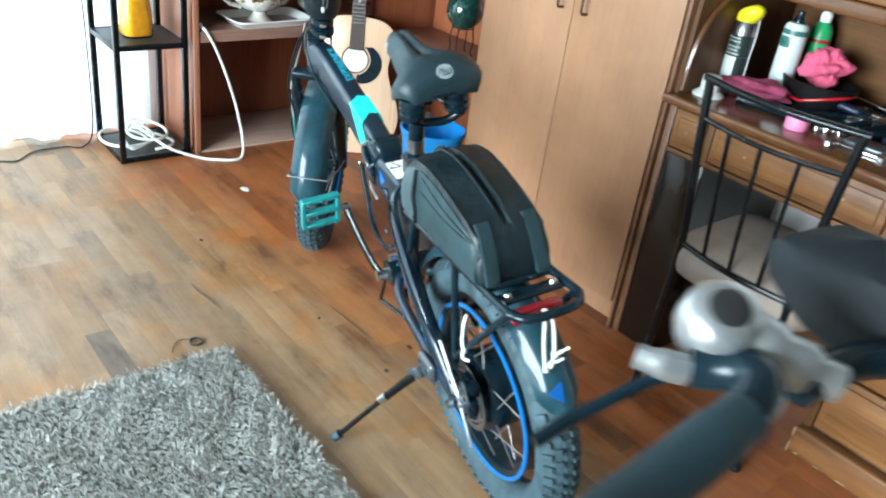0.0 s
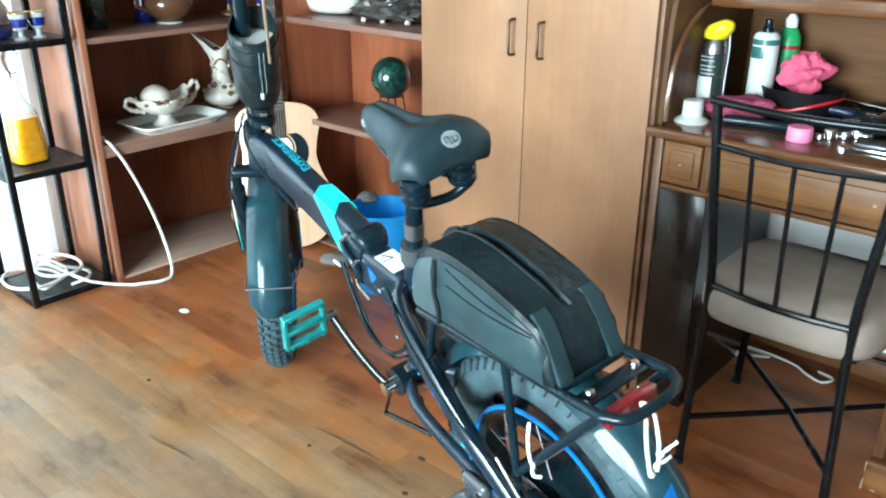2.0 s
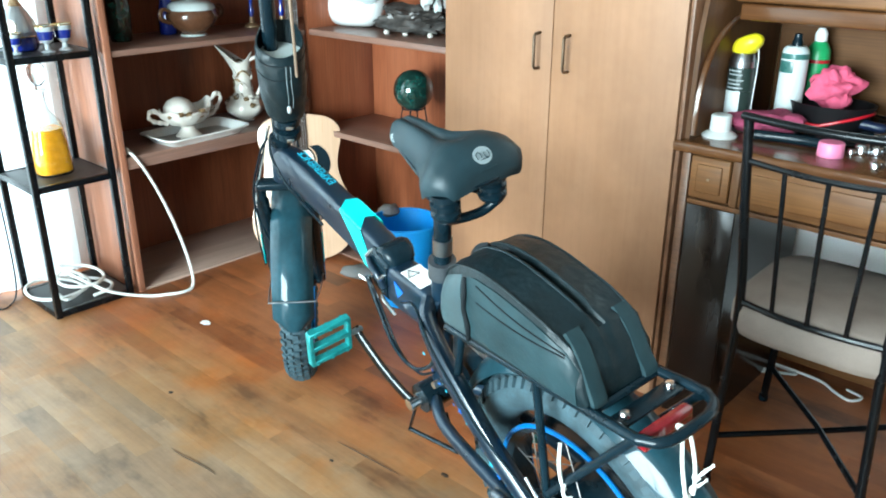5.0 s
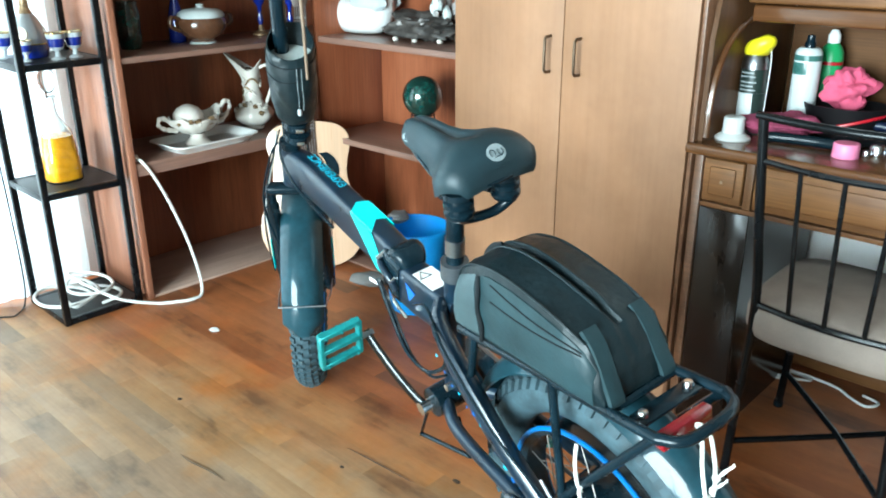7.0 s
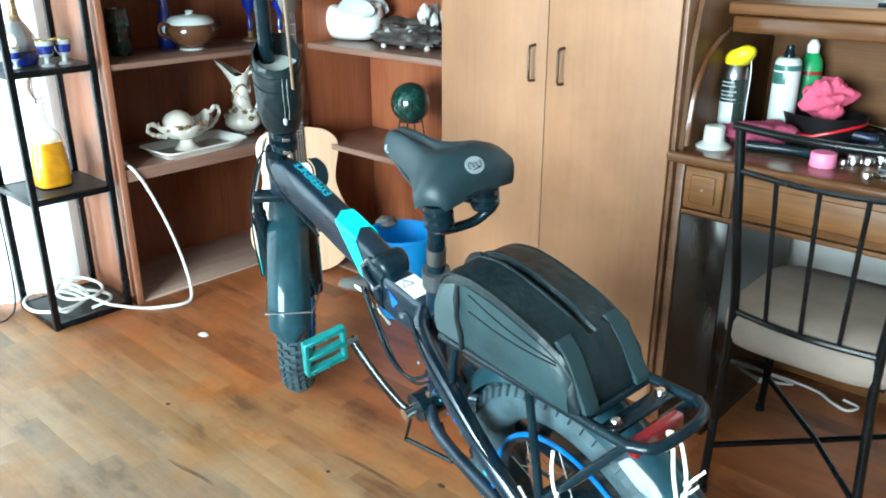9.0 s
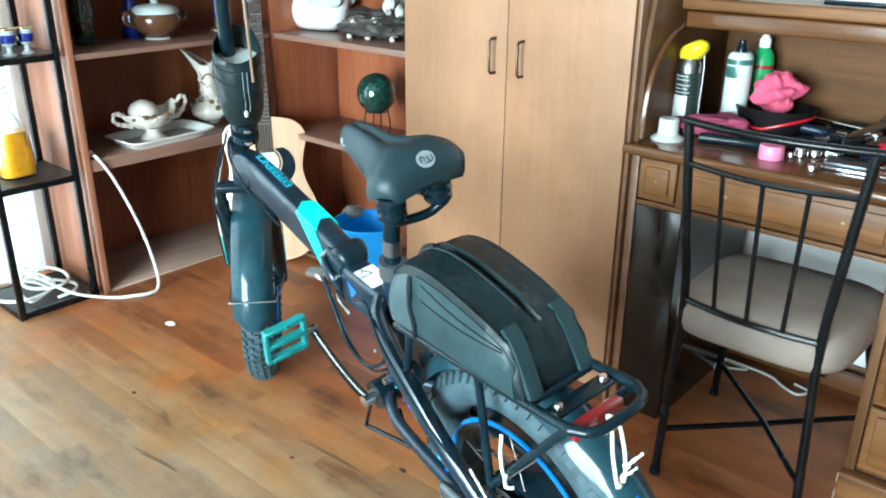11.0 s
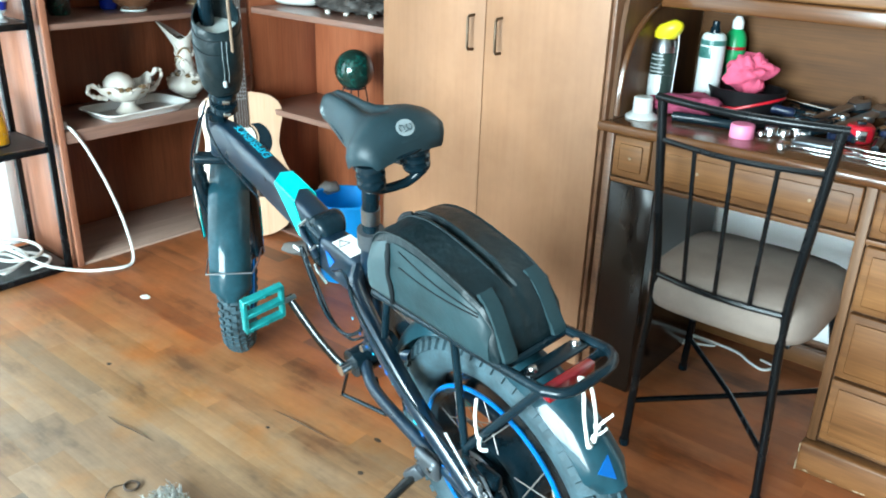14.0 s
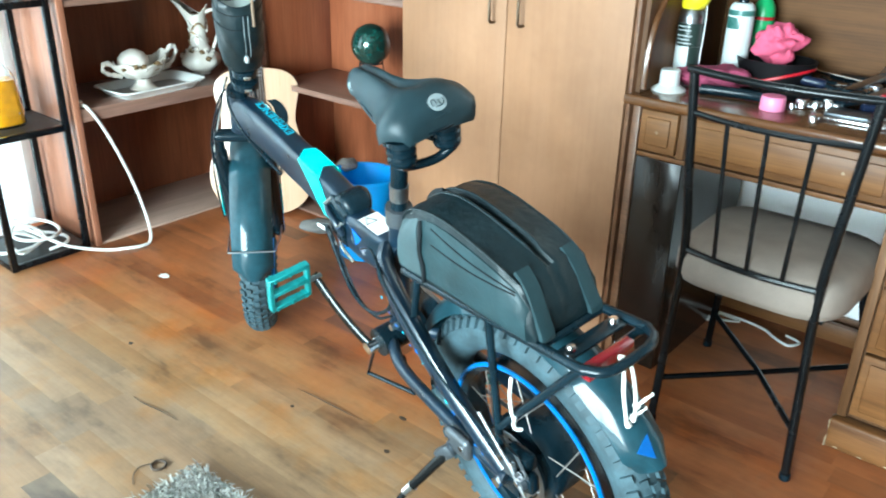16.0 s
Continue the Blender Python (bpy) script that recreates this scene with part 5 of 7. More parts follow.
# ---------------------------------------------------------------- luggage on the bicycle
def trunk_bag():
    t = thing("trunk_bag", BIKE, "black coated trunk bag strapped on the bicycle rack", "bag")
    zb = 0.632
    st = [(0.280, 0.058, 0.045, 0.652), (0.274, 0.069, 0.055, 0.684), (0.260, 0.075, 0.061, 0.720), (0.238, 0.078, 0.064, 0.754), (0.20, 0.079, 0.066, 0.776), (0.15, 0.0795, 0.067, 0.784), (0.10, 0.0795, 0.067, 0.779), (0.05, 0.0795, 0.067, 0.767), (0.0, 0.079, 0.067, 0.752), (-0.044, 0.077, 0.065, 0.732), (-0.064, 0.075, 0.061, 0.700), (-0.080, 0.071, 0.056, 0.655)]

    def wall(wb, ws, h):
        """Half-widths and heights up the side, from the bottom to the lid seam."""
        return [(wb * 0.93, zb), (wb, zb + 0.10 * h), (wb + 0.001, zb + 0.45 * h), (wb - 0.002, zb + 0.70 * h), (ws + 0.005, zb + 0.87 * h), (ws, zb + 0.955 * h)]

    def ring(x, wb, ws, zt):
        half = wall(wb, ws, zt - zb) + [(ws - 0.005, zt - 0.005), (0.040, zt + 0.001), (0.019, zt - 0.001), (0.013, zt + 0.002), (0.008, zt + 0.001), (0.004, zt - (0.009 if x > -0.02 else 0.001))]
        bulge = lambda z: -0.002 * min(1.0, max(0.0, (z - zb) / (zt - zb)))
        return [(x, y, z) for y, z in half] + [(x, -y - bulge(z) * min(1.0, y / 0.05), z) for y, z in reversed(half)]

    part("body", loft(bmesh.new(), [ring(*s) for s in st]), "cloth_black", t, sharp=38)
    for s in (1, -1):
        def panel(stations, out):
            rows = []
            for x, wb, ws, zt in stations:
                w = wall(wb, ws, zt - zb)[1:5]
                w = [(y + out, z) for y, z in w]
                rows.append([(x, s * y, z) for y, z in w] + [(x, s * (y - out - 0.002), z) for y, z in reversed(w)])
            return loft(bmesh.new(), rows)

        part("side_panel", panel([(0.192, 0.0786, 0.0632, 0.776)] + st[5:-1], 0.002), "cloth_side", t, "coated side panel, greyer for the light on it", sharp=60)
        part("corner_panel", panel(st[:4] + [(0.192, 0.0786, 0.0632, 0.776)], 0.0035), "reflect_grey", t, "pale grey reflective corner panel", sharp=60)
        part("piping", T(smooth_path([(x, s * (ws + (0.001 if s > 0 else -0.0015)), zb + 0.955 * (zt - zb)) for x, wb, ws, zt in st[2:-2]], 3), 0.0021, 8), "cloth_black", t, "raised lid piping")
        # seams of the side pocket: two shallow curves
        for f0, f1, f2 in ((0.80, 0.73, 0.84), (0.615, 0.61, 0.80)):
            zp = []
            for k, (x, wb, ws, zt) in enumerate(st[5:-2]):
                u = k / 4
                f = f0 * (1 - u) ** 2 + 2 * u * (1 - u) * (2 * f1 - 0.5 * (f0 + f2)) + f2 * u * u
                f = min(f, 0.86)
                y = wb - 0.002 + (0.003 * (0.70 - f) / 0.25 if f < 0.70 else -(wb - 0.007 - ws) * (f - 0.70) / 0.17)
                zp.append((x, s * (y + 0.0022), zb + f * (zt - zb)))
            part("pocket_seam", T(smooth_path(zp, 4), 0.0014, 6), "cloth_strap", t)
        zc = [(x, s * 0.0105, zt + 0.0015) for x, wb, ws, zt in st[3:-3]]
        zc.append((-0.022, s * 0.0085, 0.738))
        part("top_zip", T(smooth_path(zc, 3), 0.0026, 8), "cloth_black", t, "raised top zip edge")
        # strap down the back to the rack
        bp = [(-0.036, s * 0.047, 0.741), (-0.058, s * 0.048, 0.717), (-0.0785, s * 0.050, 0.672), (-0.089, s * 0.052, 0.65), (-0.091, s * 0.052, 0.636)]
        path = smooth_path([(x + 0.004, y, z) for x, y, z in bp], 4)
        rows = []
        for k, c in enumerate(path):
            d = (path[min(k + 1, len(path) - 1)] - path[max(k - 1, 0)]).normalized()
            n = Vector((d.z, 0, -d.x))
            rows.append([c + n * a + Vector((0, b, 0)) for a, b in ((0.0022, -0.013), (0.0032, 0.0), (0.0022, 0.013), (-0.004, 0.0145), (-0.004, -0.0145))])
        part("strap", loft(bmesh.new(), rows), "cloth_side", t, "flat grey webbing strap", sharp=50)
        part("buckle", T(smooth_path([(0.184, s * 0.074, 0.756), (0.178, s * 0.082, 0.735), (0.184, s * 0.084, 0.70), (0.179, s * 0.084, 0.67), (0.187, s * 0.082, 0.638)], 4), 0.0045, 8), "cloth_strap", t)
    part("carry_handle", T(smooth_path([(0.266, 0.0, 0.708), (0.258, 0.0, 0.735), (0.236, 0.0, 0.758), (0.208, 0.0, 0.771)], 5), 0.009, 8, flat=0.3), "cloth_strap", t)
    part("front_pocket", loft(bmesh.new(), [[(x + dx, y, z) for dx, y in ((0, -w), (0, w), (0.012, w * 0.9), (0.012, -w * 0.9))] for x, w, z in ((0.274, 0.056, 0.636), (0.270, 0.062, 0.662), (0.252, 0.062, 0.706))]), "reflect_grey", t, "pale grey reflective front pocket", sharp=30)


trunk_bag()


def stem_bag():
    ax, az = -0.323, 0.946
    hd = Vector((1.014, 0, 0.78))
    steer = Matrix.Rotation(radians(-30), 4, Vector((ax, 0, az)))
    base = BIKE @ Matrix.Translation(hd) @ steer @ Matrix.Translation(-hd)
    m = Matrix.Translation((0.012, 0.010, 0.032)) @ base @ Matrix.Translation((0.970, -0.006, 0.826)) @ pose(0, 0, 0, 0, -18.8, 0) @ Matrix.Diagonal((0.99, 0.99, 1, 1))
    t = thing("stem_bag", m, "black tapered pouch with pale lining strapped to the handlebar post", "bag")

    def ring(r, z, tilt, dent=0.0):
        out = []
        for k in range(48):
            a = 2 * math.pi * k / 48
            c, q = math.cos(a), math.sin(a)
            crease = 0.0035 * noise.noise(Vector((c * 1.6, q * 1.6, z * 34))) + 0.0016 * math.sin(5 * a + 60 * z + 2 * math.sin(30 * z))
            w = r + crease * min(1.0, r / 0.05)
            out.append((w * c * (1 - dent * math.cos(2 * a)), w * q * (1 + dent * 0.6 * math.cos(3 * a + 1)), z + tilt * c))
        return out

    prof = [(0.030, 0.0, 0.0), (0.042, 0.004, 0.0), (0.047, 0.02, 0.0), (0.049, 0.04, 0.0), (0.051, 0.055, 0.001), (0.052, 0.07, 0.002), (0.0535, 0.09, 0.004), (0.0545, 0.11, 0.006, 0.02), (0.054, 0.145, 0.012, 0.03), (0.052, 0.172, 0.018, 0.05), (0.0505, 0.190, 0.022, 0.07), (0.048, 0.191, 0.022, 0.07), (0.0475, 0.178, 0.022, 0.06), (0.046, 0.12, 0.0), (0.036, 0.03, 0.0)]
    part("pouch", loft(bmesh.new(), [ring(*p) for p in prof]), "cloth_black", t, sharp=50)
    part("lining", loft(bmesh.new(), [ring(0.0460, 0.158, 0.0, 0.05), ring(0.044, 0.148, 0.0, 0.04), ring(0.030, 0.142, 0.0), ring(0.006, 0.140, 0.0)]), "pale_glaze", t, "pale grey lining")
    for z in (0.125, 0.165):
        part("stitched_hem", T([(1.004 * p[0], 1.004 * p[1], p[2]) for p in ring(0.0545 if z < 0.15 else 0.053, z, 0.008 if z < 0.15 else 0.016, 0.025 if z < 0.15 else 0.045)], 0.0012, 5, closed=True), "cloth_strap", t)
    for y in (-0.012, -0.022):
        part("draw_cord", T(smooth_path([(-0.050, y, 0.150), (-0.0585, y, 0.11), (-0.0575, y - 0.001, 0.075), (-0.0545, y + 0.001, 0.050)], 5), 0.0010, 6), "badge_dim", t)
    part("cord_lock", lathe(bmesh.new(), [(0.004, 0), (0.005, 0.003), (0.005, 0.012), (0.003, 0.015)], 10, (-0.0545, -0.012, 0.038)), "grey_print", t)
    for z, r in ((-0.018, 0.030), (-0.052, 0.031)):
        b = part("strap", lathe(bmesh.new(), [(0.021, z - 0.010), (r, z - 0.009), (r + 0.001, z), (r, z + 0.009), (0.021, z + 0.010)], 24), "satin_black", t, "black strap with a steel buckle")
        part("buckle", B(-r - 0.005, -r + 0.001, -0.016, 0.002, z - 0.006, z + 0.004, 0.002), "chrome", b)
    solo("wooden_stick", T([(0, 0, 0.0), (0.001, 0.001, 0.12), (0.0, 0.004, 0.30)], [0.0032, 0.0036, 0.0040], 10), "tan", m @ Matrix.Translation((-0.0485, -0.034, 0.125)), "thin tan wooden stick tucked beside the handlebar pouch", "stick")


stem_bag()


def strings():
    t = thing("string_tie", BIKE, "white string knotted round the bicycle rack and fender", "string", "string ties")
    part("loop", T(smooth_path([(-0.206, 0.016, 0.528), (-0.203, 0.018, 0.58), (-0.202, 0.017, 0.628), (-0.190, 0.012, 0.642), (-0.203, 0.004, 0.632), (-0.210, 0.002, 0.59), (-0.213, 0.004, 0.553), (-0.214, 0.010, 0.532)], 6), 0.0029, 8), "string", t)
    for k, (x, y, z) in enumerate(((-0.213, 0.002, 0.556), (-0.212, 0.008, 0.538), (-0.208, 0.014, 0.524))):
        part("knot", crumpled(bmesh.new(), (x, y, z), (0.0048, 0.0055, 0.0055), 80 + k, 0.5, 12, 8), "string", t)
    rng = random.Random(12)
    for k in range(7):
        e = Vector((-0.222 - 0.008 * rng.random(), -0.010 - 0.014 * rng.random(), 0.566 + 0.016 * rng.random())) if k < 4 else Vector((-0.220 - 0.006 * rng.random(), -0.006 - 0.008 * rng.random(), 0.546 + 0.008 * rng.random()))
        o = Vector((-0.213, 0.002, 0.556)) if k < 4 else Vector((-0.212, 0.006, 0.540))
        part("frayed_end", T(smooth_path([o, o.lerp(e, 0.5) + Vector((0, 0, 0.004 * rng.uniform(-1, 1))), e], 4), 0.0013, 6), "string", t)
    u = thing("string_tie", BIKE, "white string tied round the rack strut", "string", "string ties")
    part("loop", T(smooth_path([(-0.028, 0.083, 0.458), (-0.024, 0.086, 0.475), (-0.016, 0.080, 0.505), (-0.012, 0.070, 0.535)], 5), 0.0031, 8), "string", u)
    part("knot", T(smooth_path([(-0.026, 0.078, 0.468), (-0.030, 0.088, 0.464), (-0.033, 0.089, 0.450), (-0.040, 0.080, 0.446)], 5), 0.0032, 8), "string", u)


strings()

# ---------------------------------------------------------------- guitar
def guitar():
    m = pose(-2.030, 2.335, 0.004, 0, 0, 52.9) @ pose(0, 0, 0, -7, 0, 0)
    t = thing("guitar", m, "acoustic guitar with pale spruce top leaning in the corner", "guitar")
    half = [(0.0, 0.0), (0.09, 0.008), (0.155, 0.045), (0.192, 0.11), (0.200, 0.17), (0.186, 0.24), (0.155, 0.31), (0.140, 0.37), (0.146, 0.43), (0.157, 0.485), (0.148, 0.53), (0.11, 0.562), (0.05, 0.575), (0.0, 0.577)]
    hp = smooth_path([(x, 0, z) for x, z in half], 4)
    outline = [(p.x, p.z) for p in hp] + [(-p.x, p.z) for p in reversed(hp[1:-1])]
    part("body", prism(bmesh.new(), outline, 0.001, 0.098, "y"), "guitar_side", t)
    part("soundboard", prism(bmesh.new(), [(x * 0.997, 0.288 + (z - 0.288) * 0.997) for x, z in outline], -0.003, 0.0005, "y", 0.001), "spruce", t, "pale glossy spruce soundboard")
    disc = lambda r, a, b, z: prism(bmesh.new(), [(r * math.cos(2 * math.pi * k / 32), z + r * math.sin(2 * math.pi * k / 32)) for k in range(32)], a, b, "y")
    part("rosette", disc(0.058, -0.0042, -0.0032, 0.40), "rosewood", t)
    part("sound_hole", disc(0.051, -0.0056, -0.0044, 0.40), "lit_inner_wood", t, "pale disc standing for lit wood inside the sound hole")
    arc = lambda r, x, z, a, b: [(x + r * math.cos(radians(a + (b - a) * k / 14)), z + r * math.sin(radians(a + (b - a) * k / 14))) for k in range(15)]
    pg = arc(0.082, 0.030, 0.385, -105, 62) + arc(0.0635, 0.0, 0.40, 58, -80)
    part("pickguard", prism(bmesh.new(), pg, -0.0052, -0.0033, "y"), "satin_black", t, "black pickguard")
    part("bridge", B(-0.075, 0.075, -0.012, -0.0032, 0.165, 0.190, 0.003), "rosewood", t)
    part("saddle_bone", B(-0.036, 0.036, -0.015, -0.0122, 0.180, 0.183), "swan", t)
    neck = prism(bmesh.new(), [(-0.029, 0.44), (0.029, 0.44), (0.022, 0.99), (-0.022, 0.99)], -0.010, -0.0045, "y")
    part("fingerboard", neck, "rosewood", t)
    part("neck", loft(bmesh.new(), [[(w * c, 0.001 + 0.017 * s, z) for c, s in ((-1, -0.28), (-0.85, 0.5), (-0.4, 1), (0.4, 1), (0.85, 0.5), (1, -0.28))] for w, z in ((0.027, 0.578), (0.024, 0.8), (0.022, 0.985))]), "guitar_side", t)
    for k in range(19):
        z = 0.99 - 0.66 * (1 - 2 ** (-(k + 1) / 12))
        w = 0.022 + (0.99 - z) / 0.55 * 0.007
        part("fret", B(-w, w, -0.0118, -0.0102, z - 0.0009, z + 0.0009), "steel", t)
    for k in range(6):
        x0, x1 = -0.027 + k * 0.0108, -0.019 + k * 0.0076
        part("guitar_string", T([(x0, -0.0155, 0.182), (x1, -0.0135, 0.995)], 0.0006, 4), "steel", t)
    for z in (0.635, 0.70, 0.76, 0.835):
        part("inlay", lathe(bmesh.new(), [(0.004, 0), (0.004, 0.0006)], 10, m=Matrix.Translation((0, -0.0102, z)) @ pose(0, 0, 0, 90, 0, 0)), "swan", t)
    part("headstock", prism(bmesh.new(), [(-0.023, 0.991), (0.023, 0.991), (0.036, 1.03), (0.034, 1.17), (-0.034, 1.17), (-0.036, 1.03)], -0.006, 0.010, "y", 0.002), "rosewood", t)
    for s in (-1, 1):
        for z in (1.045, 1.09, 1.135):
            part("tuning_peg", T([(s * 0.03, 0.004, z), (s * 0.06, 0.004, z)], [0.004, 0.009], 8), "chrome", t)


guitar()


# ---------------------------------------------------------------- blue tub
def tub():
    t = thing("bucket", pose(-1.500, 2.358, 0.001), "bright blue plastic bucket with grey cloth on its rim", "bucket")
    prof = [(0.0, 0.0), (0.082, 0.0), (0.087, 0.006), (0.117, 0.285), (0.124, 0.287), (0.126, 0.297), (0.122, 0.303), (0.115, 0.299), (0.083, 0.012), (0.0, 0.010)]
    part("shell", lathe(bmesh.new(), prof, 40), "tub_blue", t)
    part("wire_handle", T(smooth_path([(-0.075, -0.085, 0.28), (-0.105, -0.085, 0.20), (-0.125, -0.04, 0.13), (-0.13, 0.03, 0.15), (-0.10, 0.07, 0.28)], 6), 0.0028, 8), "steel", t)
    part("handle_grip", T([(-0.118, -0.062, 0.145), (-0.128, -0.01, 0.132)], 0.007, 10), "white_paint", t)


tub()


solo("cloth", crumpled(bmesh.new(), (0, 0, 0), (0.034, 0.040, 0.020), 4, 0.25, 36, 22), "grey_cloth", pose(-1.622, 2.403, 0.296), "crumpled grey cloth lying on the rim of the blue bucket", "cloth")
solo("cloth", crumpled(bmesh.new(), (0, 0, 0.035), (0.07, 0.035, 0.026), 9, 0.2), "rug_back", pose(-1.74, 2.36, 0.0, 0, 0, 40), "small grey cloth item on the floor by the bucket", "cloth")


# ---------------------------------------------------------------- things on the shelf stand
def bottle():
    t = thing("bottle", pose(-2.385, 1.567, 0.4605) @ Matrix.Diagonal((0.95, 0.95, 1.05, 1)), "clear glass bottle half full of orange liquid on the shelf stand", "bottle")

    def sq(r, z, e):
        return [(r * math.copysign(abs(math.cos(a)) ** e, math.cos(a)), r * math.copysign(abs(math.sin(a)) ** e, math.sin(a)), z) for a in (2 * math.pi * k / 32 for k in range(32))]

    out = [(0.056, 0.0, 0.55), (0.061, 0.008, 0.5), (0.060, 0.05, 0.5), (0.056, 0.10, 0.5), (0.050, 0.150, 0.55), (0.047, 0.165, 0.6), (0.034, 0.185, 0.8), (0.020, 0.205, 1.0), (0.0145, 0.225, 1.0), (0.0135, 0.262, 1.0), (0.019, 0.265, 1.0), (0.019, 0.272, 1.0), (0.0135, 0.273, 1.0)]
    out += [(r - 0.0018, z + (0.003 if z < 0.01 else 0.0), e) for r, z, e in reversed(out[:-1])]
    part("glass", loft(bmesh.new(), [sq(*o) for o in out]), "clear_glass", t, sharp=60).visible_shadow = False
    liq = [(0.053, 0.005, 0.55), (0.0588, 0.012, 0.5), (0.0578, 0.05, 0.5), (0.0538, 0.10, 0.5), (0.0482, 0.147, 0.55)]
    part("liquid", loft(bmesh.new(), [sq(*o) for o in liq]), "juice", t, "bright orange liquid", sharp=60)
    part("stopper", lathe(bmesh.new(), [(0.012, 0.268), (0.012, 0.282), (0.024, 0.296), (0.031, 0.318), (0.029, 0.340), (0.018, 0.352), (0.0, 0.354)], 24), "clear_glass", t).visible_shadow = False


bottle()


def decanter():
    t = thing("decanter", pose(-2.40, 1.545, 0.8685), "cobalt blue glass decanter with gold and white decoration", "decanter")
    part("body", lathe(bmesh.new(), [(0.034, 0.0), (0.050, 0.004), (0.054, 0.025), (0.052, 0.045)], 28), "cobalt", t)
    sh = part("painted_shoulder", lathe(bmesh.new(), [(0.0522, 0.045), (0.050, 0.070), (0.045, 0.095), (0.034, 0.120), (0.022, 0.138)], 28), "silver", t, "silvery shoulder with white cartouches")
    for k in range(3):
        a = radians(-50 + 120 * k)
        m = Matrix.Rotation(a, 4, "Z") @ pose(0.0475, 0, 0.078, 0, 76, 0)
        part("cartouche", lathe(bmesh.new(), [(0.0, 0.0045), (0.016, 0.0038), (0.022, 0.0015), (0.023, -0.004)], 24, m=m), "porcelain", sh, "white oval cartouche")
    part("foot_band", T([(0.0535 * math.cos(q), 0.0535 * math.sin(q), 0.046) for q in (2 * math.pi * k / 32 for k in range(32))], 0.0018, 6, closed=True), "gold", t)
    part("neck", lathe(bmesh.new(), [(0.0215, 0.138), (0.014, 0.155), (0.0115, 0.21), (0.016, 0.225)], 24), "porcelain_gilt", t)
    part("stopper", lathe(bmesh.new(), [(0.010, 0.226), (0.018, 0.245), (0.016, 0.27), (0.0, 0.285)], 20), "gold", t)


decanter()
gl = thing("liqueur_glass", pose(-2.33, 1.50, 0.8685) @ Matrix.Diagonal((1.3, 1.3, 1.3, 1)), "tiny glass with gold rim and painted flowers", "glass", "liqueur glasses")
part("cup", lathe(bmesh.new(), [(0.012, 0.0), (0.013, 0.002), (0.005, 0.006), (0.0045, 0.016), (0.012, 0.022), (0.015, 0.034), (0.0170, 0.048), (0.0160, 0.048), (0.012, 0.026), (0.0, 0.024)], 20), "grey_print", gl)
part("gold_rim", T([(0.0172 * math.cos(a), 0.0172 * math.sin(a), 0.0485) for a in (2 * math.pi * k / 24 for k in range(24))], 0.0012, 6, closed=True), "gold", gl)
part("painted_band", lathe(bmesh.new(), [(0.0130, 0.0235), (0.0153, 0.034), (0.0160, 0.039)], 20), "cobalt", gl)
for x, y in ((-2.30, 1.585), (-2.31, 1.645), (-2.45, 1.48)):
    copy_thing(gl, pose(x, y, 0.8685) @ Matrix.Diagonal((1.3, 1.3, 1.3, 1)))


def coil():
    t = thing("extension_cable", I4, "white extension cable coiled on the lowest shelf", "cable")
    pts = []
    for k in range(36):
        a = k * 0.62
        pts.append((-2.385 + 0.03 * math.sin(k * 0.17) + (0.105 + 0.035 * math.sin(k * 0.45)) * math.cos(a), 1.545 + 0.04 * math.cos(k * 0.23) + (0.075 + 0.035 * math.cos(k * 0.38)) * math.sin(a), 0.029 + 0.0013 * k + 0.005 * math.sin(k * 1.3)))
    pts += [(-2.26, 1.60, 0.06), (-2.215, 1.66, 0.03), (-2.18, 1.74, 0.006), (-2.145, 1.79, 0.006), (-2.122, 1.84, 0.006), (-2.13, 1.885, 0.012), (-2.165, 1.905, 0.07), (-2.20, 1.893, 0.20), (-2.222, 1.86, 0.33), (-2.236, 1.82, 0.44), (-2.245, 1.785, 0.505), (-2.27, 1.775, 0.512)]
    part("flex", T(smooth_path(pts, 5), 0.0058, 8), "cable_white", t)
    part("plug", B(-2.33, -2.275, 1.762, 1.79, 0.5005, 0.525, 0.006, 2), "cable_white", t)


coil()
solo("black_cable", T(smooth_path([(-2.36, 0.85, 0.004), (-2.42, 1.02, 0.004), (-2.40, 1.10, 0.004), (-2.47, 1.18, 0.004), (-2.48, 1.30, 0.004), (-2.46, 1.36, 0.004), (-2.538, 1.425, 0.05), (-2.546, 1.43, 0.4), (-2.546, 1.42, 0.75), (-2.546, 1.428, 0.82)], 6), 0.003, 6), "satin_black", I4, "thin black cable lying along the curtain foot", "cable")


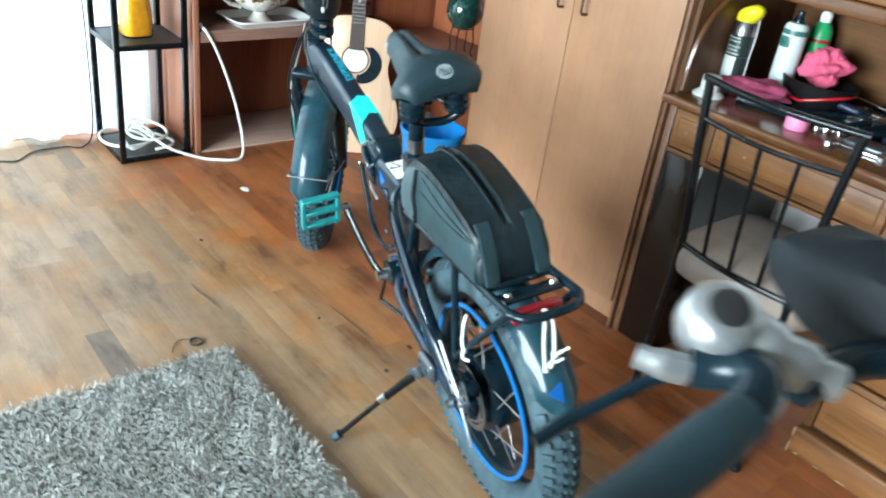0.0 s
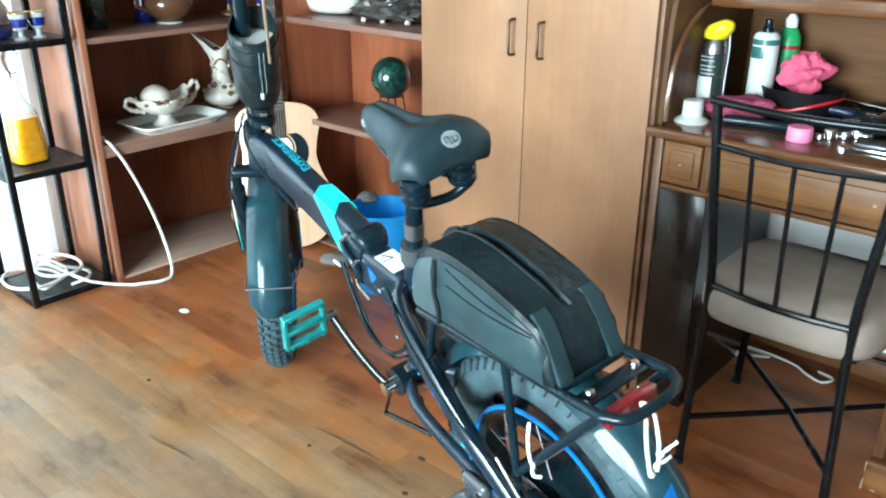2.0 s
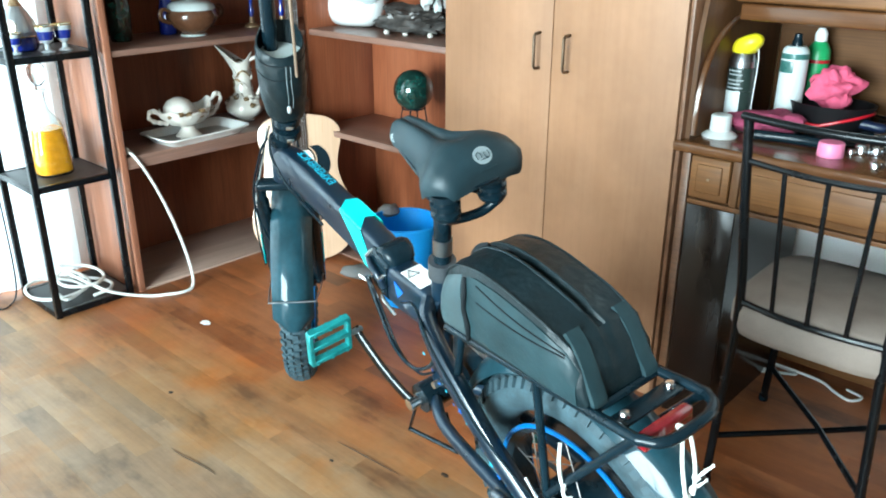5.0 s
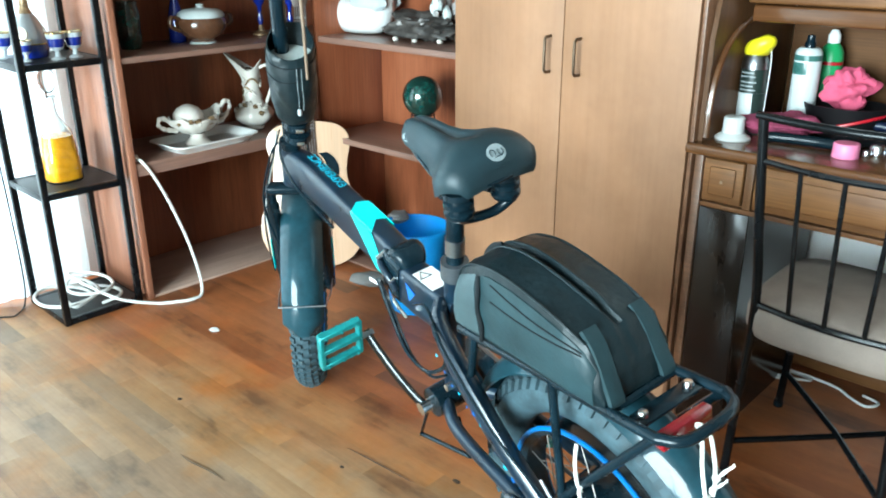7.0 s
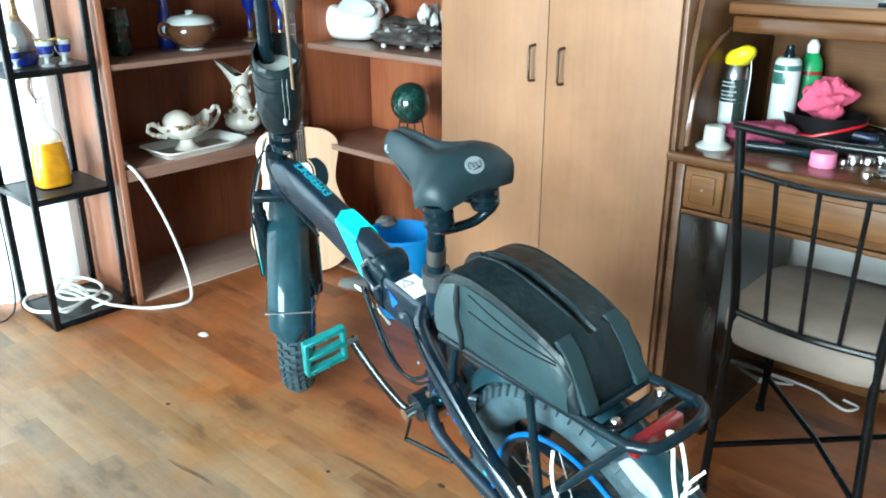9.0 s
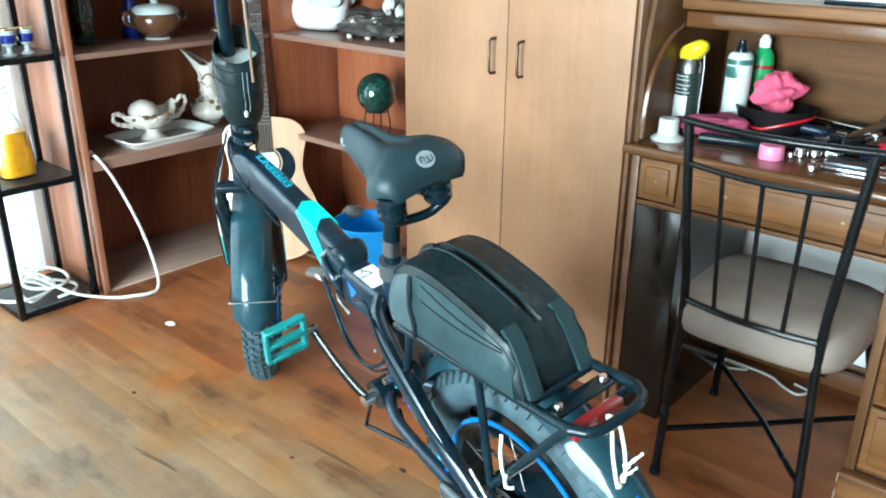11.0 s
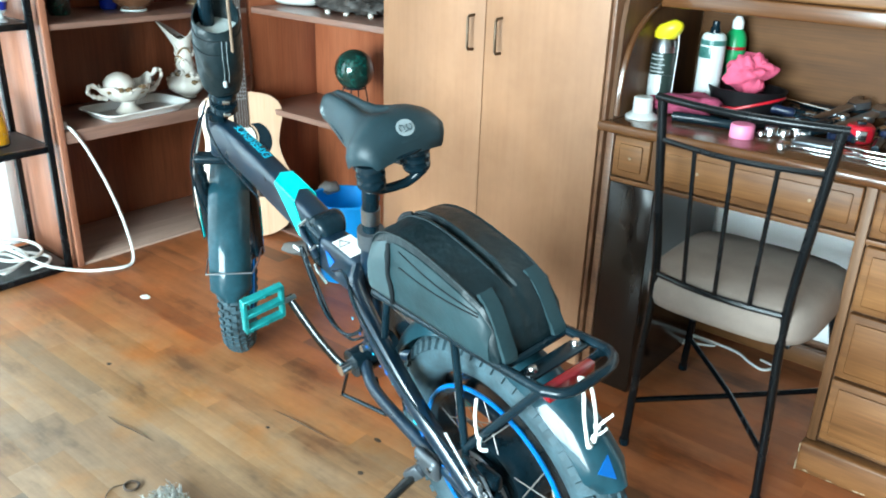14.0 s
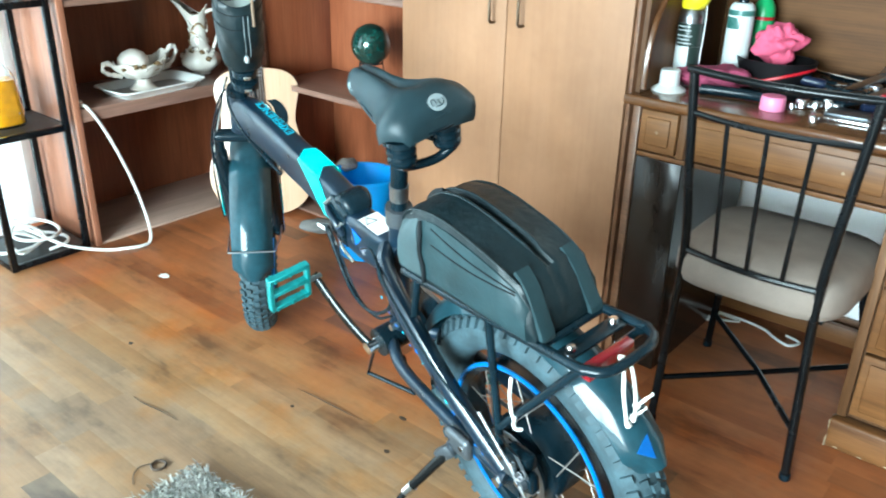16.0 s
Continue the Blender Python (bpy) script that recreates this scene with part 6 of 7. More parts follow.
# ---------------------------------------------------------------- things in the bookcases
def tray_set():
    m = pose(-2.330, 2.085, 0.5005, 0, 0, 4)
    t = thing("tray", m, "white enamel tray with dark bottom on the bookcase shelf", "tray")

    def rr(hx, hy, z, e=0.25):
        return [(hx * math.copysign(abs(math.cos(a)) ** e, math.cos(a)), hy * math.copysign(abs(math.sin(a)) ** e, math.sin(a)), z) for a in (2 * math.pi * (k + 0.5) / 32 for k in range(32))]

    part("rim", loft(bmesh.new(), [rr(0.08, 0.150, 0.0), rr(0.10, 0.172, 0.030), rr(0.110, 0.182, 0.032), rr(0.110, 0.182, 0.027), rr(0.10, 0.171, 0.025), rr(0.083, 0.152, 0.004)]), "tray", t, sharp=50)
    part("bottom", loft(bmesh.new(), [rr(0.082, 0.151, 0.0045), rr(0.082, 0.151, 0.0055)]), "tray_in", t, "dark tray bottom")

    g = thing("sauce_boat", m @ Matrix.Translation((-0.01, -0.025, 0.0062)) @ Matrix.Diagonal((1.3, 1.3, 1.4, 1)), "ornate white porcelain bowl with gilt handles standing on the tray", "bowl")
    part("foot", lathe(bmesh.new(), [(0.036, 0.0), (0.038, 0.004), (0.030, 0.010), (0.022, 0.018), (0.020, 0.024), (0.024, 0.03)], 24), "porcelain", g)
    rings = []
    for f, z in ((0.35, 0.03), (0.7, 0.038), (0.95, 0.055), (1.08, 0.075), (1.04, 0.0765), (0.88, 0.056), (0.5, 0.042)):
        ring = []
        for k in range(36):
            a = 2 * math.pi * k / 36
            lobe = 1 + 0.055 * math.cos(9 * a) + 0.10 * noise.noise(Vector((3.1 * math.cos(a), 3.1 * math.sin(a), z * 60)))
            ring.append((0.046 * f * lobe * math.cos(a), 0.078 * f * lobe * math.sin(a), z + (0.012 * math.cos(2 * a + math.pi) + 0.005 * math.cos(7 * a) + 0.007 * math.sin(a)) * max(0, f - 0.6) * 2))
        rings.append(ring)
    part("bowl", loft(bmesh.new(), rings), "porcelain", g, sharp=60)
    for s in (1, -1):
        up = 0.016 if s > 0 else 0.0
        part("handle", T(smooth_path([(0, s * 0.070, 0.060), (0, s * 0.098, 0.080 + up), (0, s * 0.114, 0.082 + up), (0, s * 0.120, 0.068 + up), (0, s * 0.106, 0.056 + 0.5 * up), (0, s * 0.088, 0.050), (0, s * 0.066, 0.045)], 6), [0.0075 - 0.0022 * math.sin(math.pi * k / 36) + 0.0012 * math.sin(k * 1.1) for k in range(37)], 10), "porcelain", g)
        part("gilt_scroll", T(smooth_path([(0.03 * s, -0.04, 0.055), (0.042 * s, -0.01, 0.062), (0.040 * s, 0.02, 0.054), (0.03 * s, 0.045, 0.06)], 5), 0.003, 6), "porcelain_gilt", g)
    rng = random.Random(19)
    # the darker flowers carry the relief's shadows in their colour
    for k in range(30):
        a = rng.uniform(-1.9, 1.3)
        f = rng.uniform(0.55, 1.06)
        part("flower", crumpled(bmesh.new(), (0.050 * f * math.cos(a), 0.082 * f * math.sin(a), 0.022 + 0.050 * f), (0.006 + 0.005 * rng.random(), 0.009, 0.006), 70 + k, 0.7, 10, 6), ("porcelain_gilt", "porcelain", "shade_glaze")[k % 3], g)
    part("lid", lathe(bmesh.new(), [(0.044, 0.070), (0.042, 0.084), (0.030, 0.098), (0.012, 0.106), (0.0, 0.108)], 24, (-0.005, -0.02, 0)), "porcelain", g)


tray_set()


def ewer():
    t = thing("pitcher", pose(-2.425, 2.372, 0.5005, 0, 0, 215) @ Matrix.Diagonal((1.15, 1.15, 1.12, 1)), "ornate white porcelain pitcher with flared gilt lip", "pitcher")
    rings = []
    for r, z in ((0.030, 0.0), (0.034, 0.004), (0.030, 0.010), (0.050, 0.022), (0.066, 0.040), (0.069, 0.056), (0.060, 0.072), (0.042, 0.086), (0.032, 0.105), (0.027, 0.140), (0.027, 0.175), (0.033, 0.20), (0.042, 0.222), (0.040, 0.2235), (0.030, 0.20), (0.024, 0.17)):
        lip = max(0.0, (z - 0.165) / 0.058)
        rings.append([(r * math.cos(a) * (1 + 0.05 * math.cos(7 * a) * (0.03 < z < 0.08)) + lip * 0.052 * max(0, math.cos(a)) ** 3, r * (1 - 0.2 * lip) * math.sin(a) * (1 + 0.05 * math.cos(7 * a) * (0.03 < z < 0.08)), z + lip * (0.046 * max(0, math.cos(a)) ** 2 + 0.024 * max(0, -math.cos(a)) ** 3 - 0.012 * math.sin(a) ** 2)) for a in (2 * math.pi * k / 32 for k in range(32))])
    part("body", loft(bmesh.new(), rings), "porcelain", t, sharp=60)
    part("handle", T(smooth_path([(-0.028, 0, 0.215), (-0.060, 0, 0.225), (-0.078, 0, 0.18), (-0.064, 0, 0.13), (-0.05, 0, 0.095)], 6), 0.006, 10), "porcelain", t)
    rng = random.Random(8)
    for k in range(16):
        a, z = rng.uniform(0, 6.28), rng.uniform(0.060, 0.095)
        r = 0.066 - 0.9 * (z - 0.058)
        part("flower", crumpled(bmesh.new(), Vector((r * math.cos(a), r * math.sin(a), z)), (0.011, 0.011, 0.008), k, 0.6, 10, 6), ("shade_glaze", "porcelain", "porcelain_gilt", "porcelain")[k % 4], t)
    for k in range(11):
        a, z = rng.uniform(0, 6.28), 0.10 + 0.010 * k
        part("scroll", T(smooth_path([((0.0315) * math.cos(a + d), 0.0315 * math.sin(a + d), z + 0.022 * math.sin(2 * d)) for d in (0, 0.5, 1.0, 1.5)], 4), 0.0035, 6), "porcelain_gilt" if k % 3 == 0 else "porcelain", t)


ewer()


def pot():
    t = thing("tureen", pose(-2.405, 2.165, 0.8585, 0, 0, 90) @ Matrix.Diagonal((1.2, 1.2, 1.06, 1)), "brown glazed pot with a pale lid on the bookcase shelf", "pot")
    part("body", lathe(bmesh.new(), [(0.034, 0.0), (0.038, 0.005), (0.034, 0.010), (0.060, 0.03), (0.075, 0.055), (0.078, 0.072), (0.070, 0.088)], 32), "brown_glaze", t)
    part("foot_ring", lathe(bmesh.new(), [(0.036, 0.0), (0.0405, 0.001), (0.0395, 0.006), (0.036, 0.008)], 28), "pale_glaze", t)
    part("lid", lathe(bmesh.new(), [(0.0715, 0.0885), (0.073, 0.093), (0.068, 0.106), (0.052, 0.116), (0.014, 0.121), (0.010, 0.126), (0.014, 0.132), (0.0, 0.137)], 32), "pale_glaze", t, "pale blue-white lid")
    for s in (1, -1):
        part("handle", T(smooth_path([(s * 0.066, 0, 0.085), (s * 0.098, 0, 0.094), (s * 0.104, 0, 0.066), (s * 0.074, 0, 0.048)], 5), 0.007, 10), "brown_glaze", t)


pot()
solo("vase", lathe(bmesh.new(), [(0.034, 0.0), (0.037, 0.008), (0.040, 0.07), (0.041, 0.13), (0.036, 0.15), (0.039, 0.162), (0.035, 0.162), (0.032, 0.15), (0.030, 0.02), (0.0, 0.012)], 28), "green_glass", pose(-2.45, 1.905, 0.8585), "dark green glass jar on the bookcase shelf", "vase")
solo("carafe", lathe(bmesh.new(), [(0.030, 0.0), (0.034, 0.006), (0.034, 0.07), (0.024, 0.12), (0.016, 0.15), (0.020, 0.23), (0.017, 0.23), (0.012, 0.15), (0.0, 0.14)], 28), "cobalt", pose(-2.505, 2.12, 0.8585), "cobalt blue glass carafe standing behind the pot", "carafe")
cd = thing("candlestick", pose(-2.47, 2.47, 0.8585), "dark blue glass candlestick with gilt stem", "candlestick", "candlesticks")
part("base", lathe(bmesh.new(), [(0.034, 0.0), (0.034, 0.006), (0.012, 0.016), (0.008, 0.04)], 24), "porcelain_gilt", cd)
part("stem", lathe(bmesh.new(), [(0.008, 0.04), (0.013, 0.06), (0.007, 0.08), (0.010, 0.11), (0.026, 0.135), (0.030, 0.19), (0.027, 0.19), (0.0, 0.14)], 24), "cobalt", cd)
copy_thing(cd, pose(-2.40, 2.565, 0.8585))


def swan():
    bm = bmesh.new()
    rings = []
    for x, w, z0, z1 in ((-0.105, 0.010, 0.07, 0.12), (-0.090, 0.042, 0.025, 0.125), (-0.055, 0.066, 0.004, 0.118), (0.0, 0.074, 0.0, 0.108), (0.045, 0.070, 0.0, 0.108), (0.082, 0.056, 0.003, 0.115), (0.104, 0.030, 0.018, 0.11), (0.112, 0.006, 0.05, 0.09)):
        rings.append([(x, w * math.cos(a), (z0 + z1) / 2 + (z1 - z0) / 2 * math.sin(a)) for a in (2 * math.pi * k / 24 for k in range(24))])
    loft(bm, rings)
    t = thing("swan_planter", pose(-2.02, 2.64, 0.8805, 0, 0, 195) @ Matrix.Diagonal((1.1, 1.1, 1.15, 1)), "white ceramic swan-shaped planter on the bookcase shelf", "ornament")
    part("bird_body", bm, "swan", t, sharp=60)
    for sy in (1, -1):
        part("wing", crumpled(bmesh.new(), (-0.035, sy * 0.045, 0.105), (0.070, 0.018, 0.036), 61, 0.12, 28, 18), "grey_print", t, "pale grey folded wing")
    part("neck", T(smooth_path([(0.095, 0, 0.08), (0.130, 0, 0.14), (0.105, 0, 0.205), (0.112, 0, 0.245), (0.145, 0, 0.238)], 6), 0.016, 14), "swan", t)


swan()
rk = thing("stone_ornament", pose(-1.70, 2.64, 0.8805, 0, 0, 12) @ Matrix.Diagonal((1.15, 1.1, 1.25, 1)), "rough dark stone and shell ornament on the bookcase shelf", "ornament")
part("rock", crumpled(bmesh.new(), (0, 0, 0.040), (0.125, 0.07, 0.040), 13, 0.55, 48, 28), "stone", rk, sharp=60)
rng = random.Random(21)
for k in range(9):
    a = rng.uniform(0, 6.28)
    p = (rng.uniform(-0.11, 0.11), -0.05 + rng.uniform(-0.02, 0.03), rng.uniform(0.03, 0.085))
    part("shell", crumpled(bmesh.new(), p, (0.010, 0.008, 0.007), 30 + k, 0.6, 12, 8), "grey_cloth" if k % 3 else "porcelain", rk)
for k in range(10):
    p = (rng.uniform(0.05, 0.13), rng.uniform(-0.05, 0.02), rng.uniform(0.055, 0.11))
    part("crystal", crumpled(bmesh.new(), p, (0.013, 0.012, 0.019), 90 + k, 0.5, 12, 8), "grey_cloth" if k % 2 else "pale_glaze", rk)
for x in (-0.09, -0.02, 0.07):
    part("foot", lathe(bmesh.new(), [(0.009, 0), (0.010, 0.006), (0.006, 0.012)], 10, (x, -0.045, 0.0)), "porcelain", rk)


def ball():
    c = (-1.700, 2.612, 0.0)
    t = thing("glass_ball", pose(c[0], c[1], 0.5085), "dark green marbled ball resting on a wire stand", "ball")
    r, zc = 0.0735, 0.178
    part("ball", lathe(bmesh.new(), [(r * math.sin(math.pi * k / 24), zc - r * math.cos(math.pi * k / 24)) for k in range(25)], 40), "green_glass", t)
    part("stand_ring", T([(0.042 * math.cos(a), 0.042 * math.sin(a), 0.112) for a in (2 * math.pi * k / 28 for k in range(28))], 0.003, 6, closed=True), "satin_black", t)
    for k in range(4):
        a = 2 * math.pi * k / 4 + 0.5
        part("stand_leg", T(smooth_path([(0.042 * math.cos(a), 0.042 * math.sin(a), 0.112), (0.050 * math.cos(a), 0.050 * math.sin(a), 0.06), (0.044 * math.cos(a), 0.044 * math.sin(a), 0.02), (0.056 * math.cos(a), 0.056 * math.sin(a), 0.003)], 4), 0.0027, 6), "satin_black", t)


ball()

# ---------------------------------------------------------------- things on the desk
DZ = 0.7625


def spray_can_dark():
    t = thing("spray_can", pose(-0.462, 2.537, DZ, 0, 0, -20) @ Matrix.Diagonal((1.02, 1.02, 1.05, 1)), "white and dark spray can with a yellow flip cap", "spray can")
    part("can", lathe(bmesh.new(), [(0.030, 0.0), (0.0315, 0.003), (0.0315, 0.095)], 32), "can_white", t)
    part("label_band", lathe(bmesh.new(), [(0.0317, 0.0955), (0.0317, 0.150)], 32), "can_dark", t, "dark label with pale lines")
    part("upper_can", lathe(bmesh.new(), [(0.0315, 0.1505), (0.0315, 0.165)], 32), "steel", t)
    side = [[(0.0317 * math.cos(a), 0.0317 * math.sin(a), 0.004), (0.0317 * math.cos(a), 0.0317 * math.sin(a), 0.095), (0.030 * math.cos(a), 0.030 * math.sin(a), 0.095), (0.030 * math.cos(a), 0.030 * math.sin(a), 0.004)] for a in (-0.75 + 0.15 * k for k in range(16))]
    part("label_side", loft(bmesh.new(), side), "can_dark", t)
    part("shoulder", lathe(bmesh.new(), [(0.0315, 0.1655), (0.029, 0.175), (0.024, 0.184), (0.022, 0.187)], 28), "steel", t)
    for z, w in ((0.143, 1.0), (0.134, 1.1), (0.121, 1.2), (0.112, 1.0), (0.103, 1.2)):
        pts = [(0.0319 * math.cos(a), 0.0319 * math.sin(a), z) for a in (-1.9 + 0.12 * k * w for k in range(10))]
        part("text_bar", T(pts, 0.0016, 5), "grey_print", t)
    part("straw", T(smooth_path([(0.030, 0.014, 0.20), (0.036, 0.012, 0.16), (0.034, 0.012, 0.09), (0.033, 0.012, 0.02)], 5), 0.0014, 6), "white_paint", t, "thin pale spray straw")
    part("flip_cap", loft(bmesh.new(), [[(cx + rx * math.cos(a), ry * math.sin(a), z + s_ * math.cos(a)) for a in (2 * math.pi * k / 28 for k in range(28))] for cx, rx, ry, z, s_ in ((0, 0.028, 0.028, 0.184, 0.0), (0.003, 0.033, 0.030, 0.191, 0.003), (0.008, 0.039, 0.031, 0.202, 0.006), (0.011, 0.038, 0.029, 0.212, 0.007), (0.012, 0.031, 0.023, 0.220, 0.007), (0.012, 0.015, 0.011, 0.225, 0.006))]), "yellow_cap", t, "bright yellow flip cap", sharp=75)


def spray_can_white():
    t = thing("spray_can", pose(-0.372, 2.638, DZ, 0, 0, -20) @ Matrix.Diagonal((1.08, 1.08, 1.05, 1)), "white spray can with dark green label and black nozzle", "spray can")
    part("can", lathe(bmesh.new(), [(0.029, 0.0), (0.0305, 0.003), (0.0305, 0.180), (0.028, 0.190), (0.021, 0.197)], 32), "can_white", t)
    part("label_band", lathe(bmesh.new(), [(0.0307, 0.168), (0.0307, 0.181)], 32), "can_teal", t)
    pts = [(0.0308 * math.cos(a), 0.0308 * math.sin(a), 0.15) for a in (-2.2 + 0.1 * k for k in range(14))]
    part("label_patch", T(pts, 0.014, 6, flat=0.06), "can_teal", t, "dark green label patch")
    for z in (0.025, 0.032):
        part("text_bar", T([(0.0309 * math.cos(a), 0.0309 * math.sin(a), z) for a in (-2.2 + 0.1 * k for k in range(14))], 0.0014, 5), "can_teal", t)
    part("nozzle", lathe(bmesh.new(), [(0.012, 0.196), (0.012, 0.208), (0.009, 0.212), (0.009, 0.225), (0.0, 0.227)], 16), "satin_black", t)


spray_can_dark()
spray_can_white()
gb = thing("bottle", pose(-0.350, 2.735, DZ) @ Matrix.Diagonal((1.0, 1.0, 1.05, 1)), "small green plastic bottle with a white cap", "bottle")
part("body", lathe(bmesh.new(), [(0.028, 0.0), (0.030, 0.004), (0.030, 0.15)], 28), "green_plastic", gb)
part("red_band", lathe(bmesh.new(), [(0.0303, 0.1505), (0.0303, 0.158)], 28), "red_plastic", gb)
part("shoulder", lathe(bmesh.new(), [(0.030, 0.1585), (0.028, 0.180), (0.020, 0.195), (0.014, 0.20)], 28), "green_plastic", gb)
part("cap", lathe(bmesh.new(), [(0.015, 0.201), (0.0155, 0.22), (0.012, 0.225), (0.008, 0.232), (0.0, 0.233)], 20), "white_paint", gb)

gp = thing("measuring_cup", pose(-0.452, 2.432, DZ), "small milky plastic cup turned upside down", "cup")
part("cup", lathe(bmesh.new(), [(0.042, 0.0), (0.044, 0.004), (0.036, 0.010), (0.026, 0.016), (0.025, 0.052), (0.022, 0.055), (0.0, 0.056)], 24), "milky", gp)


def bowl():
    t = thing("bowl", pose(-0.268, 2.650, DZ, 0, 0, 0), "black plastic bowl with a red rim", "bowl")
    rg = lambda r, z, n=40: [(1.25 * r * math.cos(a), r * math.sin(a), z) for a in (2 * math.pi * k / n for k in range(n))]
    part("basin", loft(bmesh.new(), [rg(0.05, 0.0), rg(0.062, 0.006), rg(0.083, 0.078), rg(0.079, 0.078), rg(0.058, 0.012), rg(0.03, 0.010)]), "bowl_black", t)
    part("rim", T([(x, y, z + 0.012 + 0.32 * max(0, x)) for x, y, z in rg(0.0785, 0.020)], 0.0042, 8, closed=True), "red_plastic", t)


bowl()
solo("cloth", crumpled(bmesh.new(), (0, 0, 0), (0.052, 0.042, 0.046), 6, 0.50, 56, 34, 0.45), "pink_cloth", pose(-0.272, 2.660, DZ + 0.112), "crumpled bright pink cloth heaped in the black bowl", "cloth")
solo("cloth", crumpled(bmesh.new(), (0, 0, 0), (0.090, 0.052, 0.026), 17, 0.50, 56, 30, 0.5), "pink_dark", pose(-0.374, 2.530, DZ + 0.032, 0, 0, 20), "crumpled crimson cloth lying on the desk", "cloth")
solo("jar_lid", lathe(bmesh.new(), [(0.0, 0.0), (0.028, 0.0), (0.0295, 0.003), (0.0285, 0.030), (0.0265, 0.033), (0.0, 0.0335)], 12), "pink_cap", pose(-0.186, 2.430, DZ), "pink plastic lid on the glossy desk", "lid")


def tools():
    def tool(name, m, label):
        return thing(name, m, label, "tool", "tools on the desk")

    # three bright chrome bars in front
    w = tool("wrench", pose(-0.02, 2.425, DZ + 0.005, 0, 0, 3), "long chrome wrench on the desk")
    part("shaft", B(-0.05, 0.07, -0.006, 0.006, -0.0035, 0.0035, 0.002), "chrome", w)
    part("jaw", prism(bmesh.new(), [(-0.075, -0.012), (-0.06, -0.015), (-0.048, -0.006), (-0.048, 0.006), (-0.06, 0.015), (-0.075, 0.012), (-0.064, 0.005), (-0.064, -0.005)], -0.0045, 0.0045, "z"), "chrome", w)
    copy_thing(w, pose(0.080, 2.503, DZ + 0.005, 0, 0, 0))
    copy_thing(w, pose(0.095, 2.456, DZ + 0.005, 0, 0, 1))
    copy_thing(w, pose(0.105, 2.425, DZ + 0.005, 0, 0, -2))
    # heap of pliers and grips by the pouch
    p = tool("pliers", pose(-0.14, 2.665, DZ + 0.030, 0, 0, -25), "black and steel pliers on the desk")
    for s in (1, -1):
        part("grip", T(smooth_path([(0.0, s * 0.008, 0), (0.04, s * 0.024, 0), (0.08, s * 0.026, 0), (0.11, s * 0.016, 0)], 5), 0.008, 8), "satin_black", p)
        part("jaw", T([(0.0, s * 0.004, 0), (-0.03, s * 0.008, 0), (-0.055, s * 0.003, 0)], [0.011, 0.009, 0.004], 8), "steel", p)
    part("pivot", lathe(bmesh.new(), [(0.0, -0.013), (0.010, -0.012), (0.010, 0.012), (0.0, 0.014)], 12), "chrome", p)
    copy_thing(p, pose(-0.07, 2.70, DZ + 0.028, 0, 0, 150))
    copy_thing(p, pose(-0.11, 2.62, DZ + 0.010, 0, 0, 15))
    copy_thing(p, pose(-0.02, 2.66, DZ + 0.010, 0, 0, -70))
    rt = tool("ratchet", pose(-0.16, 2.60, DZ + 0.020, 0, -4, 38), "dark ratchet with a chrome head on the desk")
    part("grip", T(smooth_path([(-0.085, 0, 0), (-0.05, 0, 0.001), (-0.01, 0, 0.001), (0.012, 0, 0)], 4), [0.0095] * 5 + [0.0105] * 4 + [0.007] * 4, 10), "satin_black", rt)
    part("shank", T([(0.012, 0, 0), (0.050, 0, 0)], 0.0058, 10), "chrome", rt)
    part("ratchet_head", lathe(bmesh.new(), [(0.0, -0.009), (0.014, -0.008), (0.0155, 0.0), (0.014, 0.008), (0.0, 0.009)], 16, (0.062, 0, 0)), "steel", rt)
    for x, y, z, a_, tilt in ((-0.085, 2.605, 0.026, 64, -8), (-0.045, 2.615, 0.030, 72, -6), (-0.015, 2.60, 0.024, 58, -4), (0.018, 2.635, 0.028, 82, -10), (0.055, 2.66, 0.020, 70, -6), (0.085, 2.60, 0.014, 95, -3), (-0.125, 2.655, 0.034, 20, 3)):
        copy_thing(rt, pose(x, y, DZ + z, 0, tilt, a_))
    dr = tool("screwdriver", pose(0.02, 2.57, DZ + 0.014, 0, 0, 40), "screwdriver with a dark blue handle on the desk")
    part("handle", lathe(bmesh.new(), [(0.0, -0.05), (0.010, -0.048), (0.0125, -0.03), (0.011, -0.005), (0.012, 0.015), (0.008, 0.022), (0.0, 0.022)], 14, m=pose(0, 0, 0, 0, 90, 0)), "dark_blue", dr)
    part("blade", T([(0.022, 0, 0), (0.10, 0, 0)], 0.0032, 8), "chrome", dr)
    copy_thing(dr, pose(-0.155, 2.635, DZ + 0.036, 0, 6, 8))
    copy_thing(dr, pose(0.10, 2.65, DZ + 0.030, 0, -4, 75))
    a = tool("adjustable_wrench", pose(-0.055, 2.665, DZ + 0.040, 0, -14, 62), "grey adjustable wrench on the desk")
    part("shaft", B(-0.07, 0.07, -0.013, 0.013, -0.007, 0.007, 0.004), "steel", a)
    part("head", prism(bmesh.new(), [(0.07, -0.014), (0.10, -0.028), (0.118, -0.014), (0.10, -0.009), (0.098, 0.007), (0.12, 0.012), (0.104, 0.028), (0.07, 0.014)], -0.009, 0.009, "z"), "steel", a)
    copy_thing(a, pose(0.005, 2.675, DZ + 0.034, 0, -10, 66))
    rd = tool("steel_rod", pose(-0.16, 2.735, DZ + 0.044, 0, 2, -6), "thin bright steel rod on the tool heap")
    part("rod", T([(-0.06, 0, 0), (0.11, 0, -0.004)], 0.004, 8), "chrome", rd)
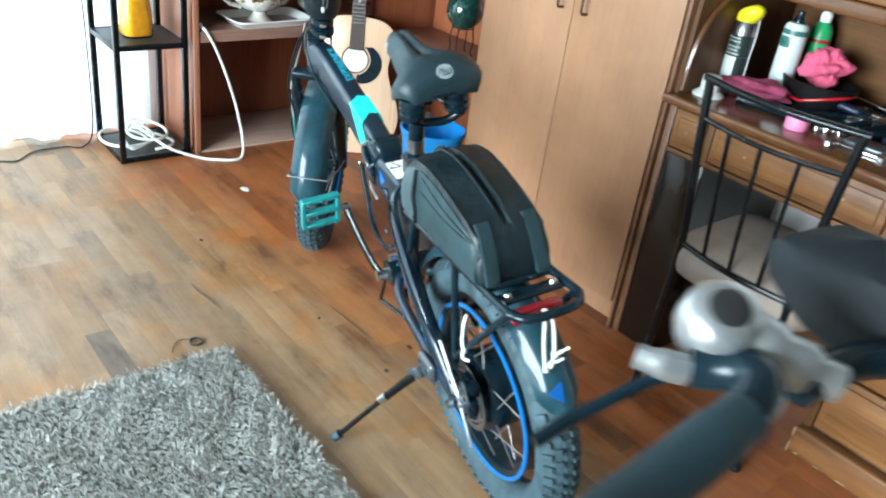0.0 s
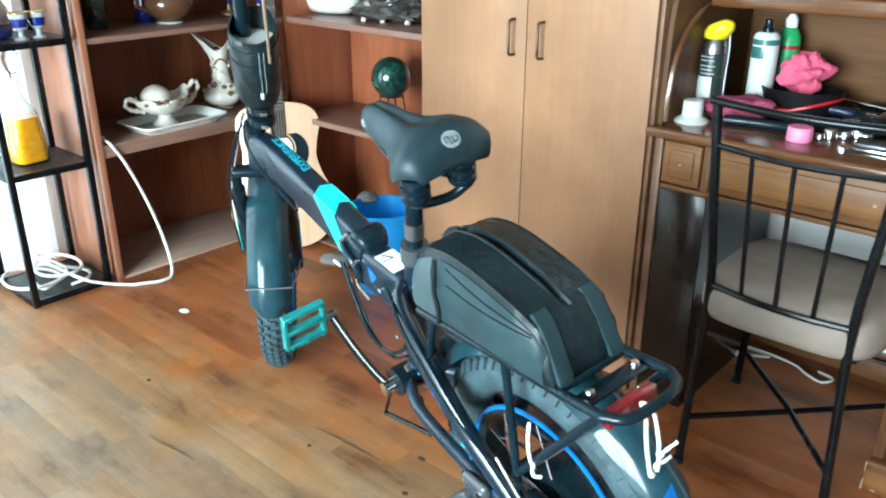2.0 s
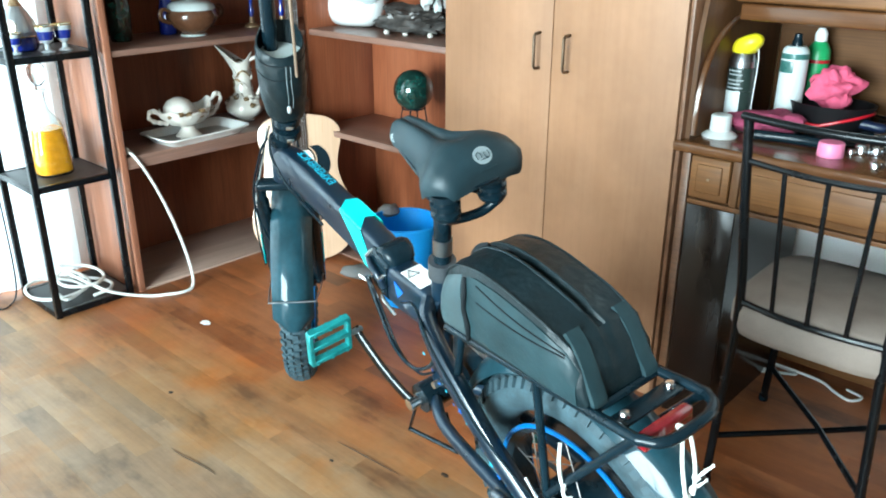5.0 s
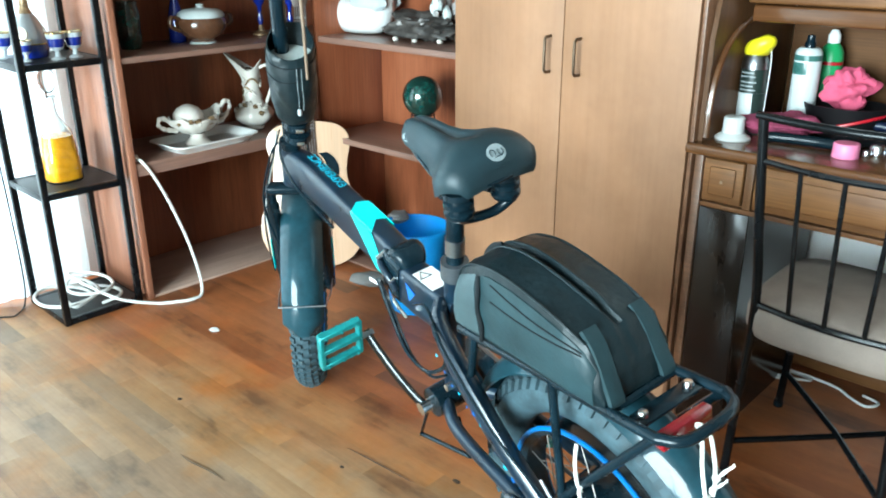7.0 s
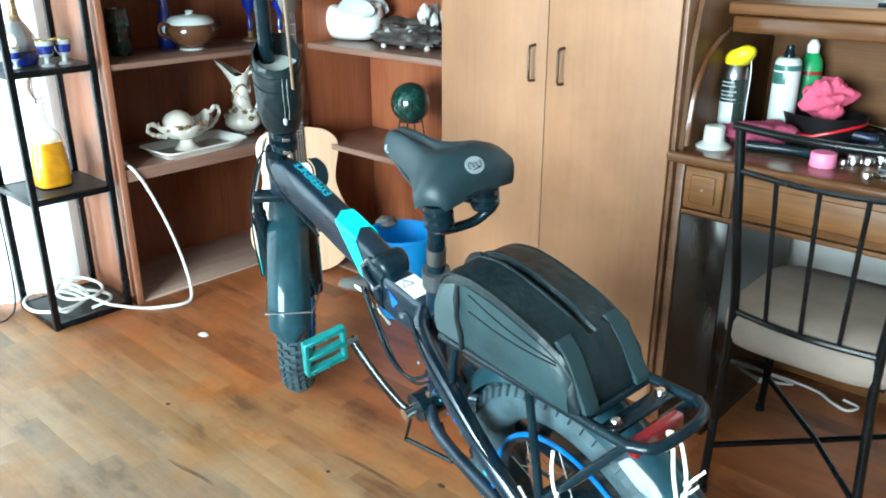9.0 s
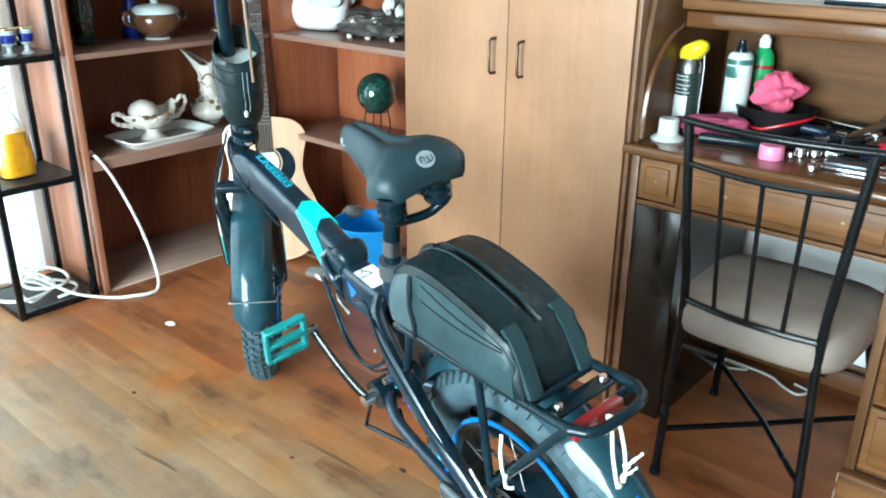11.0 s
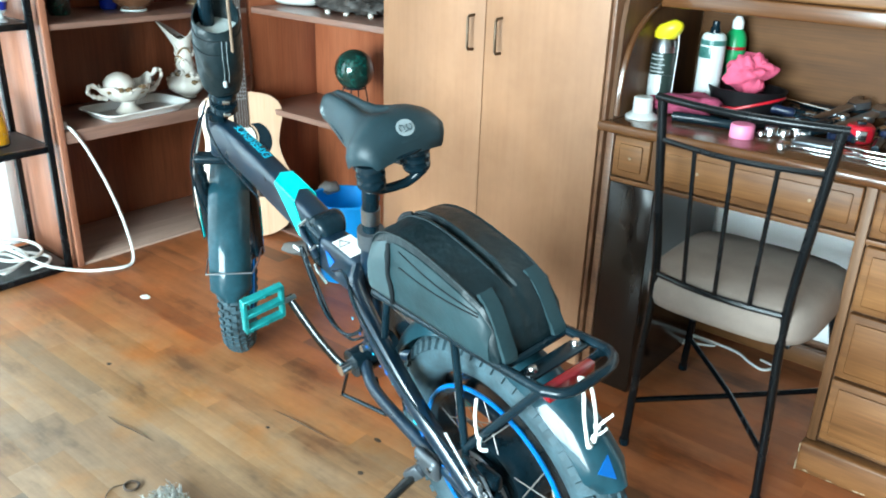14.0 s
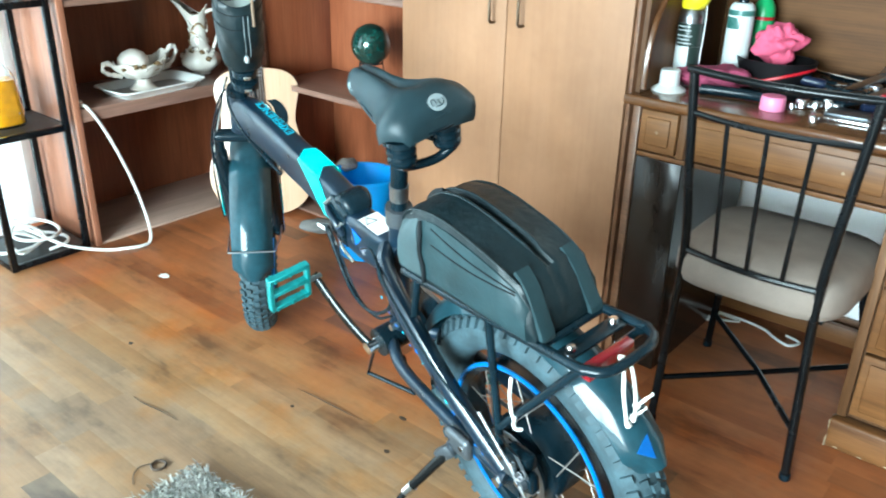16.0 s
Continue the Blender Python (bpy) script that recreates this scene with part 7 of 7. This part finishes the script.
    bl = tool("saw_blade", pose(-0.06, 2.745, DZ + 0.040, 8, 0, 4), "dark pointed blade behind the tool heap")
    part("blade", prism(bmesh.new(), [(-0.07, 0.0), (0.03, -0.006), (0.085, 0.016), (0.03, 0.010), (-0.07, 0.016)], -0.003, 0.003, "z"), "satin_black", bl)
    r = tool("tape_measure", pose(0.035, 2.60, DZ, 0, 0, 20), "red and chrome tape measure on the desk")
    part("case", lathe(bmesh.new(), [(0.0, 0.0), (0.028, 0.001), (0.033, 0.008), (0.033, 0.036), (0.027, 0.043), (0.0, 0.044)], 20), "red_plastic", r)
    part("belt_clip", B(-0.012, 0.012, -0.037, -0.0325, 0.008, 0.034, 0.002), "chrome", r)
    part("lock_button", B(-0.010, 0.010, -0.012, 0.012, 0.0435, 0.051, 0.003), "satin_black", r)
    k = tool("knife", pose(-0.290, 2.470, DZ + 0.012, 0, 0, 6), "black-handled utility tool on the desk")
    part("handle", T(smooth_path([(-0.09, 0, 0), (-0.03, 0.004, 0.001), (0.03, 0.004, 0.001), (0.085, -0.004, 0)], 5), 0.0125, 10, flat=0.8), "satin_black", k)
    s = tool("socket", pose(-0.140, 2.500, DZ), "chrome socket standing on the desk")
    part("socket_body", lathe(bmesh.new(), [(0.014, 0.0), (0.017, 0.002), (0.017, 0.018), (0.014, 0.023), (0.008, 0.023), (0.008, 0.010), (0.0, 0.010)], 16), "chrome", s)
    for x, y, f in ((-0.112, 2.515, 0.8), (-0.094, 2.55, 1.0), (-0.071, 2.535, 0.7), (-0.078, 2.392, 0.6), (-0.155, 2.475, 0.6)):
        copy_thing(s, pose(x, y, DZ) @ Matrix.Diagonal((f, f, f, 1)))
    solo("tool_box", B(-0.045, 0.050, -0.032, 0.040, 0, 0.012, 0.003), "grey_metal", pose(-0.030, 2.483, DZ, 0, 0, 3), "flat dark grey metal box on the desk", "box")
    c = thing("tool_pouch", pose(-0.13, 2.70, DZ, 0, 0, -8), "soft black tool pouch heaped with tools", "pouch")
    part("pouch", crumpled(bmesh.new(), (0, 0, 0.014), (0.105, 0.07, 0.014), 23, 0.35), "cloth_strap", c)
    c2 = thing("tool_pouch", pose(-0.20, 2.575, DZ, 0, 0, 12), "folded black cloth beside the bowl", "pouch")
    part("pouch", crumpled(bmesh.new(), (0, 0, 0.010), (0.07, 0.045, 0.010), 31, 0.35), "cloth_strap", c2)


tools()
tb = thing("tablet", pose(-0.02, 2.66, 1.1065, 0, 0, 2), "black tablet lying on the desk's upper top", "tablet")
part("case", B(-0.15, 0.15, -0.10, 0.10, 0.0, 0.010, 0.003), "satin_black", tb)
part("screen", B(-0.138, 0.138, -0.09, 0.09, 0.0102, 0.0108), "screen", tb)

# cables under the desk
solo("white_cable", T(smooth_path([(-0.335, 2.735, 0.006), (-0.40, 2.70, 0.006), (-0.45, 2.73, 0.006), (-0.435, 2.795, 0.006), (-0.35, 2.79, 0.006), (-0.27, 2.775, 0.008), (-0.33, 2.735, 0.012), (-0.40, 2.74, 0.012), (-0.41, 2.775, 0.012), (-0.30, 2.785, 0.012), (-0.20, 2.785, 0.006), (-0.155, 2.755, 0.006), (-0.105, 2.735, 0.006), (-0.085, 2.775, 0.006), (-0.13, 2.79, 0.006)], 6), 0.0042, 8), "cable_white", I4, "white power cable lying on the floor under the desk", "cable")

# ---------------------------------------------------------------- traces on the floor
# a glint of light on the varnish, painted as a flat white spot
fl = thing("paint_drip", pose(-1.857, 1.766, 0.0004), "small white glint of light painted on the floor", "stain")
part("drip", crumpled(bmesh.new(), (0, 0, 0.0012), (0.020, 0.012, 0.0012), 41, 0.5, 18, 8), "glint_paint", fl)
kn = thing("hair_tie", pose(-1.03, 1.20, 0.001), "small dark hair tie dropped on the floor by the rug", "hair tie")
part("band", T(smooth_path([(0.0, 0.02, 0.003), (0.02, 0.028, 0.003), (0.034, 0.012, 0.004), (0.022, -0.004, 0.003), (0.002, 0.002, 0.003)], 5, True), 0.0032, 6, closed=True), "stain", kn)
part("thread", T(smooth_path([(0.0, 0.01, 0.002), (-0.012, -0.02, 0.002), (0.004, -0.045, 0.002), (0.03, -0.06, 0.002)], 5), 0.0012, 5), "stain", kn)
for x, y, r in ((-0.967, 1.569, 0.0045), (-1.55, 1.46, 0.006), (-0.72, 1.72, 0.007), (-0.66, 1.60, 0.006)):
    ob = solo("scuff", crumpled(bmesh.new(), (0, 0, 0.0003), (r * 1.4, r, 0.0006), int(r * 1e4), 0.5, 12, 6), "stain", pose(x, y, 0.0), "small dark worn spot on the floor", "stain", "floor spots")
ob = solo("scratch", T(smooth_path([(-1.31, 1.322, 0.0), (-1.26, 1.322, 0.0004), (-1.19, 1.334, 0.0004), (-1.13, 1.340, 0.0)], 5), [0.0006 + 0.0032 * math.sin(math.pi * k / 15) for k in range(16)], 6, flat=0.1), "stain", I4, "long dark scratch in the floor", "scratch", "floor scratches")
ob = solo("scratch", T(smooth_path([(-1.02, 1.63, 0.0), (-0.95, 1.635, 0.0004), (-0.86, 1.64, 0.0004), (-0.79, 1.645, 0.0)], 5), [0.0006 + 0.0024 * math.sin(math.pi * k / 15) for k in range(16)], 6, flat=0.1), "stain", I4, "thin dark scratch in the floor", "scratch", "floor scratches")


# ---------------------------------------------------------------- second bicycle, its handlebar near the camera
def second_bicycle():
    t = thing("bicycle", I4, "second bicycle with a silver gear shifter on its curved black handlebar", "bicycle")
    bar = [(0.555, 0.865, 1.078), (0.567, 0.873, 1.081), (0.581, 0.877, 1.087), (0.595, 0.870, 1.088), (0.601, 0.849, 1.081), (0.600, 0.814, 1.071), (0.599, 0.778, 1.062), (0.600, 0.742, 1.057)]
    part("handlebar", T(smooth_path(bar, 6), 0.0135, 12), "satin_black", t, "black curved handlebar")
    part("grip", T(smooth_path(bar[4:] + [(0.603, 0.69, 1.045)], 5), [0.0150] * 3 + [0.0165] * 18, 14), "saddle", t)
    c = Vector((0.554, 0.884, 1.103))
    m = Matrix.Translation(c) @ pose(0, 0, 0, 28, 10, 30)
    s = part("gear_shifter", lathe(bmesh.new(), [(0.0, -0.026), (0.020, -0.024), (0.025, -0.010), (0.024, 0.006), (0.019, 0.013), (0.013, 0.015)], 28, m=m), "silver", t, "silver shifter with dark oval window")
    part("window", lathe(bmesh.new(), [(0.0, 0.0142), (0.0125, 0.0155), (0.010, 0.0165), (0.0, 0.017)], 24, m=m), "screen", s)
    part("clamp_arm", T(smooth_path([(0.560, 0.892, 1.094), (0.580, 0.903, 1.090), (0.598, 0.914, 1.086), (0.614, 0.924, 1.082)], 4), [0.019] * 5 + [0.016] * 4 + [0.012] * 4, 12), "silver", s)
    lv = part("brake_lever", T(smooth_path([(0.553, 0.863, 1.075), (0.546, 0.848, 1.070), (0.537, 0.825, 1.058), (0.528, 0.800, 1.045), (0.523, 0.778, 1.034)], 5), [0.0062] * 6 + [0.0050] * 10 + [0.0056] * 5, 10, flat=0.7), "satin_black", t, "long black brake lever")
    part("lever_pivot", T(smooth_path([(0.556, 0.860, 1.077), (0.544, 0.847, 1.079), (0.533, 0.840, 1.080)], 4), [0.0105] * 5 + [0.0085] * 4, 10, flat=0.7), "silver", lv, "silver lever pivot")
    part("bell_housing", crumpled(bmesh.new(), (0.594, 1.020, 1.096), (0.084, 0.040, 0.038), 51, 0.20, 24, 14), "cloth_strap", t, "dark housing above the handlebar")
    part("crossbar", T(smooth_path([(0.600, 0.905, 1.078), (0.612, 0.965, 1.084), (0.66, 1.0, 1.085), (0.80, 0.96, 1.075), (0.98, 0.86, 1.06), (1.03, 0.84, 1.05)], 5), 0.0125, 12), "satin_black", t)
    part("stem", T([(1.03, 0.84, 1.062), (1.03, 0.86, 0.98), (1.03, 0.86, 0.70)], [0.016, 0.018, 0.018], 12), "satin_black", t)
    for dx in (-0.05, 0.05):
        part("fork_leg", T([(1.03, 0.86, 0.70), (1.03 + dx, 0.89, 0.62), (1.03 + dx, 1.0, 0.33)], 0.013, 10), "satin_black", t)
    bm = torus(bmesh.new(), 0.305, 0.022, 60, 12)
    bm.transform(pose(1.03, 1.0, 0.328, 0, 0, 90))
    part("front_wheel", bm, "rubber", t)


second_bicycle()


# ---------------------------------------------------------------- floor strips, laid last
def parquet():
    floor_ob = bpy.data.objects["floor"]
    rng = random.Random(17)
    W = 0.068
    lengths = [0.32, 0.42, 0.50, 0.60]
    starts = [0.10, 0.19, 0.28, 0.36, 0.44]

    def strip_mesh(L):
        bm = bmesh.new()
        c = 0.00005
        hx, hy = L / 2 - 0.00004, W / 2 - 0.00004
        v = [(-hx, -hy, -0.007), (hx, -hy, -0.007), (hx, hy, -0.007), (-hx, hy, -0.007), (-hx, -hy, -c), (hx, -hy, -c), (hx, hy, -c), (-hx, hy, -c), (-hx + c, -hy + c, 0), (hx - c, -hy + c, 0), (hx - c, hy - c, 0), (-hx + c, hy - c, 0)]
        f = [(8, 9, 10, 11), (4, 5, 9, 8), (5, 6, 10, 9), (6, 7, 11, 10), (7, 4, 8, 11), (0, 1, 5, 4), (1, 2, 6, 5), (2, 3, 7, 6), (3, 0, 4, 7)]
        put(bm, v, f, False)
        return v, f, bm

    meshes = {}
    for L in sorted(set(lengths + starts)):
        v, f, bm = strip_mesh(L)
        me = bpy.data.meshes.new("floor_strip")
        bm.to_mesh(me)
        bm.free()
        me.materials.append(M["floor"])
        meshes[L] = (me, v, f)
    far_v, far_f = [], []
    y = SOUTH + W / 2
    near = 0
    while y < NORTH:
        x = WEST + 0.001
        first = True
        while x < EAST - 0.001:
            L = rng.choice(starts if first else lengths)
            first = False
            if EAST - x < 0.80:
                L = min(lengths, key=lambda q: abs(q - (EAST - x) / 2)) if EAST - x > 0.5 else min((q for q in lengths), key=lambda q: abs(q - (EAST - x)))
            cx = x + L / 2
            me, v, f = meshes[L]
            if -2.45 < cx < 0.35 and 1.0 < y < 2.42 and near < 300:
                ob = new("floor_strip", me)
                ob.parent = floor_ob
                ob.location = (cx, y, 0)
                near += 1
            else:
                o = len(far_v)
                far_v.extend((min(p[0] + cx, EAST - 0.001), p[1] + y, p[2]) for p in v)
                far_f.extend(tuple(i + o for i in q) for q in f)
            x += L
        y += W
    me = bpy.data.meshes.new("floor_strips")
    me.from_pydata(far_v, [], far_f)
    me.materials.append(M["floor_far"])
    ob = new("floor_strips", me)
    ob.parent = floor_ob
    tagged(ob, "brown wood floor strips", "", "", "stuff")


parquet()
